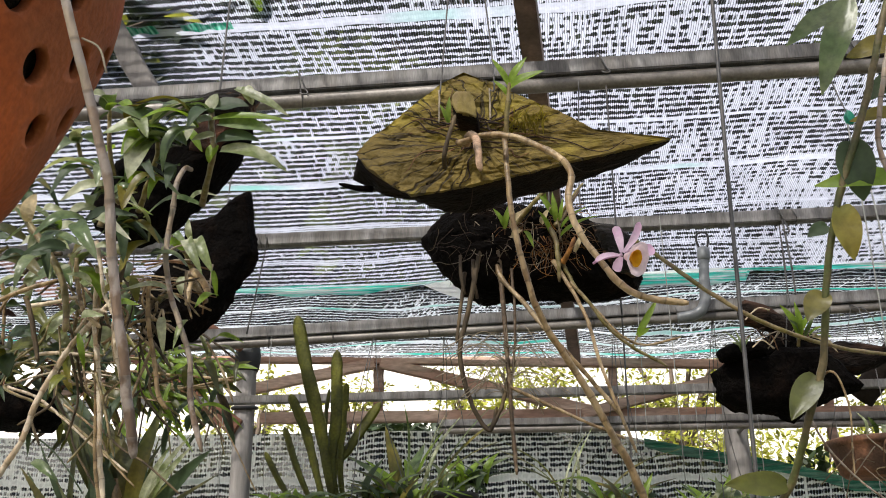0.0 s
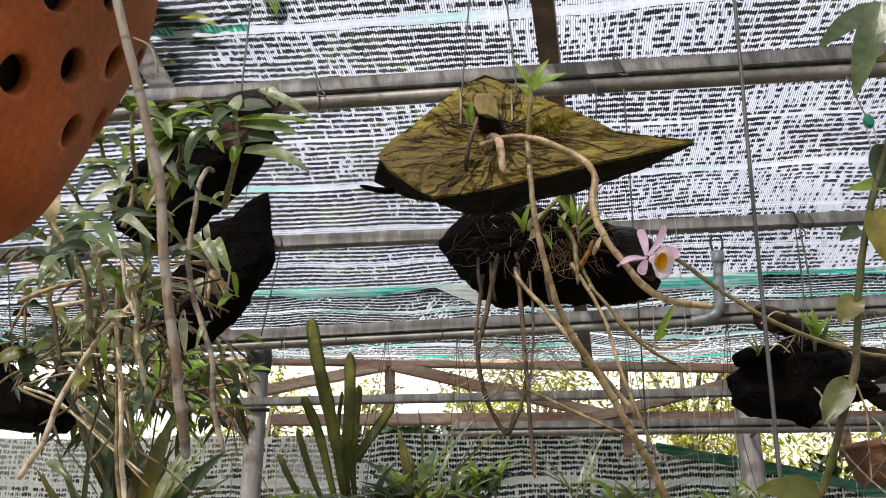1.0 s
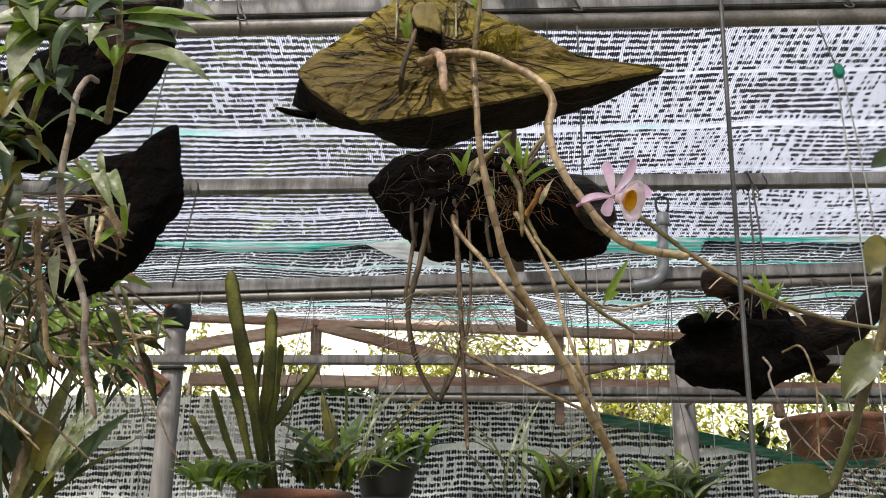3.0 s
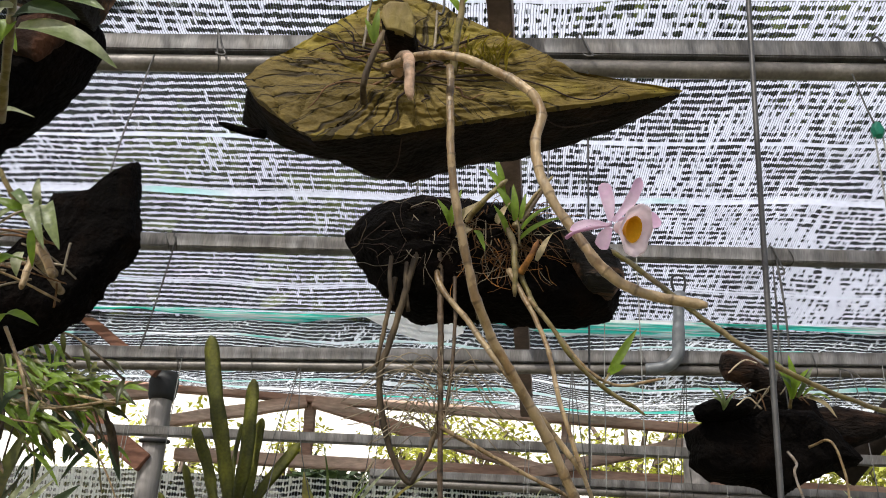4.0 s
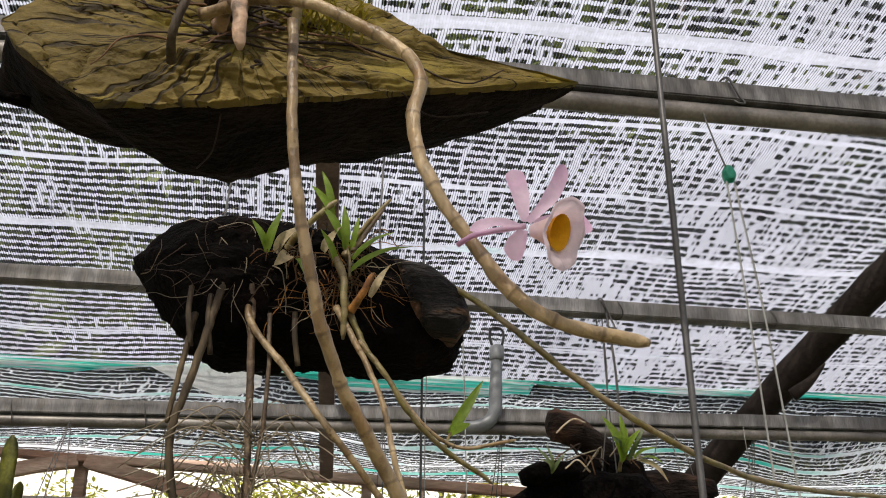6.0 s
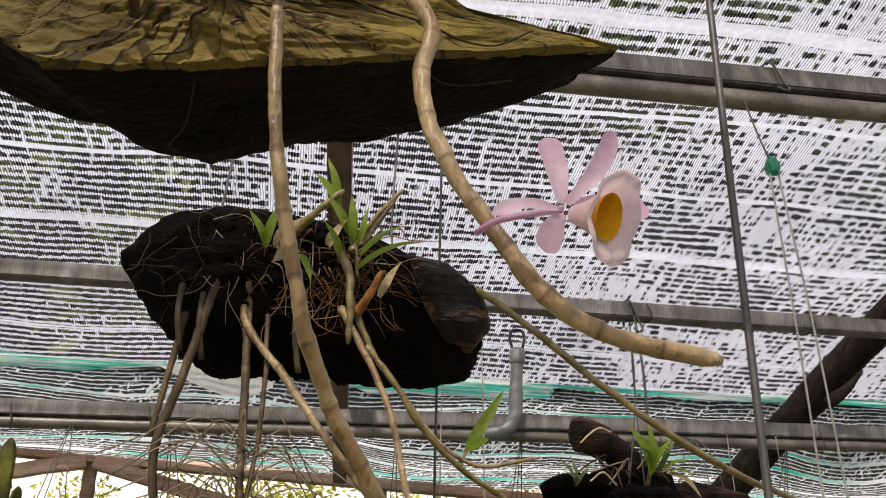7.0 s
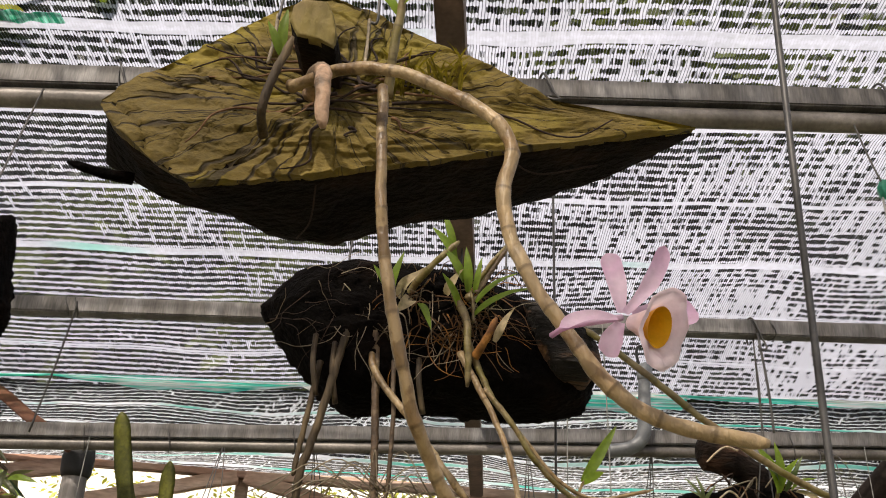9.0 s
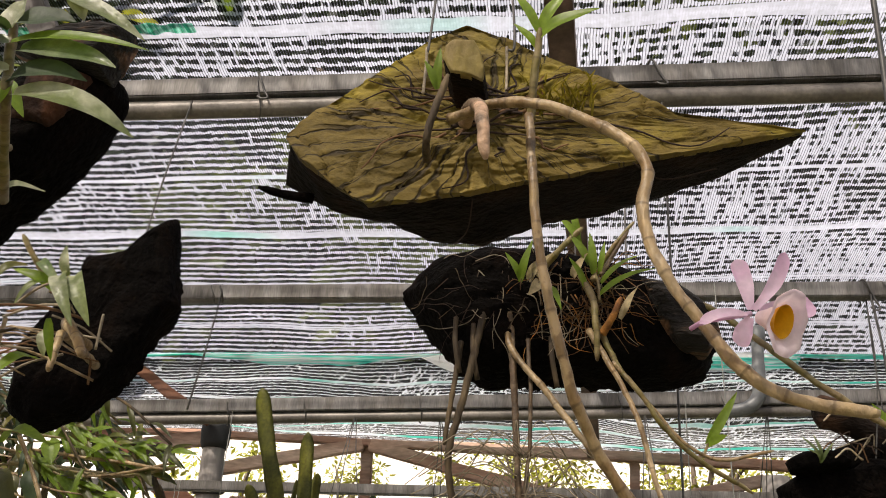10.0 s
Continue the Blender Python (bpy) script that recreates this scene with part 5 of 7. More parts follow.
for i in range(55):
    q = Vector((-0.052 + random.uniform(-0.008, 0.008), 1.352, 1.735 + random.uniform(-0.03, 0.05)))
    a = random.uniform(-0.5, 3.7)
    ln = random.uniform(0.04, 0.11)
    pts = [q, q + Vector((math.cos(a) * ln * 0.5, random.uniform(-0.03, 0.03), math.sin(a) * ln * 0.35 + 0.012)), q + Vector((math.cos(a) * ln, random.uniform(-0.05, 0.05), math.sin(a) * ln * 0.35 - 0.015))]
    part("root", tube(bmesh.new(), spline(pts, 12), 0.0006, 4), PALEROOT, seedling)
for i in range(34):
    q = Vector((random.uniform(-0.165, -0.045), 1.368, random.uniform(1.93, 2.005)))
    a = random.uniform(-0.9, 0.5) if i % 3 else random.uniform(-2.2, -1.2)
    pts = [q.copy()]
    for k in range(5):
        a += random.uniform(-0.7, 0.7)
        step = random.uniform(0.006, 0.012) * (1.6 if i % 3 == 0 else 1.0)
        q = q + Vector((math.cos(a) * step, random.uniform(-0.003, 0.003), math.sin(a) * step))
        pts.append(q.copy())
    part("root", tube(bmesh.new(), spline(pts, 16), [random.uniform(0.0003, 0.0006) * (1 - 0.5 * k / 15) for k in range(16)], 5), (DARKROOT, PALEROOT, DEADCANE, DARKROOT)[i % 4], seedling)
for x, z in ((-0.118, 1.925), (-0.100, 1.918), (-0.022, 1.912)):
    part("thick_root", tube(bmesh.new(), spline([(x, 1.372, z), (x + 0.001, 1.362, z - 0.03), (x + 0.006, 1.366, z - 0.06)], 12), 0.0026, 7), DEADCANE, seedling)

# ---- black driftwood mount on the far side ----
W3 = [(0.333, 1.891), (0.340, 1.871), (0.343, 1.840), (0.374, 1.815), (0.434, 1.811), (0.463, 1.809), (0.472, 1.794), (0.491, 1.790), (0.513, 1.808), (0.554, 1.829), (0.585, 1.842), (0.625, 1.850), (0.608, 1.871), (0.581, 1.906), (0.543, 1.932), (0.493, 1.933), (0.468, 1.936), (0.442, 1.922), (0.390, 1.911), (0.354, 1.905)]
mount3 = thing("wood_mount", (0.48, 2.05, 1.80), "jagged black driftwood hung as an orchid mount", "driftwood", "hanging orchid mounts")
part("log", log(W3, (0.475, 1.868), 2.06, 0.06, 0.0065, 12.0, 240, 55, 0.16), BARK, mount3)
W3B = [(0.335, 1.921), (0.361, 1.934), (0.386, 1.937), (0.411, 1.935), (0.432, 1.922), (0.429, 1.915), (0.399, 1.904), (0.363, 1.898), (0.341, 1.903)]
part("lobe", log(W3B, (0.385, 1.919), 2.0, 0.035, 0.003, 13.0, 80, 60), BARK, mount3)
W3T = [(0.50, 1.95), (0.568, 1.956), (0.611, 1.961), (0.652, 1.956), (0.704, 1.946), (0.706, 1.921), (0.668, 1.903), (0.636, 1.893), (0.56, 1.90)]
part("spur", log(W3T, (0.61, 1.928), 2.11, 0.03, 0.004, 14.0, 90, 45), BROWNBARK, mount3, "lighter brown spur of driftwood")
line = spline([(0.396, 2.05, 2.012), (0.412, 2.05, 2.012), (0.440, 2.05, 2.004), (0.478, 2.06, 1.985), (0.515, 2.07, 1.955), (0.53, 2.08, 1.92)], 26)
part("knob", tube(bmesh.new(), line, [0.010, 0.018, 0.023, 0.024] + [0.025 + 0.007 * noise.noise(q * 45) for q in line[4:]], 16), BROWNBARK, mount3, "short rounded brown stub of wood")
W3C = [(0.405, 1.925), (0.430, 1.955), (0.470, 1.975), (0.520, 1.980), (0.560, 1.960), (0.575, 1.925), (0.49, 1.90)]
part("hump", log(W3C, (0.49, 1.935), 2.075, 0.035, 0.006, 15.0, 90, 55), BARK, mount3)
for x in (0.474, 0.505):
    part("suspension_wire", tube(bmesh.new(), spline([(x, 2.03, 1.90), (0.49, 2.01, 2.06), (0.49, 2.013, 2.19)], 12), 0.0012, 5), WIRE, mount3)
orchid3 = thing("orchid_plant", (0.48, 2.0, 1.97), "young orchid with fresh leaves on the black driftwood", "orchid", "orchids")
random.seed(31)
L3 = [(0.490, 1.965, 1.935, 0.455, 1.94, 1.998), (0.490, 1.965, 1.935, 0.483, 1.94, 2.003), (0.490, 1.965, 1.945, 0.512, 1.93, 1.978), (0.490, 1.965, 1.945, 0.465, 1.93, 1.965), (0.378, 1.965, 1.912, 0.348, 1.94, 1.946), (0.378, 1.965, 1.912, 0.365, 1.94, 1.950), (0.378, 1.965, 1.912, 0.394, 1.94, 1.938), (0.378, 1.965, 1.912, 0.352, 1.93, 1.925), (0.515, 1.965, 1.938, 0.550, 1.93, 1.898), (0.510, 1.965, 1.940, 0.535, 1.93, 1.950), (0.500, 1.965, 1.938, 0.522, 1.94, 1.985), (0.520, 1.96, 1.94, 0.545, 1.93, 1.925)]
for i, v in enumerate(L3):
    leaf("leaf", v[:3], v[3:], (0.016, 0.014, 0.012, 0.010, 0.006, 0.006, 0.006, 0.005, 0.014, 0.010, 0.008, 0.009)[i], (LEAF_NEW, LEAF_NEW, LEAF_NEW, LEAF, LEAF, LEAF, LEAF, LEAF_PALE, SHEATH, LEAF_NEW, LEAF, LEAF_NEW)[i], orchid3, arch=0.18, face=(0.1, -1, 0.4), twist=0.4)
cane("cane", [(0.492, 1.985, 1.925), (0.490, 1.965, 1.942), (0.488, 1.955, 1.962)], 0.003, CANE_GREEN, orchid3, "", 14, 0.016, 0.8, 33)
for pts, r, m in (([(0.485, 1.99, 1.852), (0.490, 1.965, 1.829), (0.484, 1.955, 1.805), (0.513, 1.95, 1.725), (0.576, 1.95, 1.651), (0.667, 1.95, 1.584)], 0.0023, CANE_GREY), ([(0.520, 1.99, 1.862), (0.542, 1.955, 1.866), (0.557, 1.95, 1.830), (0.563, 1.95, 1.782), (0.559, 1.95, 1.735), (0.556, 1.95, 1.67)], 0.0022, CANE), ([(0.445, 1.985, 1.922), (0.42, 1.965, 1.934), (0.40, 1.965, 1.920)], 0.0016, PALECANE), ([(0.452, 2.02, 2.010), (0.425, 2.0, 2.008), (0.398, 2.0, 1.985)], 0.0017, PALECANE)):
    cane("hanging_cane", pts, r, m, orchid3, "", 50, 0.03, 0.8, r * 900)
for i in range(12):
    q = Vector((random.uniform(0.40, 0.52), 1.985, 1.93 + random.uniform(0, 0.02)))
    part("root", tube(bmesh.new(), spline([q, q + Vector((random.uniform(-0.02, 0.02), -0.010, random.uniform(0.0, 0.02))), q + Vector((random.uniform(-0.04, 0.04), -0.008, random.uniform(-0.02, 0.01)))], 10), 0.0011, 5), (ROOT, DARKROOT, PALEROOT)[i % 3], orchid3)

# ---- pointed black slab and leafy driftwood on the other side ----
W4 = [(-0.461, 2.071), (-0.444, 1.964), (-0.475, 1.917), (-0.499, 1.870), (-0.538, 1.835), (-0.587, 1.817), (-0.620, 1.838), (-0.617, 1.907), (-0.587, 1.955), (-0.554, 1.992), (-0.559, 2.020), (-0.510, 2.029), (-0.486, 2.056)]
mount4 = thing("wood_mount", (-0.54, 1.45, 1.82), "pointed black driftwood slab hung as an orchid mount", "driftwood", "hanging orchid mounts")
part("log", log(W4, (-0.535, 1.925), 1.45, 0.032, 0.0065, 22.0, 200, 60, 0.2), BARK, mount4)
part("suspension_wire", tube(bmesh.new(), spline([(-0.50, 1.45, 2.03), (-0.50, 1.47, 2.12), (-0.49, 1.50, 2.27)], 10), 0.0012, 5), WIRE, mount4)
orchid4 = thing("orchid_plant", (-0.50, 1.30, 1.87), "bleached orchid with drooping leaves on the black slab", "orchid", "orchids")
cane("cane", [(-0.520, 1.40, 1.90), (-0.491, 1.30, 1.885), (-0.466, 1.255, 1.872), (-0.442, 1.245, 1.838)], 0.0062, CANE, orchid4, "short swollen tan cane stub", 34, 0.016, 0.75, 30)
cane("cane", [(-0.486, 1.30, 1.880), (-0.493, 1.275, 1.910), (-0.513, 1.262, 1.934), (-0.530, 1.250, 1.964)], 0.0036, CANE_GREEN, orchid4, "", 34, 0.016, 0.75, 31)
cane("cane", [(-0.50, 1.39, 1.875), (-0.478, 1.27, 1.868), (-0.472, 1.25, 1.85), (-0.474, 1.245, 1.825)], 0.0045, CANE, orchid4, "", 30, 0.016, 0.75, 32)
L4 = [(-0.493, 1.27, 1.911, -0.532, 1.25, 1.927, 0.0118, LEAF_NEW), (-0.481, 1.26, 1.924, -0.483, 1.25, 1.952, 0.01, LEAF_PALE), (-0.486, 1.26, 1.924, -0.446, 1.22, 1.859, 0.0165, LEAF_PALE), (-0.473, 1.26, 1.925, -0.435, 1.23, 1.863, 0.0183, LEAF_PALE), (-0.513, 1.26, 1.94, -0.478, 1.25, 1.907, 0.0109, LEAF), (-0.5, 1.26, 1.92, -0.524, 1.25, 1.889, 0.0075, LEAF_PALE), (-0.484, 1.25, 1.867, -0.483, 1.25, 1.84, 0.0125, LEAF_PALE), (-0.536, 1.28, 1.944, -0.561, 1.26, 1.912, 0.011, STRAP)]
for i, v in enumerate(L4):
    leaf("leaf", v[:3], v[3:6], v[6], v[7], orchid4, arch=0.26, face=(0, -1.0, 0.3), n=14)
random.seed(41)
for i in range(24):
    q = Vector((random.uniform(-0.60, -0.47), random.uniform(1.24, 1.38), random.uniform(1.84, 1.91)))
    d = Vector((random.uniform(-0.06, 0.05), random.uniform(-0.03, 0.03), random.uniform(-0.03, 0.02)))
    part("root", tube(bmesh.new(), spline([q - d, q + Vector((0, 0, 0.006)), q + d], 10), random.uniform(0.0008, 0.0016), 5), (PALEROOT, ROOT, CANE)[i % 3], orchid4)

W5 = [(-0.405, 1.828), (-0.376, 1.857), (-0.355, 1.880), (-0.337, 1.902), (-0.325, 1.922), (-0.316, 1.940), (-0.318, 1.954), (-0.34, 1.963), (-0.40, 1.935), (-0.46, 1.90), (-0.488, 1.86), (-0.478, 1.828), (-0.44, 1.812)]
mount5 = thing("wood_mount", (-0.36, 0.90, 1.78), "black and brown driftwood hidden under orchid leaves", "driftwood", "hanging orchid mounts")
part("log", log(W5, (-0.385, 1.885), 0.975, 0.035, 0.004, 33.0, 160, 45, 0.25), BARK, mount5)
# brown ridge and face, coloured lighter where sun reaches the log
B5 = [(-0.385, 1.958), (-0.345, 1.974), (-0.315, 1.976), (-0.297, 1.970), (-0.302, 1.958), (-0.315, 1.940), (-0.345, 1.945)]
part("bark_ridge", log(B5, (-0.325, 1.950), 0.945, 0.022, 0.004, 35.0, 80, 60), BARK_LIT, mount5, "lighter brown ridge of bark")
B5L = [(-0.372, 1.905), (-0.366, 1.938), (-0.342, 1.945), (-0.322, 1.938), (-0.330, 1.918), (-0.345, 1.898)]
part("brown_face", log(B5L, (-0.347, 1.922), 0.945, 0.010, 0.003, 36.0, 70, 60), REDBARK, mount5, "reddish brown bare wood")
part("suspension_wire", tube(bmesh.new(), spline([(-0.35, 0.965, 1.94), (-0.35, 0.97, 2.05), (-0.35, 1.0, 2.375)], 10), 0.0012, 5), WIRE, mount5)
orchid5 = thing("orchid_plant", (-0.36, 0.84, 1.86), "leafy green orchid covering the driftwood", "orchid", "orchids")
cane("green_cane", [(-0.335, 0.90, 1.825), (-0.302, 0.83, 1.848), (-0.304, 0.83, 1.862), (-0.307, 0.83, 1.881), (-0.308, 0.83, 1.898)], 0.0030, CANE_GREEN, orchid5, "", 30, 0.012, 0.85, 55)
# broad arching leaves, some bleached by the sun
L5A = [(-0.401, 0.83, 1.821, -0.436, 0.81, 1.797, 0.0108, LEAF_PALE), (-0.475, 0.83, 1.786, -0.471, 0.83, 1.814, 0.0143, SHEATH), (-0.462, 0.83, 1.798, -0.44, 0.83, 1.794, 0.0088, LEAF_PALE), (-0.42, 0.83, 1.786, -0.453, 0.8, 1.76, 0.0135, LEAF), (-0.423, 0.82, 1.779, -0.384, 0.79, 1.732, 0.0154, LEAF), (-0.419, 0.83, 1.784, -0.366, 0.82, 1.784, 0.0109, LEAF_DARK), (-0.409, 0.83, 1.783, -0.36, 0.8, 1.753, 0.0108, LEAF_PALE), (-0.436, 0.83, 1.792, -0.405, 0.83, 1.795, 0.0099, LEAF_PALE), (-0.398, 0.83, 1.811, -0.372, 0.83, 1.818, 0.0093, LEAF), (-0.394, 0.83, 1.806, -0.372, 0.83, 1.811, 0.0071, LEAF_PALE)]
L5B = [(-0.447, 0.85, 1.764, -0.478, 0.82, 1.736, 0.0149, LEAF_DARK), (-0.458, 0.83, 1.75, -0.462, 0.8, 1.71, 0.0124, LEAF), (-0.434, 0.83, 1.759, -0.456, 0.81, 1.75, 0.0125, LEAF_DARK), (-0.406, 0.83, 1.759, -0.388, 0.83, 1.757, 0.0066, LEAF_PALE), (-0.46, 0.85, 1.782, -0.448, 0.83, 1.729, 0.0117, LEAF_DARK), (-0.336, 0.83, 1.836, -0.336, 0.81, 1.804, 0.0119, LEAF_DARK), (-0.407, 0.83, 1.841, -0.403, 0.81, 1.811, 0.0108, LEAF), (-0.368, 0.83, 1.841, -0.347, 0.81, 1.812, 0.0092, LEAF_DARK), (-0.421, 0.86, 1.734, -0.436, 0.84, 1.737, 0.0073, LEAF_PALE), (-0.406, 0.86, 1.72, -0.385, 0.85, 1.73, 0.0074, STRAP), (-0.392, 0.86, 1.707, -0.359, 0.83, 1.702, 0.0084, LEAF_NEW), (-0.427, 0.86, 1.697, -0.395, 0.84, 1.696, 0.009, LEAF_PALE)]
L5U = [(-0.304, 0.825, 1.88, -0.227, 0.825, 1.873, 0.0099, LEAF_NEW), (-0.298, 0.825, 1.875, -0.243, 0.825, 1.863, 0.0197, LEAF), (-0.292, 0.82, 1.845, -0.233, 0.838, 1.829, 0.0178, LEAF_PALE), (-0.284, 0.825, 1.911, -0.23, 0.825, 1.879, 0.0113, LEAF_PALE), (-0.303, 0.825, 1.892, -0.27, 0.825, 1.892, 0.0217, LEAF_DARK), (-0.299, 0.825, 1.856, -0.257, 0.825, 1.855, 0.0192, LEAF_DARK), (-0.274, 0.825, 1.913, -0.266, 0.825, 1.893, 0.0123, LEAF_PALE), (-0.307, 0.825, 1.889, -0.301, 0.825, 1.907, 0.0143, LEAF_PALE), (-0.298, 0.825, 1.853, -0.304, 0.825, 1.835, 0.0123, LEAF_NEW), (-0.305, 0.825, 1.88, -0.325, 0.825, 1.878, 0.0123, LEAF), (-0.301, 0.825, 1.863, -0.323, 0.825, 1.859, 0.0123, LEAF_PALE)]
L5V = [(-0.363, 0.839, 1.867, -0.392, 0.810, 1.890), (-0.363, 0.839, 1.867, -0.348, 0.815, 1.882), (-0.363, 0.839, 1.867, -0.310, 0.813, 1.896), (-0.363, 0.839, 1.867, -0.385, 0.815, 1.843), (-0.363, 0.839, 1.867, -0.405, 0.815, 1.866), (-0.363, 0.839, 1.867, -0.325, 0.820, 1.852), (-0.363, 0.839, 1.867, -0.376, 0.815, 1.818)]
L5W = [(-0.427, 0.868, 1.918, -0.445, 0.843, 1.926), (-0.427, 0.868, 1.918, -0.413, 0.847, 1.924), (-0.427, 0.868, 1.918, -0.390, 0.850, 1.900), (-0.461, 0.875, 1.887, -0.467, 0.853, 1.895), (-0.461, 0.875, 1.887, -0.430, 0.860, 1.874), (-0.461, 0.875, 1.887, -0.436, 0.856, 1.891), (-0.461, 0.875, 1.887, -0.475, 0.859, 1.868)]
for i, v in enumerate(L5U):
    leaf("leaf", v[:3], v[3:6], v[6], v[7], orchid5, arch=0.08 + 0.09 * (i % 3 == 2), face=(0.0, -0.9, 0.5), fold=0.25, n=14)
for k, (lst, w) in enumerate(((L5V, 0.027), (L5W, 0.019))):
    for i, v in enumerate(lst):
        m = (LEAF, LEAF_PALE, LEAF, LEAF_NEW, LEAF_PALE)[(i + k) % 5]
        leaf("leaf", v[:3], v[3:], w, m, orchid5, arch=0.27, face=(0.1, -0.9, 0.8), fold=0.3, twist=0.25)
for i, v in enumerate(L5A + L5B):
    leaf("leaf", v[:3], v[3:6], v[6], v[7], orchid5, arch=0.20 + 0.03 * (i % 4), face=(0.1, -1.0, 0.25), fold=0.22, twist=0.2 * (1 - 2 * (i % 2)), n=14)
for i, (pts, r, m) in enumerate((([(-0.505, 0.86, 1.814), (-0.475, 0.86, 1.776), (-0.451, 0.86, 1.74), (-0.443, 0.86, 1.713), (-0.44, 0.86, 1.687)], 0.0034, CANE_GREEN),
    ([(-0.506, 0.9, 1.735), (-0.498, 0.9, 1.715), (-0.492, 0.9, 1.696), (-0.485, 0.9, 1.67)], 0.0026, DEADCANE),
    ([(-0.459, 0.9, 1.773), (-0.455, 0.9, 1.748), (-0.445, 0.9, 1.72), (-0.426, 0.9, 1.701)], 0.0024, CANE),
    ([(-0.443, 0.92, 1.711), (-0.439, 0.92, 1.692), (-0.435, 0.92, 1.673)], 0.0022, PALECANE),
    ([(-0.431, 0.94, 1.714), (-0.428, 0.94, 1.694), (-0.424, 0.94, 1.674)], 0.0028, CANE),
    ([(-0.565, 0.95, 1.746), (-0.551, 0.95, 1.753), (-0.528, 0.95, 1.761), (-0.501, 0.95, 1.768)], 0.0026, CANE),
    ([(-0.53, 0.95, 1.74), (-0.497, 0.95, 1.745), (-0.472, 0.95, 1.75)], 0.0024, PALECANE),
    ([(-0.514, 0.95, 1.689), (-0.489, 0.95, 1.69), (-0.454, 0.95, 1.686)], 0.002, PALECANE),
    ([(-0.419, 0.92, 1.802), (-0.418, 0.92, 1.779), (-0.421, 0.92, 1.753), (-0.423, 0.92, 1.736)], 0.0026, DEADCANE),
    ([(-0.409, 0.84, 1.782), (-0.405, 0.84, 1.802), (-0.403, 0.84, 1.826)], 0.003, CANE_GREEN))):
    cane("hanging_cane", pts, r, m, orchid5, "", 44, 0.022, 0.9, 120 + i)
CROWNS = [(-0.313, 0.813, 1.866), (-0.386, 0.832, 1.880), (-0.419, 0.853, 1.842), (-0.389, 0.852, 1.822), (-0.344, 0.835, 1.824), (-0.439, 0.879, 1.824), (-0.482, 0.902, 1.805), (-0.413, 0.890, 1.798), (-0.382, 0.888, 1.784), (-0.500, 0.908, 1.784), (-0.336, 0.834, 1.858), (-0.524, 0.903, 1.850), (-0.303, 0.818, 1.883), (-0.476, 0.935, 1.775)]
random.seed(52)
for i, c in enumerate(CROWNS):
    for k in range(4):
        a = (k - 1.5) * 0.75 + random.uniform(-0.3, 0.3) + (0.0 if i % 2 else math.pi)
        ln = random.uniform(0.040, 0.062)
        t = Vector(c) + Vector((math.cos(a) * ln, random.uniform(-0.04, 0.0), math.sin(a) * ln * 0.5 - random.uniform(-0.004, 0.022)))
        leaf("leaf", c, t, random.uniform(0.011, 0.019), (LEAF_DARK, LEAF_PALE, LEAF, STRAP, LEAF_DARK, LEAF, LEAF_NEW)[(i + 3 * k) % 7], orchid5, arch=random.uniform(0.2, 0.38), face=(0.15, -0.6, 1.0), fold=0.3, twist=random.uniform(-0.4, 0.4))
random.seed(51)
for i in range(12):
    b = Vector((random.uniform(-0.52, -0.33), random.uniform(0.86, 0.95), random.uniform(1.73, 1.92)))
    a = random.uniform(0, 2 * math.pi)
    t = b + Vector((math.cos(a) * 0.060, random.uniform(-0.04, 0.01), math.sin(a) * 0.02 - 0.008))
    leaf("leaf", b, t, random.uniform(0.009, 0.014), (LEAF, LEAF_PALE, LEAF_DARK, LEAF, LEAF_NEW)[i % 5], orchid5, arch=0.25, face=(0.1, -0.8, 0.8))
for pts, r in (([(-0.40, 0.90, 1.82), (-0.37, 0.86, 1.86), (-0.363, 0.839, 1.872)], 0.003), ([(-0.43, 0.90, 1.86), (-0.43, 0.88, 1.89), (-0.427, 0.868, 1.92)], 0.0025), ([(-0.42, 0.90, 1.83), (-0.45, 0.88, 1.86), (-0.461, 0.875, 1.889)], 0.0025)):
    cane("green_cane", pts, r, CANE_GREEN, orchid5, "", 24, 0.015, 0.8, r * 700)
cane("hanging_cane", [(-0.368, 0.958, 1.888), (-0.362, 0.915, 1.872), (-0.363, 0.898, 1.845), (-0.365, 0.90, 1.817), (-0.368, 0.90, 1.779), (-0.364, 0.90, 1.752), (-0.356, 0.90, 1.724), (-0.336, 0.90, 1.674), (-0.332, 0.90, 1.645), (-0.329, 0.90, 1.623), (-0.316, 0.90, 1.581)], 0.0026, CANE_GREY, orchid5, "grey-brown hanging cane", 70, 0.025, 1.05, 61)
cane("hanging_cane", [(-0.420, 0.93, 1.75), (-0.465, 0.93, 1.697), (-0.480, 0.93, 1.671), (-0.494, 0.93, 1.643), (-0.502, 0.93, 1.616), (-0.508, 0.93, 1.595), (-0.519, 0.93, 1.576), (-0.527, 0.93, 1.564)], 0.0028, PALECANE, orchid5, "pale sunlit hanging cane", 70, 0.025, 1.05, 62)
cane("hanging_cane", [(-0.395, 0.93, 1.76), (-0.392, 0.93, 1.72), (-0.386, 0.94, 1.68), (-0.380, 0.945, 1.645), (-0.372, 0.95, 1.63)], 0.0024, CANE, orchid5, "", 50, 0.02, 1.0, 63)
cane("hanging_cane", [(-0.450, 0.93, 1.775), (-0.458, 0.95, 1.740), (-0.454, 0.95, 1.715), (-0.446, 0.95, 1.668), (-0.440, 0.95, 1.624), (-0.435, 0.95, 1.585), (-0.426, 0.95, 1.54)], 0.0024, PALECANE, orchid5, "", 60, 0.022, 1.0, 65)
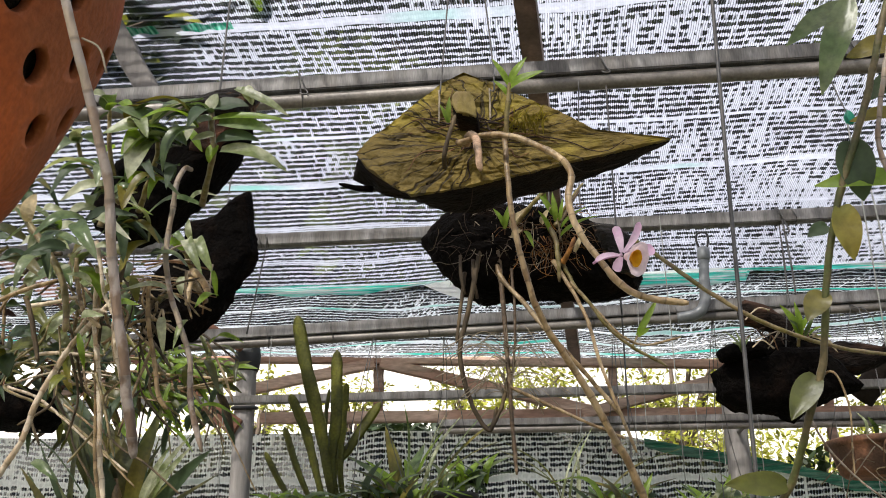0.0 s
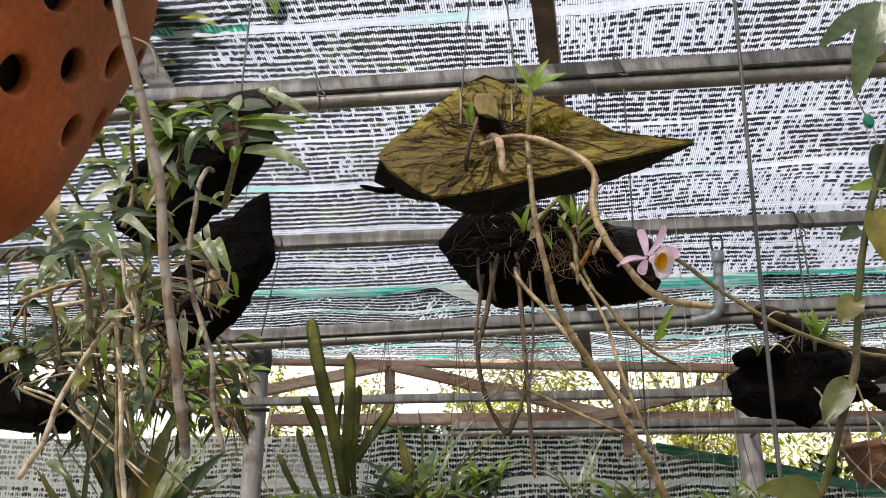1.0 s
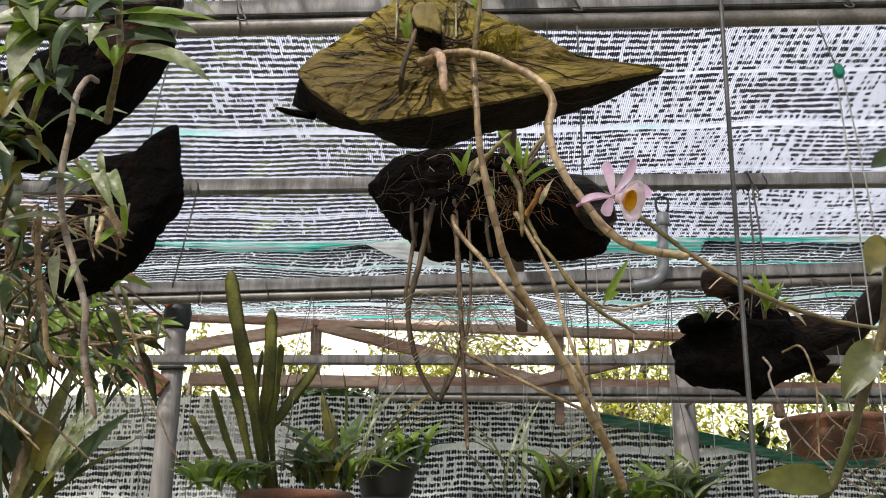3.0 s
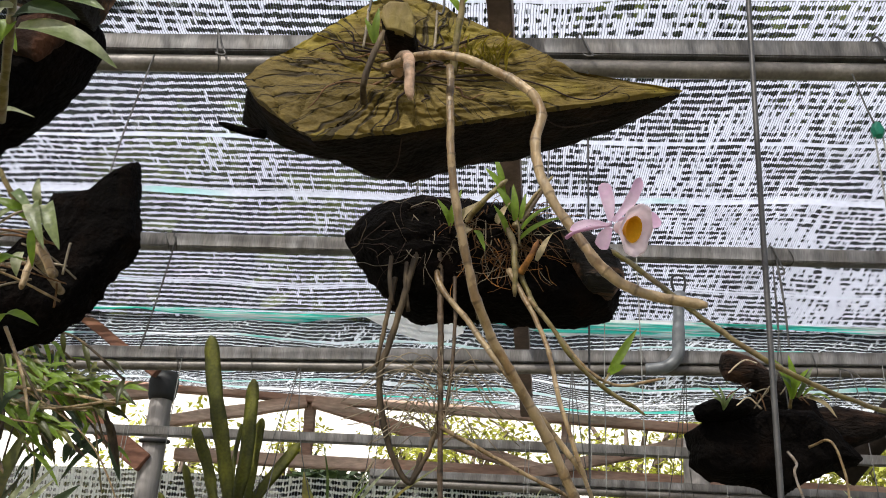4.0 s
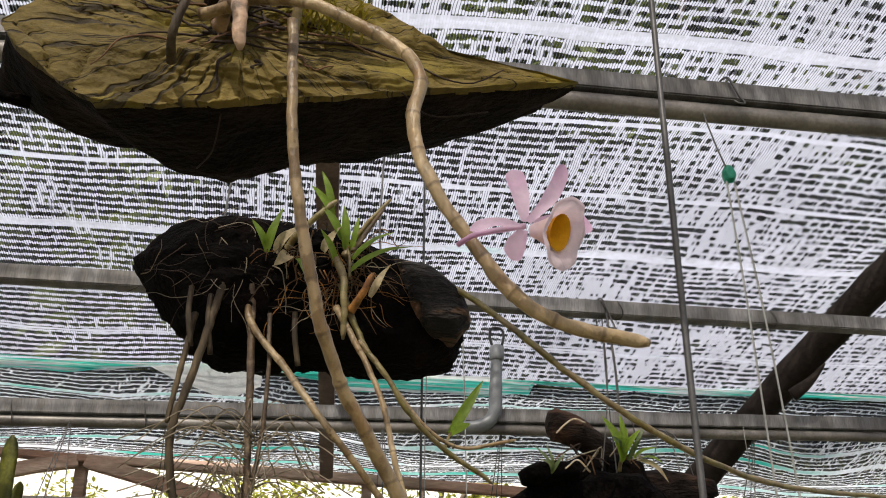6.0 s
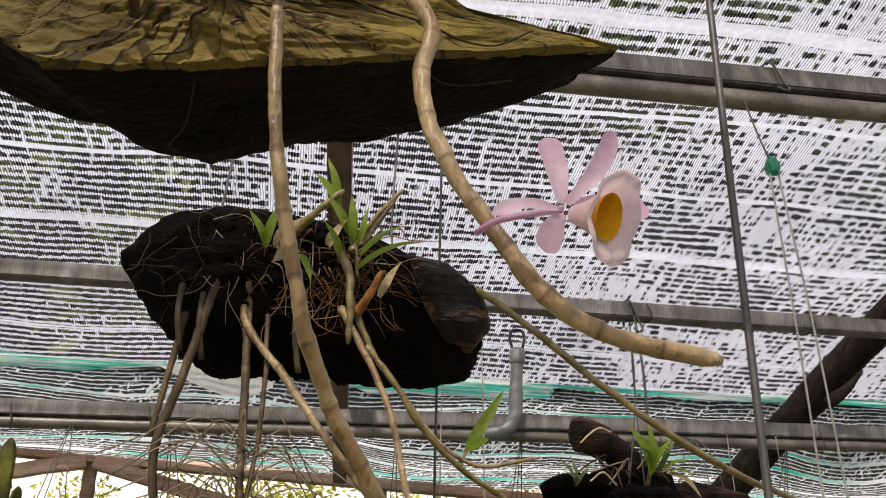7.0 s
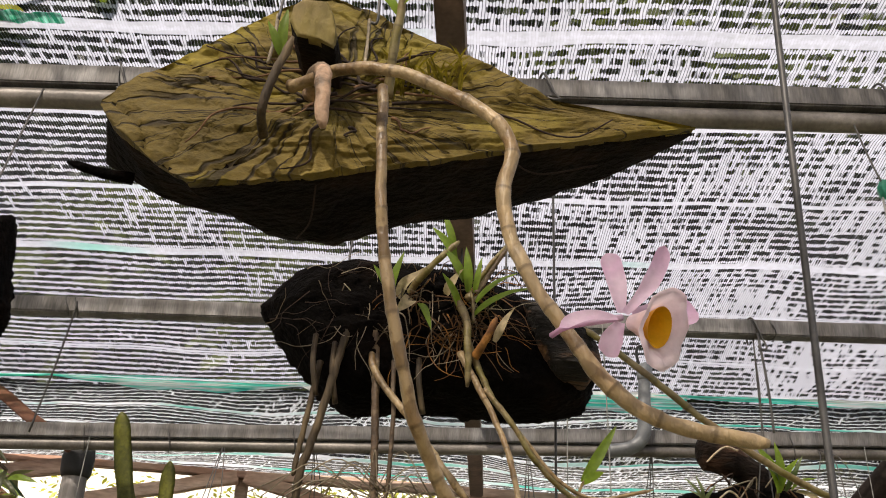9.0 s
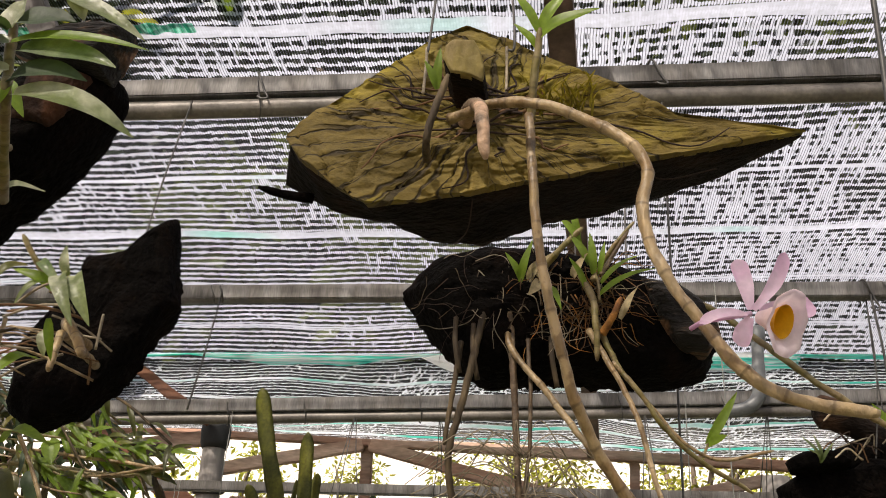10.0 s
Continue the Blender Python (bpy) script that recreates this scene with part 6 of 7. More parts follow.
cane("hanging_cane", [(-0.430, 0.91, 1.76), (-0.424, 0.92, 1.731), (-0.421, 0.92, 1.706), (-0.416, 0.92, 1.681), (-0.406, 0.92, 1.648)], 0.0026, PALECANE, orchid5, "", 40, 0.022, 0.9, 66)
cane("hanging_cane", [(-0.440, 0.90, 1.79), (-0.433, 0.90, 1.766), (-0.427, 0.90, 1.739), (-0.414, 0.90, 1.713)], 0.0022, PALECANE, orchid5, "", 40, 0.018, 0.9, 67)
cane("hanging_cane", [(-0.455, 0.95, 1.76), (-0.452, 0.95, 1.70), (-0.450, 0.96, 1.64), (-0.448, 0.97, 1.58), (-0.44, 0.98, 1.53)], 0.0020, CANE, orchid5, "", 50, 0.022, 1.0, 64)
for i in range(34):
    x = random.uniform(-0.52, -0.36)
    q = Vector((x, random.uniform(0.92, 1.05), random.uniform(1.66, 1.80)))
    d = Vector((random.uniform(-0.05, 0.05), random.uniform(-0.03, 0.03), random.uniform(-0.09, -0.02)))
    cane("hanging_cane", [q, q + d * 0.5 + Vector((random.uniform(-0.02, 0.02), 0, 0)), q + d], random.uniform(0.0010, 0.0018), (CANE, CANE_GREEN, DEADCANE, CANE, DEADCANE)[i % 5], orchid5, "", 24, 0.018, 0.8, i, 7)

for i in range(30):
    b = Vector((random.uniform(-0.52, -0.33), random.uniform(0.90, 1.05), random.uniform(1.64, 1.80)))
    t = b + Vector((random.uniform(-0.03, 0.045), random.uniform(-0.03, 0.02), random.uniform(-0.045, 0.004)))
    leaf("leaf", b, t, random.uniform(0.006, 0.011), (LEAF_NEW, LEAF_PALE, STRAP, VANDA, LEAF_DARK)[i % 5], orchid5, arch=0.2, face=(0.1, -0.8, 0.8), n=7)
for k, (x, z) in enumerate(((-0.455, 1.735), (-0.43, 1.72), (-0.40, 1.745), (-0.475, 1.75), (-0.445, 1.70))):
    for i in range(3):
        q = Vector((x + random.uniform(-0.03, 0.03), 0.95 + random.uniform(-0.03, 0.05), z + random.uniform(-0.02, 0.02)))
        e = q + Vector((random.uniform(-0.07, 0.08), random.uniform(-0.03, 0.03), random.uniform(-0.02, 0.05)))
        cane("side_stem", [q, q.lerp(e, 0.5) + Vector((0, 0, 0.012)), e], random.uniform(0.0012, 0.0020), (PALECANE, DEADCANE, CANE)[(i + k) % 3], orchid5, "", 22, 0.014, 0.8, i + k, 7)

# shaded leaves and old stems deeper in the clump
random.seed(57)
for i in range(64):
    b = Vector((random.uniform(-0.60, -0.44), random.uniform(0.97, 1.08), random.uniform(1.71, 1.86)))
    t = b + Vector((random.uniform(-0.05, 0.055), random.uniform(-0.03, 0.0), random.uniform(-0.045, 0.015)))
    leaf("leaf", b, t, random.uniform(0.012, 0.020), (LEAF_DARK, VANDA, LEAF_DARK, LEAF, STRAP, LEAF_PALE)[i % 6], orchid5, arch=0.18, face=(0.1, -0.9, 0.4), n=7)
for i in range(16):
    q = Vector((random.uniform(-0.60, -0.46), random.uniform(0.98, 1.06), random.uniform(1.74, 1.84)))
    e = q + Vector((random.uniform(-0.06, 0.09), random.uniform(-0.02, 0.02), random.uniform(-0.10, 0.02)))
    cane("side_stem", [q, q.lerp(e, 0.5) + Vector((0, 0, 0.014)), e], random.uniform(0.0016, 0.0026), (DEADCANE, CANE_GREEN, CANE)[i % 3], orchid5, "", 24, 0.018, 0.8, 200 + i, 7)

# trailing basket orchid below
W6 = [(-1.374, 1.989), (-1.255, 1.976), (-1.212, 1.953), (-1.182, 1.905), (-1.146, 1.9), (-1.091, 1.885), (-1.055, 1.832), (-1.084, 1.803), (-1.166, 1.807), (-1.256, 1.817), (-1.348, 1.828)]
mount6 = thing("wood_mount", (-1.123, 2.113, 1.803), "black driftwood lump under trailing stems", "driftwood", "hanging orchid mounts")
part("log", log(W6, (-1.197, 1.851), 2.08, 0.09, 0.006, 43.0, 110, 40), BARK, mount6)
part("suspension_wire", tube(bmesh.new(), spline([(-1.197, 2.08, 1.901), (-1.197, 2.03, 2.001), (-1.197, 1.968, 2.170)], 10), 0.0014, 5), WIRE, mount6)
orchid6 = thing("orchid_plant", (-1.01, 2.042, 1.944), "trailing orchid with many thin leafy stems", "orchid", "orchids")
random.seed(61)
for i in range(34):
    q = Vector((random.uniform(-1.208, -0.841), random.uniform(1.944, 2.254), random.uniform(1.901, 2.028)))
    d = Vector((random.uniform(-0.071, 0.24), random.uniform(-0.141, 0.169), random.uniform(-0.141, 0.021)))
    pts = [q, q + d * 0.5 + Vector((0, 0, 0.03)), q + d]
    line = spline(pts, 16)
    part("stem", tube(bmesh.new(), line, 0.0024, 5), (CANE_GREEN, CANE, ROOT, DEADCANE)[i % 4], orchid6)
    bm = bmesh.new()
    for k in range(3 + i % 3, 16, 2 + i % 2):
        b = line[k]
        t = b + Vector((random.uniform(-0.014, 0.071), random.uniform(-0.042, 0.028), random.uniform(-0.063, 0)))
        leaf_into(bm, b, t, 0.010, 0.15, n=5, face=(0, -0.7, 1))
    part("foliage", bm, (VANDA, LEAF_DARK, STRAP, LEAF_NEW, LEAF_DARK)[i % 5], orchid6)

for i, (pts, r) in enumerate((([(-1.166, 1.944, 1.873), (-1.099, 1.901, 1.894), (-0.974, 1.901, 1.938), (-0.9, 1.901, 1.925), (-0.781, 1.901, 1.911)], 0.0028), ([(-1.095, 1.972, 1.887), (-0.964, 1.69, 1.814), (-0.868, 1.69, 1.772), (-0.795, 1.69, 1.721), (-0.726, 1.69, 1.662)], 0.0028), ([(-0.898, 2, 1.915), (-0.782, 1.972, 1.897), (-0.709, 1.972, 1.89), (-0.637, 1.972, 1.88)], 0.0032), ([(-0.869, 2, 1.873), (-0.748, 1.972, 1.867), (-0.685, 1.972, 1.877), (-0.63, 1.972, 1.89)], 0.0028), ([(-1.123, 1.972, 1.901), (-1.027, 1.831, 1.894), (-0.979, 1.831, 1.887), (-0.882, 1.831, 1.841), (-0.788, 1.831, 1.807)], 0.0024))):
    cane("trailing_cane", pts, r, (CANE_GREEN, CANE_GREEN, CANE, CANE, CANE_GREEN)[i], orchid6, "", 50, 0.024, 0.85, 90 + i, 8)

for i, (pts, r, m) in enumerate((([(-1.098, 1.915, 1.866), (-1.03, 1.915, 1.887), (-0.961, 1.915, 1.896), (-0.867, 1.915, 1.883)], 0.002, PALECANE),
    ([(-1.15, 1.972, 1.935), (-1.067, 1.972, 1.946), (-0.994, 1.972, 1.949), (-0.927, 1.972, 1.945)], 0.0018, CANE),
    ([(-1.06, 1.944, 1.91), (-0.96, 1.944, 1.92), (-0.836, 1.944, 1.914)], 0.002, CANE_GREEN),
    ([(-0.994, 2, 1.886), (-0.892, 2, 1.887), (-0.759, 2, 1.876), (-0.628, 2, 1.89)], 0.0022, CANE_GREEN),
    ([(-0.943, 1.915, 1.884), (-0.852, 1.915, 1.855), (-0.793, 1.915, 1.835), (-0.741, 1.915, 1.828)], 0.002, CANE),
    ([(-0.96, 1.69, 1.817), (-0.905, 1.69, 1.798), (-0.85, 1.69, 1.76), (-0.793, 1.69, 1.714), (-0.721, 1.69, 1.663)], 0.0028, PALECANE),
    ([(-0.851, 1.803, 1.78), (-0.792, 1.803, 1.726), (-0.737, 1.803, 1.693), (-0.668, 1.803, 1.638)], 0.0024, DEADCANE),
    ([(-0.868, 2.028, 1.894), (-0.795, 2.028, 1.886), (-0.71, 2.028, 1.877)], 0.0028, PALECANE),
    ([(-0.795, 2.056, 1.917), (-0.757, 2.056, 1.897), (-0.711, 2.056, 1.872)], 0.0034, CANE),
    ([(-0.971, 1.887, 1.843), (-0.934, 1.887, 1.78), (-0.915, 1.887, 1.732), (-0.865, 1.887, 1.659)], 0.0026, DEADCANE),
    ([(-0.923, 1.831, 1.812), (-0.851, 1.831, 1.759), (-0.819, 1.831, 1.707), (-0.765, 1.831, 1.654)], 0.0022, CANE),
    ([(-1.019, 1.901, 1.769), (-0.975, 1.901, 1.74), (-0.937, 1.901, 1.702), (-0.896, 1.901, 1.65)], 0.0017, LEAF_DARK))):
    cane("trailing_cane", pts, r, m, orchid6, "", 44, 0.026, 0.8, 140 + i, 8)
for v in [(-0.898, 1.915, 1.867, -0.892, 1.915, 1.812, 0.0244, VANDA), (-0.86, 1.915, 1.859, -0.852, 1.915, 1.814, 0.0257, VANDA), (-0.83, 1.915, 1.862, -0.819, 1.915, 1.812, 0.0282, LEAF_DARK), (-0.806, 1.915, 1.911, -0.792, 1.901, 1.869, 0.0293, LEAF_NEW), (-0.769, 1.972, 1.897, -0.724, 1.944, 1.91, 0.0223, LEAF_NEW), (-0.71, 2, 1.928, -0.669, 1.972, 1.891, 0.0213, LEAF_NEW), (-0.823, 1.887, 1.788, -0.809, 1.873, 1.753, 0.0214, LEAF_NEW), (-0.696, 2, 1.901, -0.655, 1.972, 1.852, 0.0213, VANDA), (-1.101, 1.972, 1.979, -1.034, 1.944, 1.952, 0.0196, LEAF_NEW), (-0.97, 1.831, 1.705, -0.899, 1.803, 1.662, 0.0195, LEAF), (-0.953, 1.944, 1.961, -0.902, 1.915, 1.941, 0.0233, STRAP)]:
    leaf("leaf", v[:3], v[3:6], v[6], v[7], orchid6, arch=0.12, face=(0.1, -0.9, 0.5), n=12)

for i in range(70):
    b = Vector((random.uniform(-1.18, -0.7), random.uniform(2, 2.282), random.uniform(1.845, 1.986)))
    t = b + Vector((random.uniform(-0.071, 0.085), random.uniform(-0.028, 0.028), random.uniform(-0.106, -0.028)))
    leaf("leaf", b, t, random.uniform(0.010, 0.019), (LEAF_DARK, VANDA, DEADCANE, LEAF_DARK, STRAP)[i % 5], orchid6, arch=0.15, face=(0.1, -0.9, 0.4), n=7)

# green sprays that droop under the slab
random.seed(66)
for i, pts in enumerate((
    [(-0.902, 2, 1.935), (-0.822, 2, 1.943), (-0.731, 2, 1.933), (-0.643, 2, 1.912)],
    [(-0.877, 1.98, 1.962), (-0.815, 1.98, 1.955), (-0.76, 1.98, 1.919), (-0.685, 1.98, 1.921)],
    [(-0.876, 2.05, 1.971), (-0.831, 2.05, 1.936), (-0.769, 2.05, 1.917), (-0.667, 2.05, 1.919)],
    [(-0.811, 1.95, 1.868), (-0.769, 1.95, 1.851), (-0.723, 1.95, 1.832)],
    [(-0.88, 1.98, 1.919), (-0.853, 1.98, 1.889), (-0.817, 1.98, 1.867), (-0.78, 1.98, 1.838)],
    [(-0.803, 2.04, 1.926), (-0.764, 2.04, 1.911), (-0.723, 2.04, 1.888), (-0.67, 2.04, 1.888)],
    [(-0.889, 1.95, 1.919), (-0.863, 1.95, 1.89), (-0.848, 1.95, 1.86), (-0.834, 1.95, 1.831)])):
    line = spline(pts, 20)
    part("stem", tube(bmesh.new(), line, 0.0020, 6), (CANE_GREEN, VINE)[i % 2], orchid6)
    for k in range(2, 20):
        b, d = line[k], (line[min(k + 1, 19)] - line[k - 1]).normalized()
        side = (1 if k % 2 else -1) * random.uniform(0.35, 0.9)
        t = b + (d * 0.9 + Vector((0, -0.25, side * 0.5 - 0.15))) * random.uniform(0.038, 0.062)
        leaf("leaf", b, t, random.uniform(0.008, 0.013), (LEAF_NEW, STRAP, LEAF_NEW, VANDA, LEAF_NEW)[(i + k) % 5], orchid6, arch=0.14, face=(0.1, -0.9, 0.5), n=7)
cane("trailing_cane", [(-0.905, 1.98, 1.887), (-0.848, 1.98, 1.881), (-0.799, 1.98, 1.875), (-0.742, 1.98, 1.868), (-0.681, 1.98, 1.873), (-0.619, 1.98, 1.886)], 0.0032, CANE_GREEN, orchid6, "", 50, 0.03, 0.8, 170, 8)

for i in range(60):
    b = Vector((random.uniform(-1.45, -0.98), random.uniform(2.05, 2.25), random.uniform(1.90, 2.08)))
    t = b + Vector((random.uniform(-0.05, 0.09), random.uniform(-0.03, 0.02), random.uniform(-0.07, 0.02)))
    leaf("leaf", b, t, random.uniform(0.014, 0.028), (LEAF_DARK, BROWNBARK, VANDA, LEAF_DARK)[i % 4], orchid6, arch=0.15, face=(0.1, -0.9, 0.4), n=6)

# large strap-leaved plant, lower down
orchid7 = thing("hanging_vanda", (-0.869, 2, 1.605), "strap-leaved orchid with a fan of arching leaves", "orchid", "orchids")
random.seed(71)
for v in [(-0.892, 2.02, 1.639, -1.041, 2.02, 1.883, 0.055, VANDA), (-0.876, 2.05, 1.65, -0.991, 2.03, 1.864, 0.045, LEAF_DARK), (-0.854, 2.04, 1.661, -0.939, 2.03, 1.828, 0.045, VANDA), (-0.883, 2, 1.638, -0.972, 1.972, 1.793, 0.0465, VANDA), (-0.831, 2, 1.636, -0.889, 2, 1.8, 0.0402, VANDA), (-0.831, 1.972, 1.635, -0.769, 1.944, 1.832, 0.034, STRAP), (-0.785, 2, 1.625, -0.652, 1.915, 1.733, 0.0379, LEAF_DARK), (-0.797, 1.944, 1.632, -0.724, 1.887, 1.74, 0.0179, LEAF_PALE), (-0.786, 1.944, 1.63, -0.68, 1.887, 1.738, 0.0192, LEAF_PALE), (-0.793, 1.944, 1.642, -0.696, 1.915, 1.763, 0.0155, LEAF_PALE), (-0.786, 1.944, 1.636, -0.706, 1.859, 1.698, 0.014, LEAF_PALE), (-0.867, 2, 1.638, -0.933, 1.972, 1.757, 0.0292, LEAF_DARK), (-0.909, 2.028, 1.652, -0.992, 2.028, 1.759, 0.034, LEAF_DARK), (-0.844, 2.028, 1.65, -0.834, 2.028, 1.79, 0.0408, LEAF_DARK)]:
    leaf("leaf", v[:3], v[3:6], v[6], v[7], orchid7, arch=0.08, face=(0.2, -0.9, 0.4), n=16, shape=0.6)
for i in range(16):
    b = Vector((-0.883 + random.uniform(-0.07, 0.07), 2 + random.uniform(-0.05, 0.05), 1.57 + random.uniform(-0.03, 0.03)))
    a = -0.85 + 1.7 * i / 15 + random.uniform(-0.14, 0.14)
    ln = random.uniform(0.20, 0.36) * (1.0 if abs(a) < 0.5 else 0.85)
    t = b + Vector((math.sin(a) * ln, random.uniform(-0.10, 0.10), math.cos(a) * ln))
    leaf("leaf", b, t, random.uniform(0.008, 0.022), (VANDA, LEAF_DARK, VANDA, STRAP, LEAF_DARK)[i % 5], orchid7, arch=random.uniform(0.03, 0.16), face=(math.sin(a) * 0.8, -0.6, 0.8), n=14, shape=0.6)
part("stem", tube(bmesh.new(), spline([(-0.869, 2, 1.52), (-0.876, 2, 1.605), (-0.869, 2, 1.69)], 8), 0.012, 10), CANE, orchid7)
part("hanger", tube(bmesh.new(), spline([(-0.869, 2, 1.662), (-0.879, 1.99, 1.95), (-0.879, 1.977, 2.177)], 10), 0.0014, 5), WIRE, orchid7)
for i in range(12):
    q = Vector((-0.926 + random.uniform(-0.17, 0.17), 2.028 + random.uniform(-0.06, 0.10), 1.93 + random.uniform(-0.03, 0.04)))
    e = q + Vector((random.uniform(-0.169, 0.282), random.uniform(-0.071, 0.071), random.uniform(-0.282, -0.071)))
    cane("trailing_cane", [q, q.lerp(e, 0.5) + Vector((random.uniform(-0.03, 0.03), 0, 0.03)), e], random.uniform(0.0014, 0.0024), (CANE, CANE_GREEN, ROOT, CANE_GREEN, DEADCANE)[i % 5], orchid6, "", 36, 0.024, 0.9, i, 8)

# ---- pierced clay pot close by ----
PX, PY, FOOT, RIM = -0.3895, 0.411, 1.636, 1.79
clay = thing("clay_pot", (PX, PY, FOOT), "orange terracotta orchid pot pierced with round holes", "pot", "pots")


def pot_r(z):
    """Outer radius of the pot at height z, flaring, upright near the rim and rounded off at the foot."""
    flare = 0.173 - 0.41 * (1.766 - z)
    return flare - 0.0045 * math.log1p(math.exp((flare - 0.1695) / 0.0045)) - 0.018 * math.exp(-(z - FOOT) / 0.007)


bm = bmesh.new()
SEG, LV = 112, 40
levels = [FOOT + (RIM - FOOT) * (k / LV) ** 1.3 for k in range(LV + 1)]
profile = [(pot_r(z), z) for z in levels] + [(pot_r(RIM) - 0.002, RIM + 0.0025), (pot_r(RIM) - 0.006, RIM + 0.002)] + [(pot_r(z) - 0.0075, max(z, FOOT + 0.007)) for z in levels[::-1]]
rings = [[bm.verts.new((PX + r * math.cos(a), PY + r * math.sin(a), z)) for a in (2 * math.pi * k / SEG for k in range(SEG))] for r, z in profile]
for a, b in zip(rings, rings[1:]):
    for k in range(SEG):
        bm.faces.new((a[k], a[(k + 1) % SEG], b[(k + 1) % SEG], b[k]))
bm.faces.new(rings[0][::-1]), bm.faces.new(rings[-1])
bmesh.ops.recalc_face_normals(bm, faces=bm.faces)
pot_body = part("body", bm, CLAY, clay)
bm = bmesh.new()
for k in range(-12, 13):
    for j in (-1, 0, 1):
        a, z = radians(1.0 + 12.3 * k), 1.7005 + 0.0205 * (k % 2) + 0.041 * j
        if FOOT + 0.03 < z < RIM - 0.03:
            out = Vector((math.cos(a), math.sin(a), -0.35)).normalized()
            c = Vector((PX, PY, z)) + Vector((math.cos(a), math.sin(a), 0)) * (pot_r(z) - 0.004)
            tube(bm, [c - out * 0.016, c - out * 0.0045, c + out * 0.0025, c + out * 0.012], [0.0088, 0.0088, 0.0094, 0.0115], 24)
bmesh.ops.recalc_face_normals(bm, faces=bm.faces)
drill = part("drill", bm, CLAY, clay)
cut = pot_body.modifiers.new("holes", "BOOLEAN")
cut.operation, cut.object, cut.solver = "DIFFERENCE", drill, "EXACT"
bpy.context.view_layer.update()
pierced = bpy.data.meshes.new_from_object(pot_body.evaluated_get(bpy.context.evaluated_depsgraph_get()))
pot_body.modifiers.clear()
pot_body.data = pierced
bpy.data.objects.remove(drill)
# fill added close behind the wall so the holes look deep in shade
lay = [FOOT + 0.008 + 0.15 * k / 8 for k in range(9)]
part("fibre_fill", tube(bmesh.new(), [Vector((PX, PY, z)) for z in lay], [pot_r(z) - 0.013 for z in lay], 72), FIBRE, clay, "potting fibre, near-black for the shade inside the pot")
for a in (0.4, 2.5, 4.6):
    part("hanger", tube(bmesh.new(), spline([(PX + 0.166 * math.cos(a), PY + 0.166 * math.sin(a), RIM - 0.003), (PX + 0.05 * math.cos(a), PY + 0.05 * math.sin(a), 2.1), (PX, PY, 2.70)], 12), 0.0015, 5), WIRE, clay)
potcane = thing("orchid_plant", (-0.16, 0.27, 1.66), "long bare orchid cane drooping over the clay pot", "orchid", "orchids")
cane("cane", [(-0.262, 0.325, 1.786), (-0.243, 0.300, 1.800), (-0.205, 0.266, 1.755), (-0.17, 0.265, 1.70), (-0.156, 0.272, 1.645), (-0.146, 0.280, 1.608), (-0.139, 0.285, 1.582), (-0.137, 0.287, 1.569), (-0.136, 0.289, 1.556), (-0.133, 0.291, 1.538), (-0.13, 0.293, 1.521), (-0.129, 0.295, 1.511), (-0.127, 0.297, 1.501), (-0.126, 0.299, 1.492)], 0.00155, CANE_GREY, potcane, "", 90, 0.019, 1.05, 71)
part("root", tube(bmesh.new(), spline([(-0.15, 0.279, 1.628), (-0.142, 0.276, 1.622), (-0.138, 0.275, 1.612)], 8), 0.0004, 4), PALEROOT, potcane)
part("root", tube(bmesh.new(), spline([(-0.20, 0.262, 1.745), (-0.215, 0.268, 1.735), (-0.225, 0.275, 1.742)], 8), 0.0015, 5), CANE, potcane)

# ---- leafy hanging stem ----
vine = thing("hanging_vine", (0.245, 0.611, 1.804), "leafy green orchid stem hanging before the net", "orchid", "orchids")
vine_stem = cane("stem", [(0.262, 0.586, 1.906), (0.232, 0.594, 1.827), (0.213, 0.609, 1.76), (0.194, 0.627, 1.703), (0.184, 0.643, 1.656), (0.178, 0.661, 1.598), (0.167, 0.677, 1.558), (0.159, 0.694, 1.528), (0.147, 0.704, 1.501), (0.137, 0.712, 1.438)], 0.0023, VINE, vine, "", 90, 0.02, 1.15, 81)
cane("stem", [(0.262, 0.603, 1.94), (0.24, 0.616, 1.825), (0.223, 0.619, 1.754), (0.22, 0.619, 1.723), (0.232, 0.619, 1.683)], 0.0017, CANE_GREY, vine, "", 40, 0.015, 1.0, 82)
part("hanger", tube(bmesh.new(), spline([(0.262, 0.586, 1.897), (0.271, 0.595, 2.3), (0.281, 0.604, 2.72)], 10), 0.0012, 5), WIRE, vine)
VL = [(0.214, 0.628, 1.842, 0.172, 0.628, 1.812), (0.216, 0.623, 1.842, 0.191, 0.628, 1.773), (0.245, 0.628, 1.81, 0.21, 0.628, 1.8), (0.245, 0.623, 1.784, 0.216, 0.628, 1.766), (0.24, 0.628, 1.758, 0.206, 0.628, 1.752), (0.202, 0.621, 1.735, 0.208, 0.628, 1.695), (0.233, 0.628, 1.711, 0.178, 0.628, 1.707), (0.194, 0.629, 1.693, 0.198, 0.633, 1.657), (0.186, 0.639, 1.683, 0.172, 0.637, 1.675), (0.232, 0.623, 1.689, 0.22, 0.628, 1.661), (0.181, 0.651, 1.641, 0.167, 0.643, 1.62), (0.174, 0.667, 1.59, 0.154, 0.661, 1.56), (0.154, 0.694, 1.523, 0.113, 0.687, 1.523), (0.144, 0.704, 1.496, 0.174, 0.697, 1.496)]
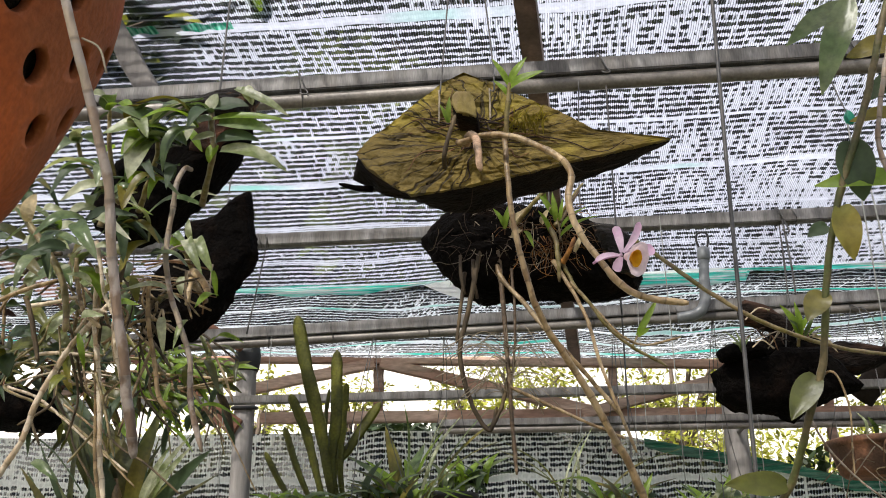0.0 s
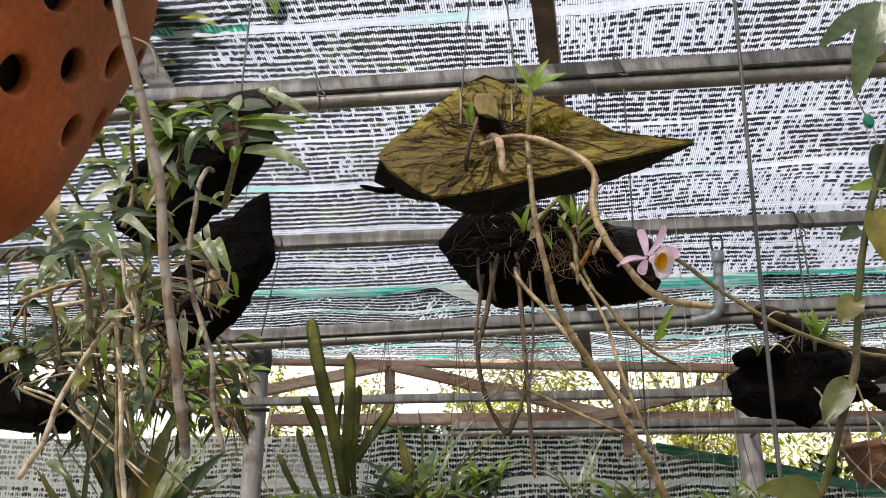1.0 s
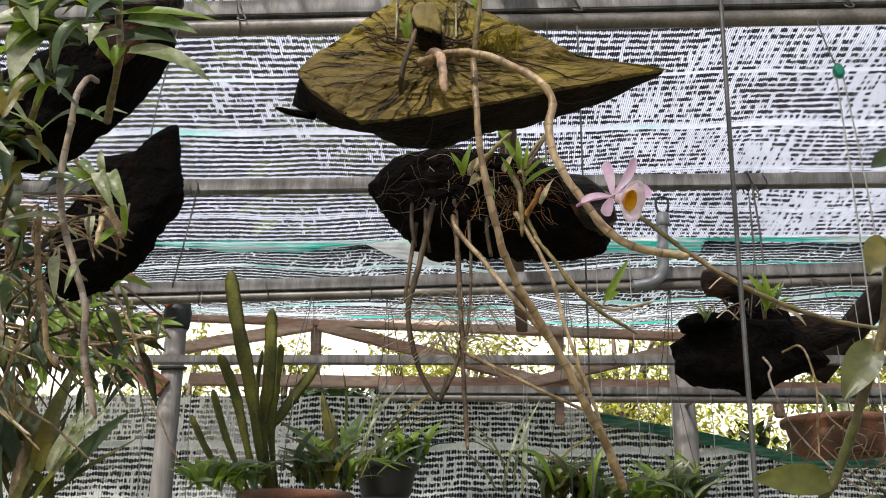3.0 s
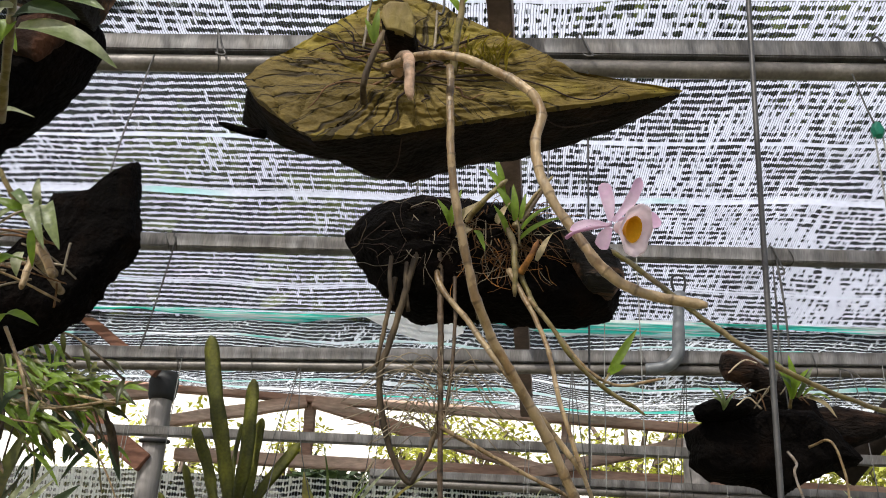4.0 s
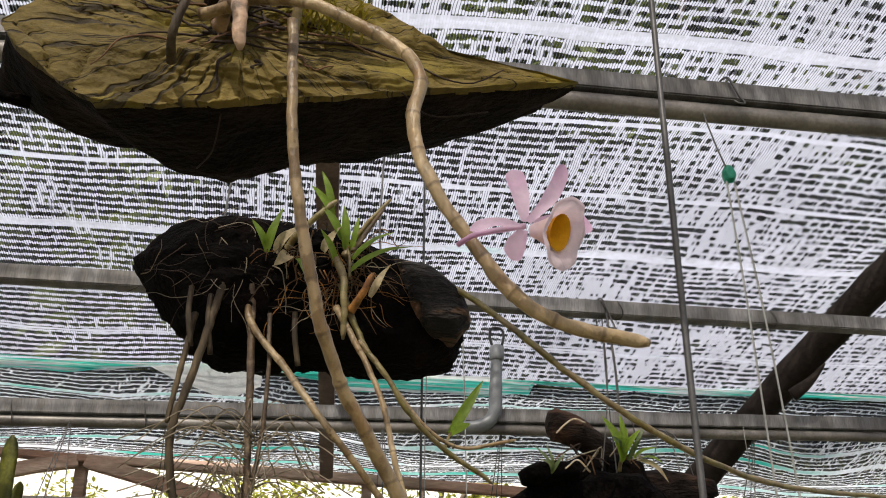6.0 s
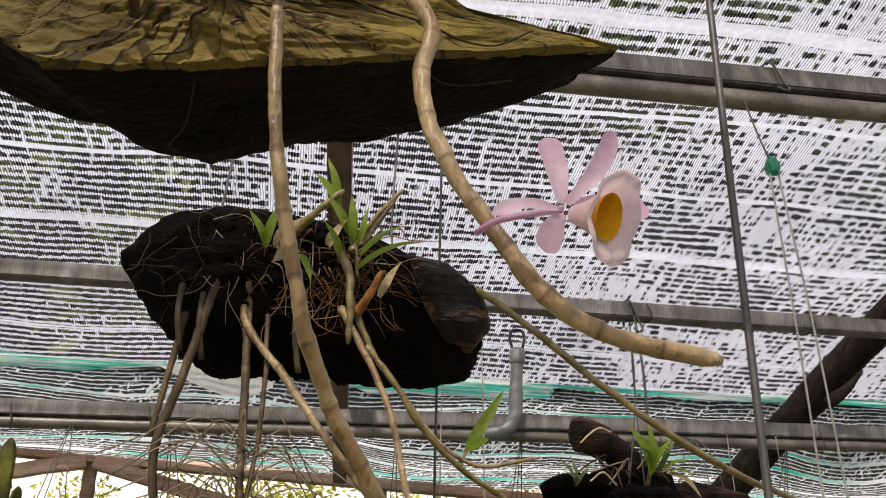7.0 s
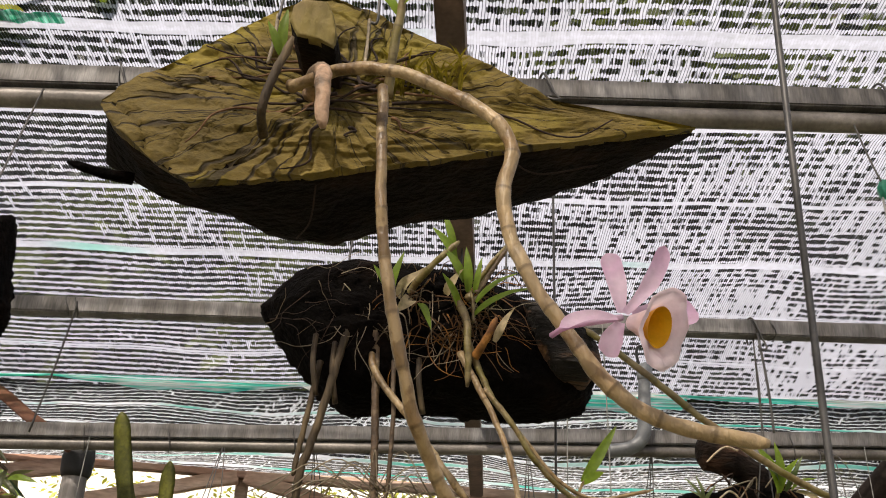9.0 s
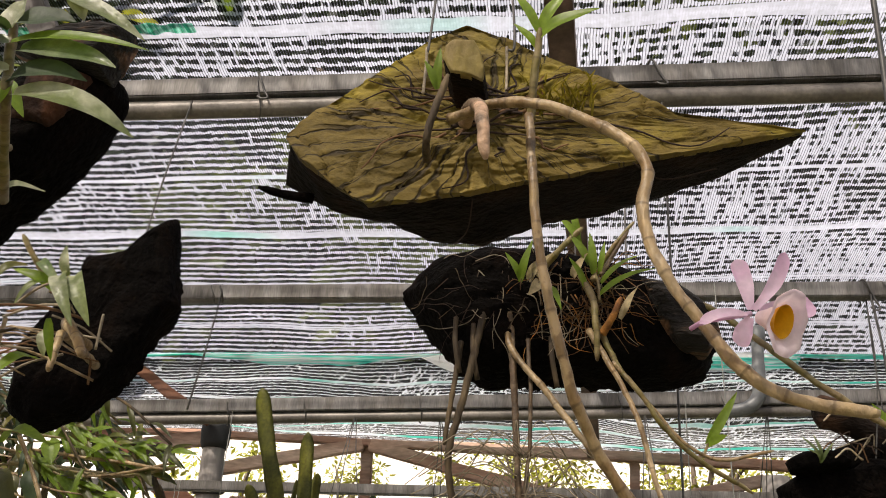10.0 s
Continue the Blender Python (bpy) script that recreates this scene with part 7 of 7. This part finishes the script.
for i, v in enumerate(VL):
    leaf("leaf", v[:3], v[3:], (0.017, 0.020, 0.018, 0.015, 0.011, 0.024, 0.015, 0.018, 0.011, 0.015, 0.017, 0.018, 0.017, 0.017)[i], (LEAF, LEAF, STRAP, LEAF_DARK, STRAP, LEAF_DARK, LEAF_NEW, STRAP, LEAF_DARK, LEAF_NEW, VANDA, VANDA, STRAP, STRAP)[i], vine_stem, arch=0.06, face=(-0.2, -1, 0.2), fold=0.2)

# ---- potted plants before the side net ----


def clay_bowl(x, y, z, r, h, label, mat=CLAY_OLD):
    """A pot whose rim lies at z, with its wire hangers."""
    th = thing("hanging_pot", (x, y, z - h), label, "pot", "pots")
    bm = bmesh.new()
    prof = [(r * 0.72, -h), (r * 0.80, -h * 0.9), (r * 0.94, -h * 0.25), (r * 0.95, -h * 0.2), (r * 1.03, -h * 0.19), (r * 1.04, -0.004), (r * 1.0, 0), (r * 0.92, -0.004), (r * 0.88, -h * 0.2)]
    rows = [[bm.verts.new((x + q * math.cos(a), y + q * math.sin(a), z + dz)) for a in (2 * math.pi * k / 36 for k in range(36))] for q, dz in prof]
    for a, b in zip(rows, rows[1:]):
        for k in range(36):
            bm.faces.new((a[k], a[(k + 1) % 36], b[(k + 1) % 36], b[k]))
    bm.faces.new(rows[0][::-1])
    part("body", bm, mat, th)
    part("fibre_fill", tube(bmesh.new(), [Vector((x, y, z - h * 0.25)), Vector((x, y, z - h * 0.13)), Vector((x, y, z - h * 0.10))], [r * 0.87, r * 0.86, r * 0.5], 24), FIBRE, th, "potting fibre, near-black for the shade inside the pot")
    for a in (0.4, 2.5, 4.6):
        part("hanger", tube(bmesh.new(), spline([(x + r * math.cos(a), y + r * math.sin(a), z), (x + r * 0.3 * math.cos(a), y + 0.2 * r * math.sin(a), z + 0.28), (x, 2.5, 2.128 + 0.031 * x)], 10), 0.0011, 5), WIRE, th)
    return th


def tuft(x, y, z, n, size, width, mats, label, spread=1.0, seed=0, arch=0.12):
    """A clump of pointed leaves out of one place."""
    th = thing("potted_orchid", (x, y, z), label, "plant", "potted plants")
    rnd = random.Random(seed)
    for i in range(n):
        a, e = rnd.uniform(0, 2 * math.pi), rnd.uniform(0.25, 1.35)
        ln = size * rnd.uniform(0.6, 1.15)
        b = Vector((x + rnd.uniform(-0.04, 0.04) * spread, y + rnd.uniform(-0.04, 0.04), z + rnd.uniform(-0.01, 0.02)))
        t = b + Vector((math.cos(a) * math.cos(e) * ln * spread, math.sin(a) * math.cos(e) * ln, math.sin(e) * ln))
        leaf("leaf", b, t, width * rnd.uniform(0.8, 1.6), mats[i % len(mats)], th, arch=arch * rnd.uniform(0.6, 2.4), face=(0.1, -0.5, 1), n=8, twist=rnd.uniform(-0.5, 0.5))
    return th


clay_bowl(-0.44, 2.42, 1.632, 0.125, 0.11, "old brown clay pot with a strap cactus")
clay_bowl(0.17, 2.42, 1.615, 0.085, 0.09, "old brown clay pot of leafy orchids")
clay_bowl(0.755, 2.42, 1.803, 0.118, 0.082, "brown clay bowl with dangling roots", CLAY_SUN)
clay_bowl(-0.26, 2.62, 1.715, 0.075, 0.08, "black plastic pot of orchids", BLACKPOT)
clay_bowl(0.42, 2.60, 1.615, 0.09, 0.09, "black plastic pot of orchids", BLACKPOT)
clay_bowl(0.98, 2.60, 1.62, 0.11, 0.10, "black plastic pot of orchids", BLACKPOT)
strap = thing("strap_cactus", (-0.5, 2.42, 1.62), "tall strap cactus with flat notched stems", "cactus", "potted plants")
for pts, w in (([(-0.50, 2.42, 1.60), (-0.524, 2.38, 1.748), (-0.547, 2.36, 1.868), (-0.583, 2.35, 2.006), (-0.606, 2.343, 2.120)], 0.038), ([(-0.49, 2.42, 1.60), (-0.522, 2.41, 1.755), (-0.512, 2.40, 1.876), (-0.516, 2.40, 2.045)], 0.034), ([(-0.52, 2.43, 1.60), (-0.555, 2.40, 1.742), (-0.588, 2.40, 1.850), (-0.627, 2.39, 1.935)], 0.027), ([(-0.48, 2.43, 1.60), (-0.525, 2.45, 1.747), (-0.485, 2.45, 1.815), (-0.412, 2.45, 1.922)], 0.028), ([(-0.48, 2.45, 1.60), (-0.508, 2.45, 1.747), (-0.506, 2.45, 1.884), (-0.500, 2.45, 1.972)], 0.024), ([(-0.53, 2.43, 1.60), (-0.60, 2.42, 1.74), (-0.645, 2.42, 1.86)], 0.019), ([(-0.53, 2.43, 1.60), (-0.63, 2.42, 1.70), (-0.69, 2.42, 1.80)], 0.017), ([(-0.51, 2.43, 1.62), (-0.55, 2.46, 1.85), (-0.545, 2.46, 1.96)], 0.012)):
    part("flat_stem", strap_into(bmesh.new(), pts, w * 0.92, 0.0028, 60, 0.035), CACTUS, strap)
tuft(-0.38, 2.40, 1.645, 44, 0.11, 0.016, (LEAF_NEW, STRAP, LEAF_DARK, LEAF, VANDA), "bushy green orchid in the clay pot", 1.5, 1, 0.16)
tuft(-0.58, 2.34, 1.635, 40, 0.065, 0.017, (LEAF_NEW, LEAF_NEW, LEAF), "low bright green leafy plant in the clay pot", 1.7, 12, 0.16)
tuft(-0.36, 2.46, 1.66, 9, 0.19, 0.026, (STRAP, LEAF_NEW, LEAF), "tall green orchid leaves in the clay pot", 1.1, 2, 0.06)
tuft(0.17, 2.42, 1.62, 46, 0.11, 0.016, (LEAF_NEW, STRAP, LEAF_DARK, LEAF, VANDA), "broad green orchid leaves in the clay pot", 1.6, 3, 0.16)
tuft(-0.22, 2.60, 1.72, 30, 0.09, 0.018, (LEAF_NEW, LEAF, LEAF_DARK), "fresh green orchid in the black pot", 1.5, 4, 0.16)
tuft(0.42, 2.60, 1.635, 42, 0.11, 0.018, (LEAF_NEW, LEAF, LEAF_DARK, LEAF_PALE), "green orchid in the black pot", 1.5, 5, 0.16)
tuft(0.30, 2.52, 1.62, 30, 0.09, 0.016, (LEAF_NEW, LEAF), "green orchid beside the black pot", 1.5, 9, 0.16)
tuft(-0.30, 2.38, 1.66, 12, 0.27, 0.007, (LEAF_PALE, STRAP, LEAF), "thin grassy leaves arching out of the pot", 1.3, 21, 0.10)
tuft(0.05, 2.45, 1.63, 10, 0.24, 0.007, (STRAP, LEAF_PALE, VANDA), "thin grassy leaves arching out of the pot", 1.3, 22, 0.10)
tuft(0.98, 2.60, 1.62, 26, 0.16, 0.018, (LEAF_DARK, LEAF), "dark green orchid in the black pot", 1.2, 7)
tuft(0.755, 2.42, 1.795, 8, 0.07, 0.012, (LEAF_PALE, LEAF), "withered orchid in the clay bowl", 1.0, 8)
bowlroots = thing("orchid_roots", (0.72, 2.33, 1.82), "pale dry roots hanging over the clay bowl", "roots")
random.seed(91)
for i in range(18):
    q = Vector((random.uniform(0.66, 0.85), 2.30, 1.775 + random.uniform(-0.06, 0.03)))
    part("root", tube(bmesh.new(), spline([q, q + Vector((random.uniform(-0.05, 0.05), -0.015, random.uniform(-0.03, 0.0))), q + Vector((random.uniform(-0.10, 0.08), random.uniform(-0.03, 0), random.uniform(-0.14, -0.05)))], 10), 0.0013, 5), (PALEROOT, ROOT, CANE)[i % 3], bowlroots)

# ---- what lies beyond the net ----


def shrub(x, y, z, r, n, mat, label, seed, name="bush", trunk=None, leafsize=0.07, squash=0.8):
    """A crown of many small leaves on a few limbs, uneven in outline."""
    rnd = random.Random(seed)
    th = thing(name, (x, y, 0), label, name, "planting beyond the net")
    limbs = bmesh.new()
    bm = bmesh.new()
    cl = []
    for k in range(9 if name == "bush" else 22):
        c = Vector((x, y, z)) + Vector((rnd.uniform(-1, 1), rnd.uniform(-1, 1), rnd.uniform(-0.8, 0.9) * squash)) * r * 0.75
        cl.append((c, r * rnd.uniform(0.28, 0.5)))
        tube(limbs, spline([(x, y, max(0.0, z - r * 1.3)), ((x + c.x) / 2, (y + c.y) / 2, (max(0.0, z - r) + c.z) / 2 + 0.1), c], 8), [0.05 * r * (1 - 0.8 * i / 7) for i in range(8)], 6)
    tube(limbs, spline([(x, y, -0.1), (x + 0.05 * r, y, z * 0.5), (x, y, max(0.2, z - r * 0.6))], 8), [0.09 * r * (1 - 0.5 * i / 7) for i in range(8)], 9)
    part("trunk", limbs, TRUNK, th)
    for i in range(n):
        c, cr = rnd.choice(cl)
        d = Vector((rnd.gauss(0, 1), rnd.gauss(0, 1), rnd.gauss(0, 0.8))).normalized() * cr * rnd.uniform(0.35, 1.1)
        b = c + d
        s = leafsize * rnd.uniform(0.6, 1.3)
        dirv = (d.normalized() * 0.5 + Vector((rnd.uniform(-1, 1), rnd.uniform(-1, 1), rnd.uniform(-1.0, 0.4)))).normalized()
        sd = dirv.cross(Vector((rnd.uniform(-1, 1), rnd.uniform(-1, 1), 1))).normalized() * s * 0.22
        m = b + dirv * s * 0.5
        vs = [bm.verts.new(q) for q in (b, m + sd, b + dirv * s, m - sd)]
        bm.faces.new(vs)
    part("crown", bm, mat, th, smooth=False)
    return th


for i, (x, y, z, r, k) in enumerate(((-1.62, 5.4, 2.5, 0.35, 260), (0.35, 6.4, 2.3, 0.75, 900), (1.35, 5.6, 2.2, 0.8, 1200), (2.2, 5.4, 2.3, 0.9, 1600), (0.95, 6.9, 2.5, 0.6, 700), (-2.6, 6.6, 2.0, 0.7, 900), (3.4, 6.2, 2.6, 0.9, 1600), (-0.15, 5.9, 2.62, 0.42, 420), (0.75, 6.0, 2.75, 0.50, 620), (-0.55, 6.5, 2.75, 0.35, 260), (-1.25, 6.3, 2.62, 0.28, 160))):
    shrub(x, y, z, r, int(k * 3.4), BUSH, "sunlit yellow-green bush beyond the net", 100 + i, "bush", None, 0.042)
def hedge(x0, x1, y0, y1, top, n, leafsize, label, seed):
    """A clipped-looking thicket: many small leaves, thick at the face, with an uneven top."""
    rnd = random.Random(seed)
    bm, limbs = bmesh.new(), bmesh.new()
    verts, faces = [], []
    for i in range(n):
        x = rnd.uniform(x0, x1)
        y = y0 + (y1 - y0) * rnd.random() ** 1.6
        lim = top * (1 + 0.10 * noise.noise(Vector((x * 1.6, y, 3))) + 0.05 * noise.noise(Vector((x * 6, y, 8))))
        z = lim * (1 - rnd.random() ** 1.4 * 0.62)
        b = Vector((x, y + 0.10 * noise.noise(Vector((x * 3, z * 3, 5))), z))
        s = leafsize * rnd.uniform(0.6, 1.3)
        dirv = Vector((rnd.uniform(-1, 1), rnd.uniform(-1, 0.4), rnd.uniform(-0.8, 0.9))).normalized()
        sd = dirv.cross(Vector((rnd.uniform(-1, 1), rnd.uniform(-1, 1), 1))).normalized() * s * 0.24
        k = len(verts)
        verts += [b, b + dirv * s * 0.5 + sd, b + dirv * s, b + dirv * s * 0.5 - sd]
        faces.append((k, k + 1, k + 2, k + 3))
    th = thing("hedge", ((x0 + x1) / 2, y0, 0), label, "hedge", kind="stuff")
    for i in range(int((x1 - x0) * 4)):
        x = x0 + i / 4 + rnd.uniform(-0.1, 0.1)
        tube(limbs, spline([(x, (y0 + y1) / 2, -0.05), (x + rnd.uniform(-0.1, 0.1), (y0 + y1) / 2, top * 0.5), (x + rnd.uniform(-0.2, 0.2), (y0 + y1) / 2, top * 0.92)], 6), [0.03, 0.026, 0.02, 0.015, 0.01, 0.005], 6)
    part("limbs", limbs, TRUNK, th)
    me = bpy.data.meshes.new("crown")
    me.from_pydata([tuple(v) for v in verts], [], faces)
    bm.from_mesh(me)
    part("crown", bm, HEDGE, th, smooth=False)


hedge(-0.95, 0.30, 4.9, 5.6, 2.23, 10000, 0.075, "dense dark green hedge behind the side net", 300)
hedge(-3.8, -1.55, 4.9, 5.6, 2.02, 4500, 0.075, "low dark green hedge behind the side net", 302)
hedge(0.30, 6.0, 4.9, 5.6, 2.06, 22000, 0.075, "low dark green hedge behind the side net", 301)
# every fourth crown takes the leaf coloured as sunlit
for i, (x, y, z, r) in enumerate(((-4.8, 10.6, 7.2, 2.6), (-0.8, 10.5, 7.4, 2.8), (3.2, 10.0, 7.0, 2.8), (6.5, 9.0, 5.8, 2.4), (-7.0, 9.5, 6.6, 2.6), (1.2, 12.0, 10.5, 3.2), (-3.6, 12.0, 10.5, 3.2), (6.0, 12.0, 10.5, 3.2), (0.6, 8.6, 5.6, 1.6), (3.4, 8.2, 5.0, 1.5), (-2.0, 9.0, 5.2, 1.6))):
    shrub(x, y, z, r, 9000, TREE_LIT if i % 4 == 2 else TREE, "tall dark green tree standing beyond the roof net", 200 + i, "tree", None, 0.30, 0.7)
# further tree rows, added to block the sky and darken the net's slots
for i in range(9):
    shrub(-6.4 + 1.6 * i, 9.2 + 0.5 * (i % 2), 4.3, 1.5, 6500, TREE, "dark green tree standing behind the pale wall", 400 + i, "tree", None, 0.26, 0.8)
for i in range(9):
    shrub(-11.0 + 2.8 * i, 13.5 + 0.8 * (i % 2), 10.0, 3.4, 14000, TREE, "tall dark green tree standing beyond the roof net", 500 + i, "tree", None, 0.62, 1.0)
for i in range(8):
    shrub(-8.4 + 2.4 * i, 11.6 + 0.6 * (i % 2), 6.0, 2.3, 12000, TREE, "dark green tree standing beyond the roof net", 600 + i, "tree", None, 0.45, 1.0)
bm = bmesh.new()
box(bm, (-14, 7.6, 0), (14, 7.8, 3.36), 0.02)
tagged(part("garden_wall", bm, CONCRETE, smooth=False), "pale sunlit wall far behind the garden", "wall", kind="structure")
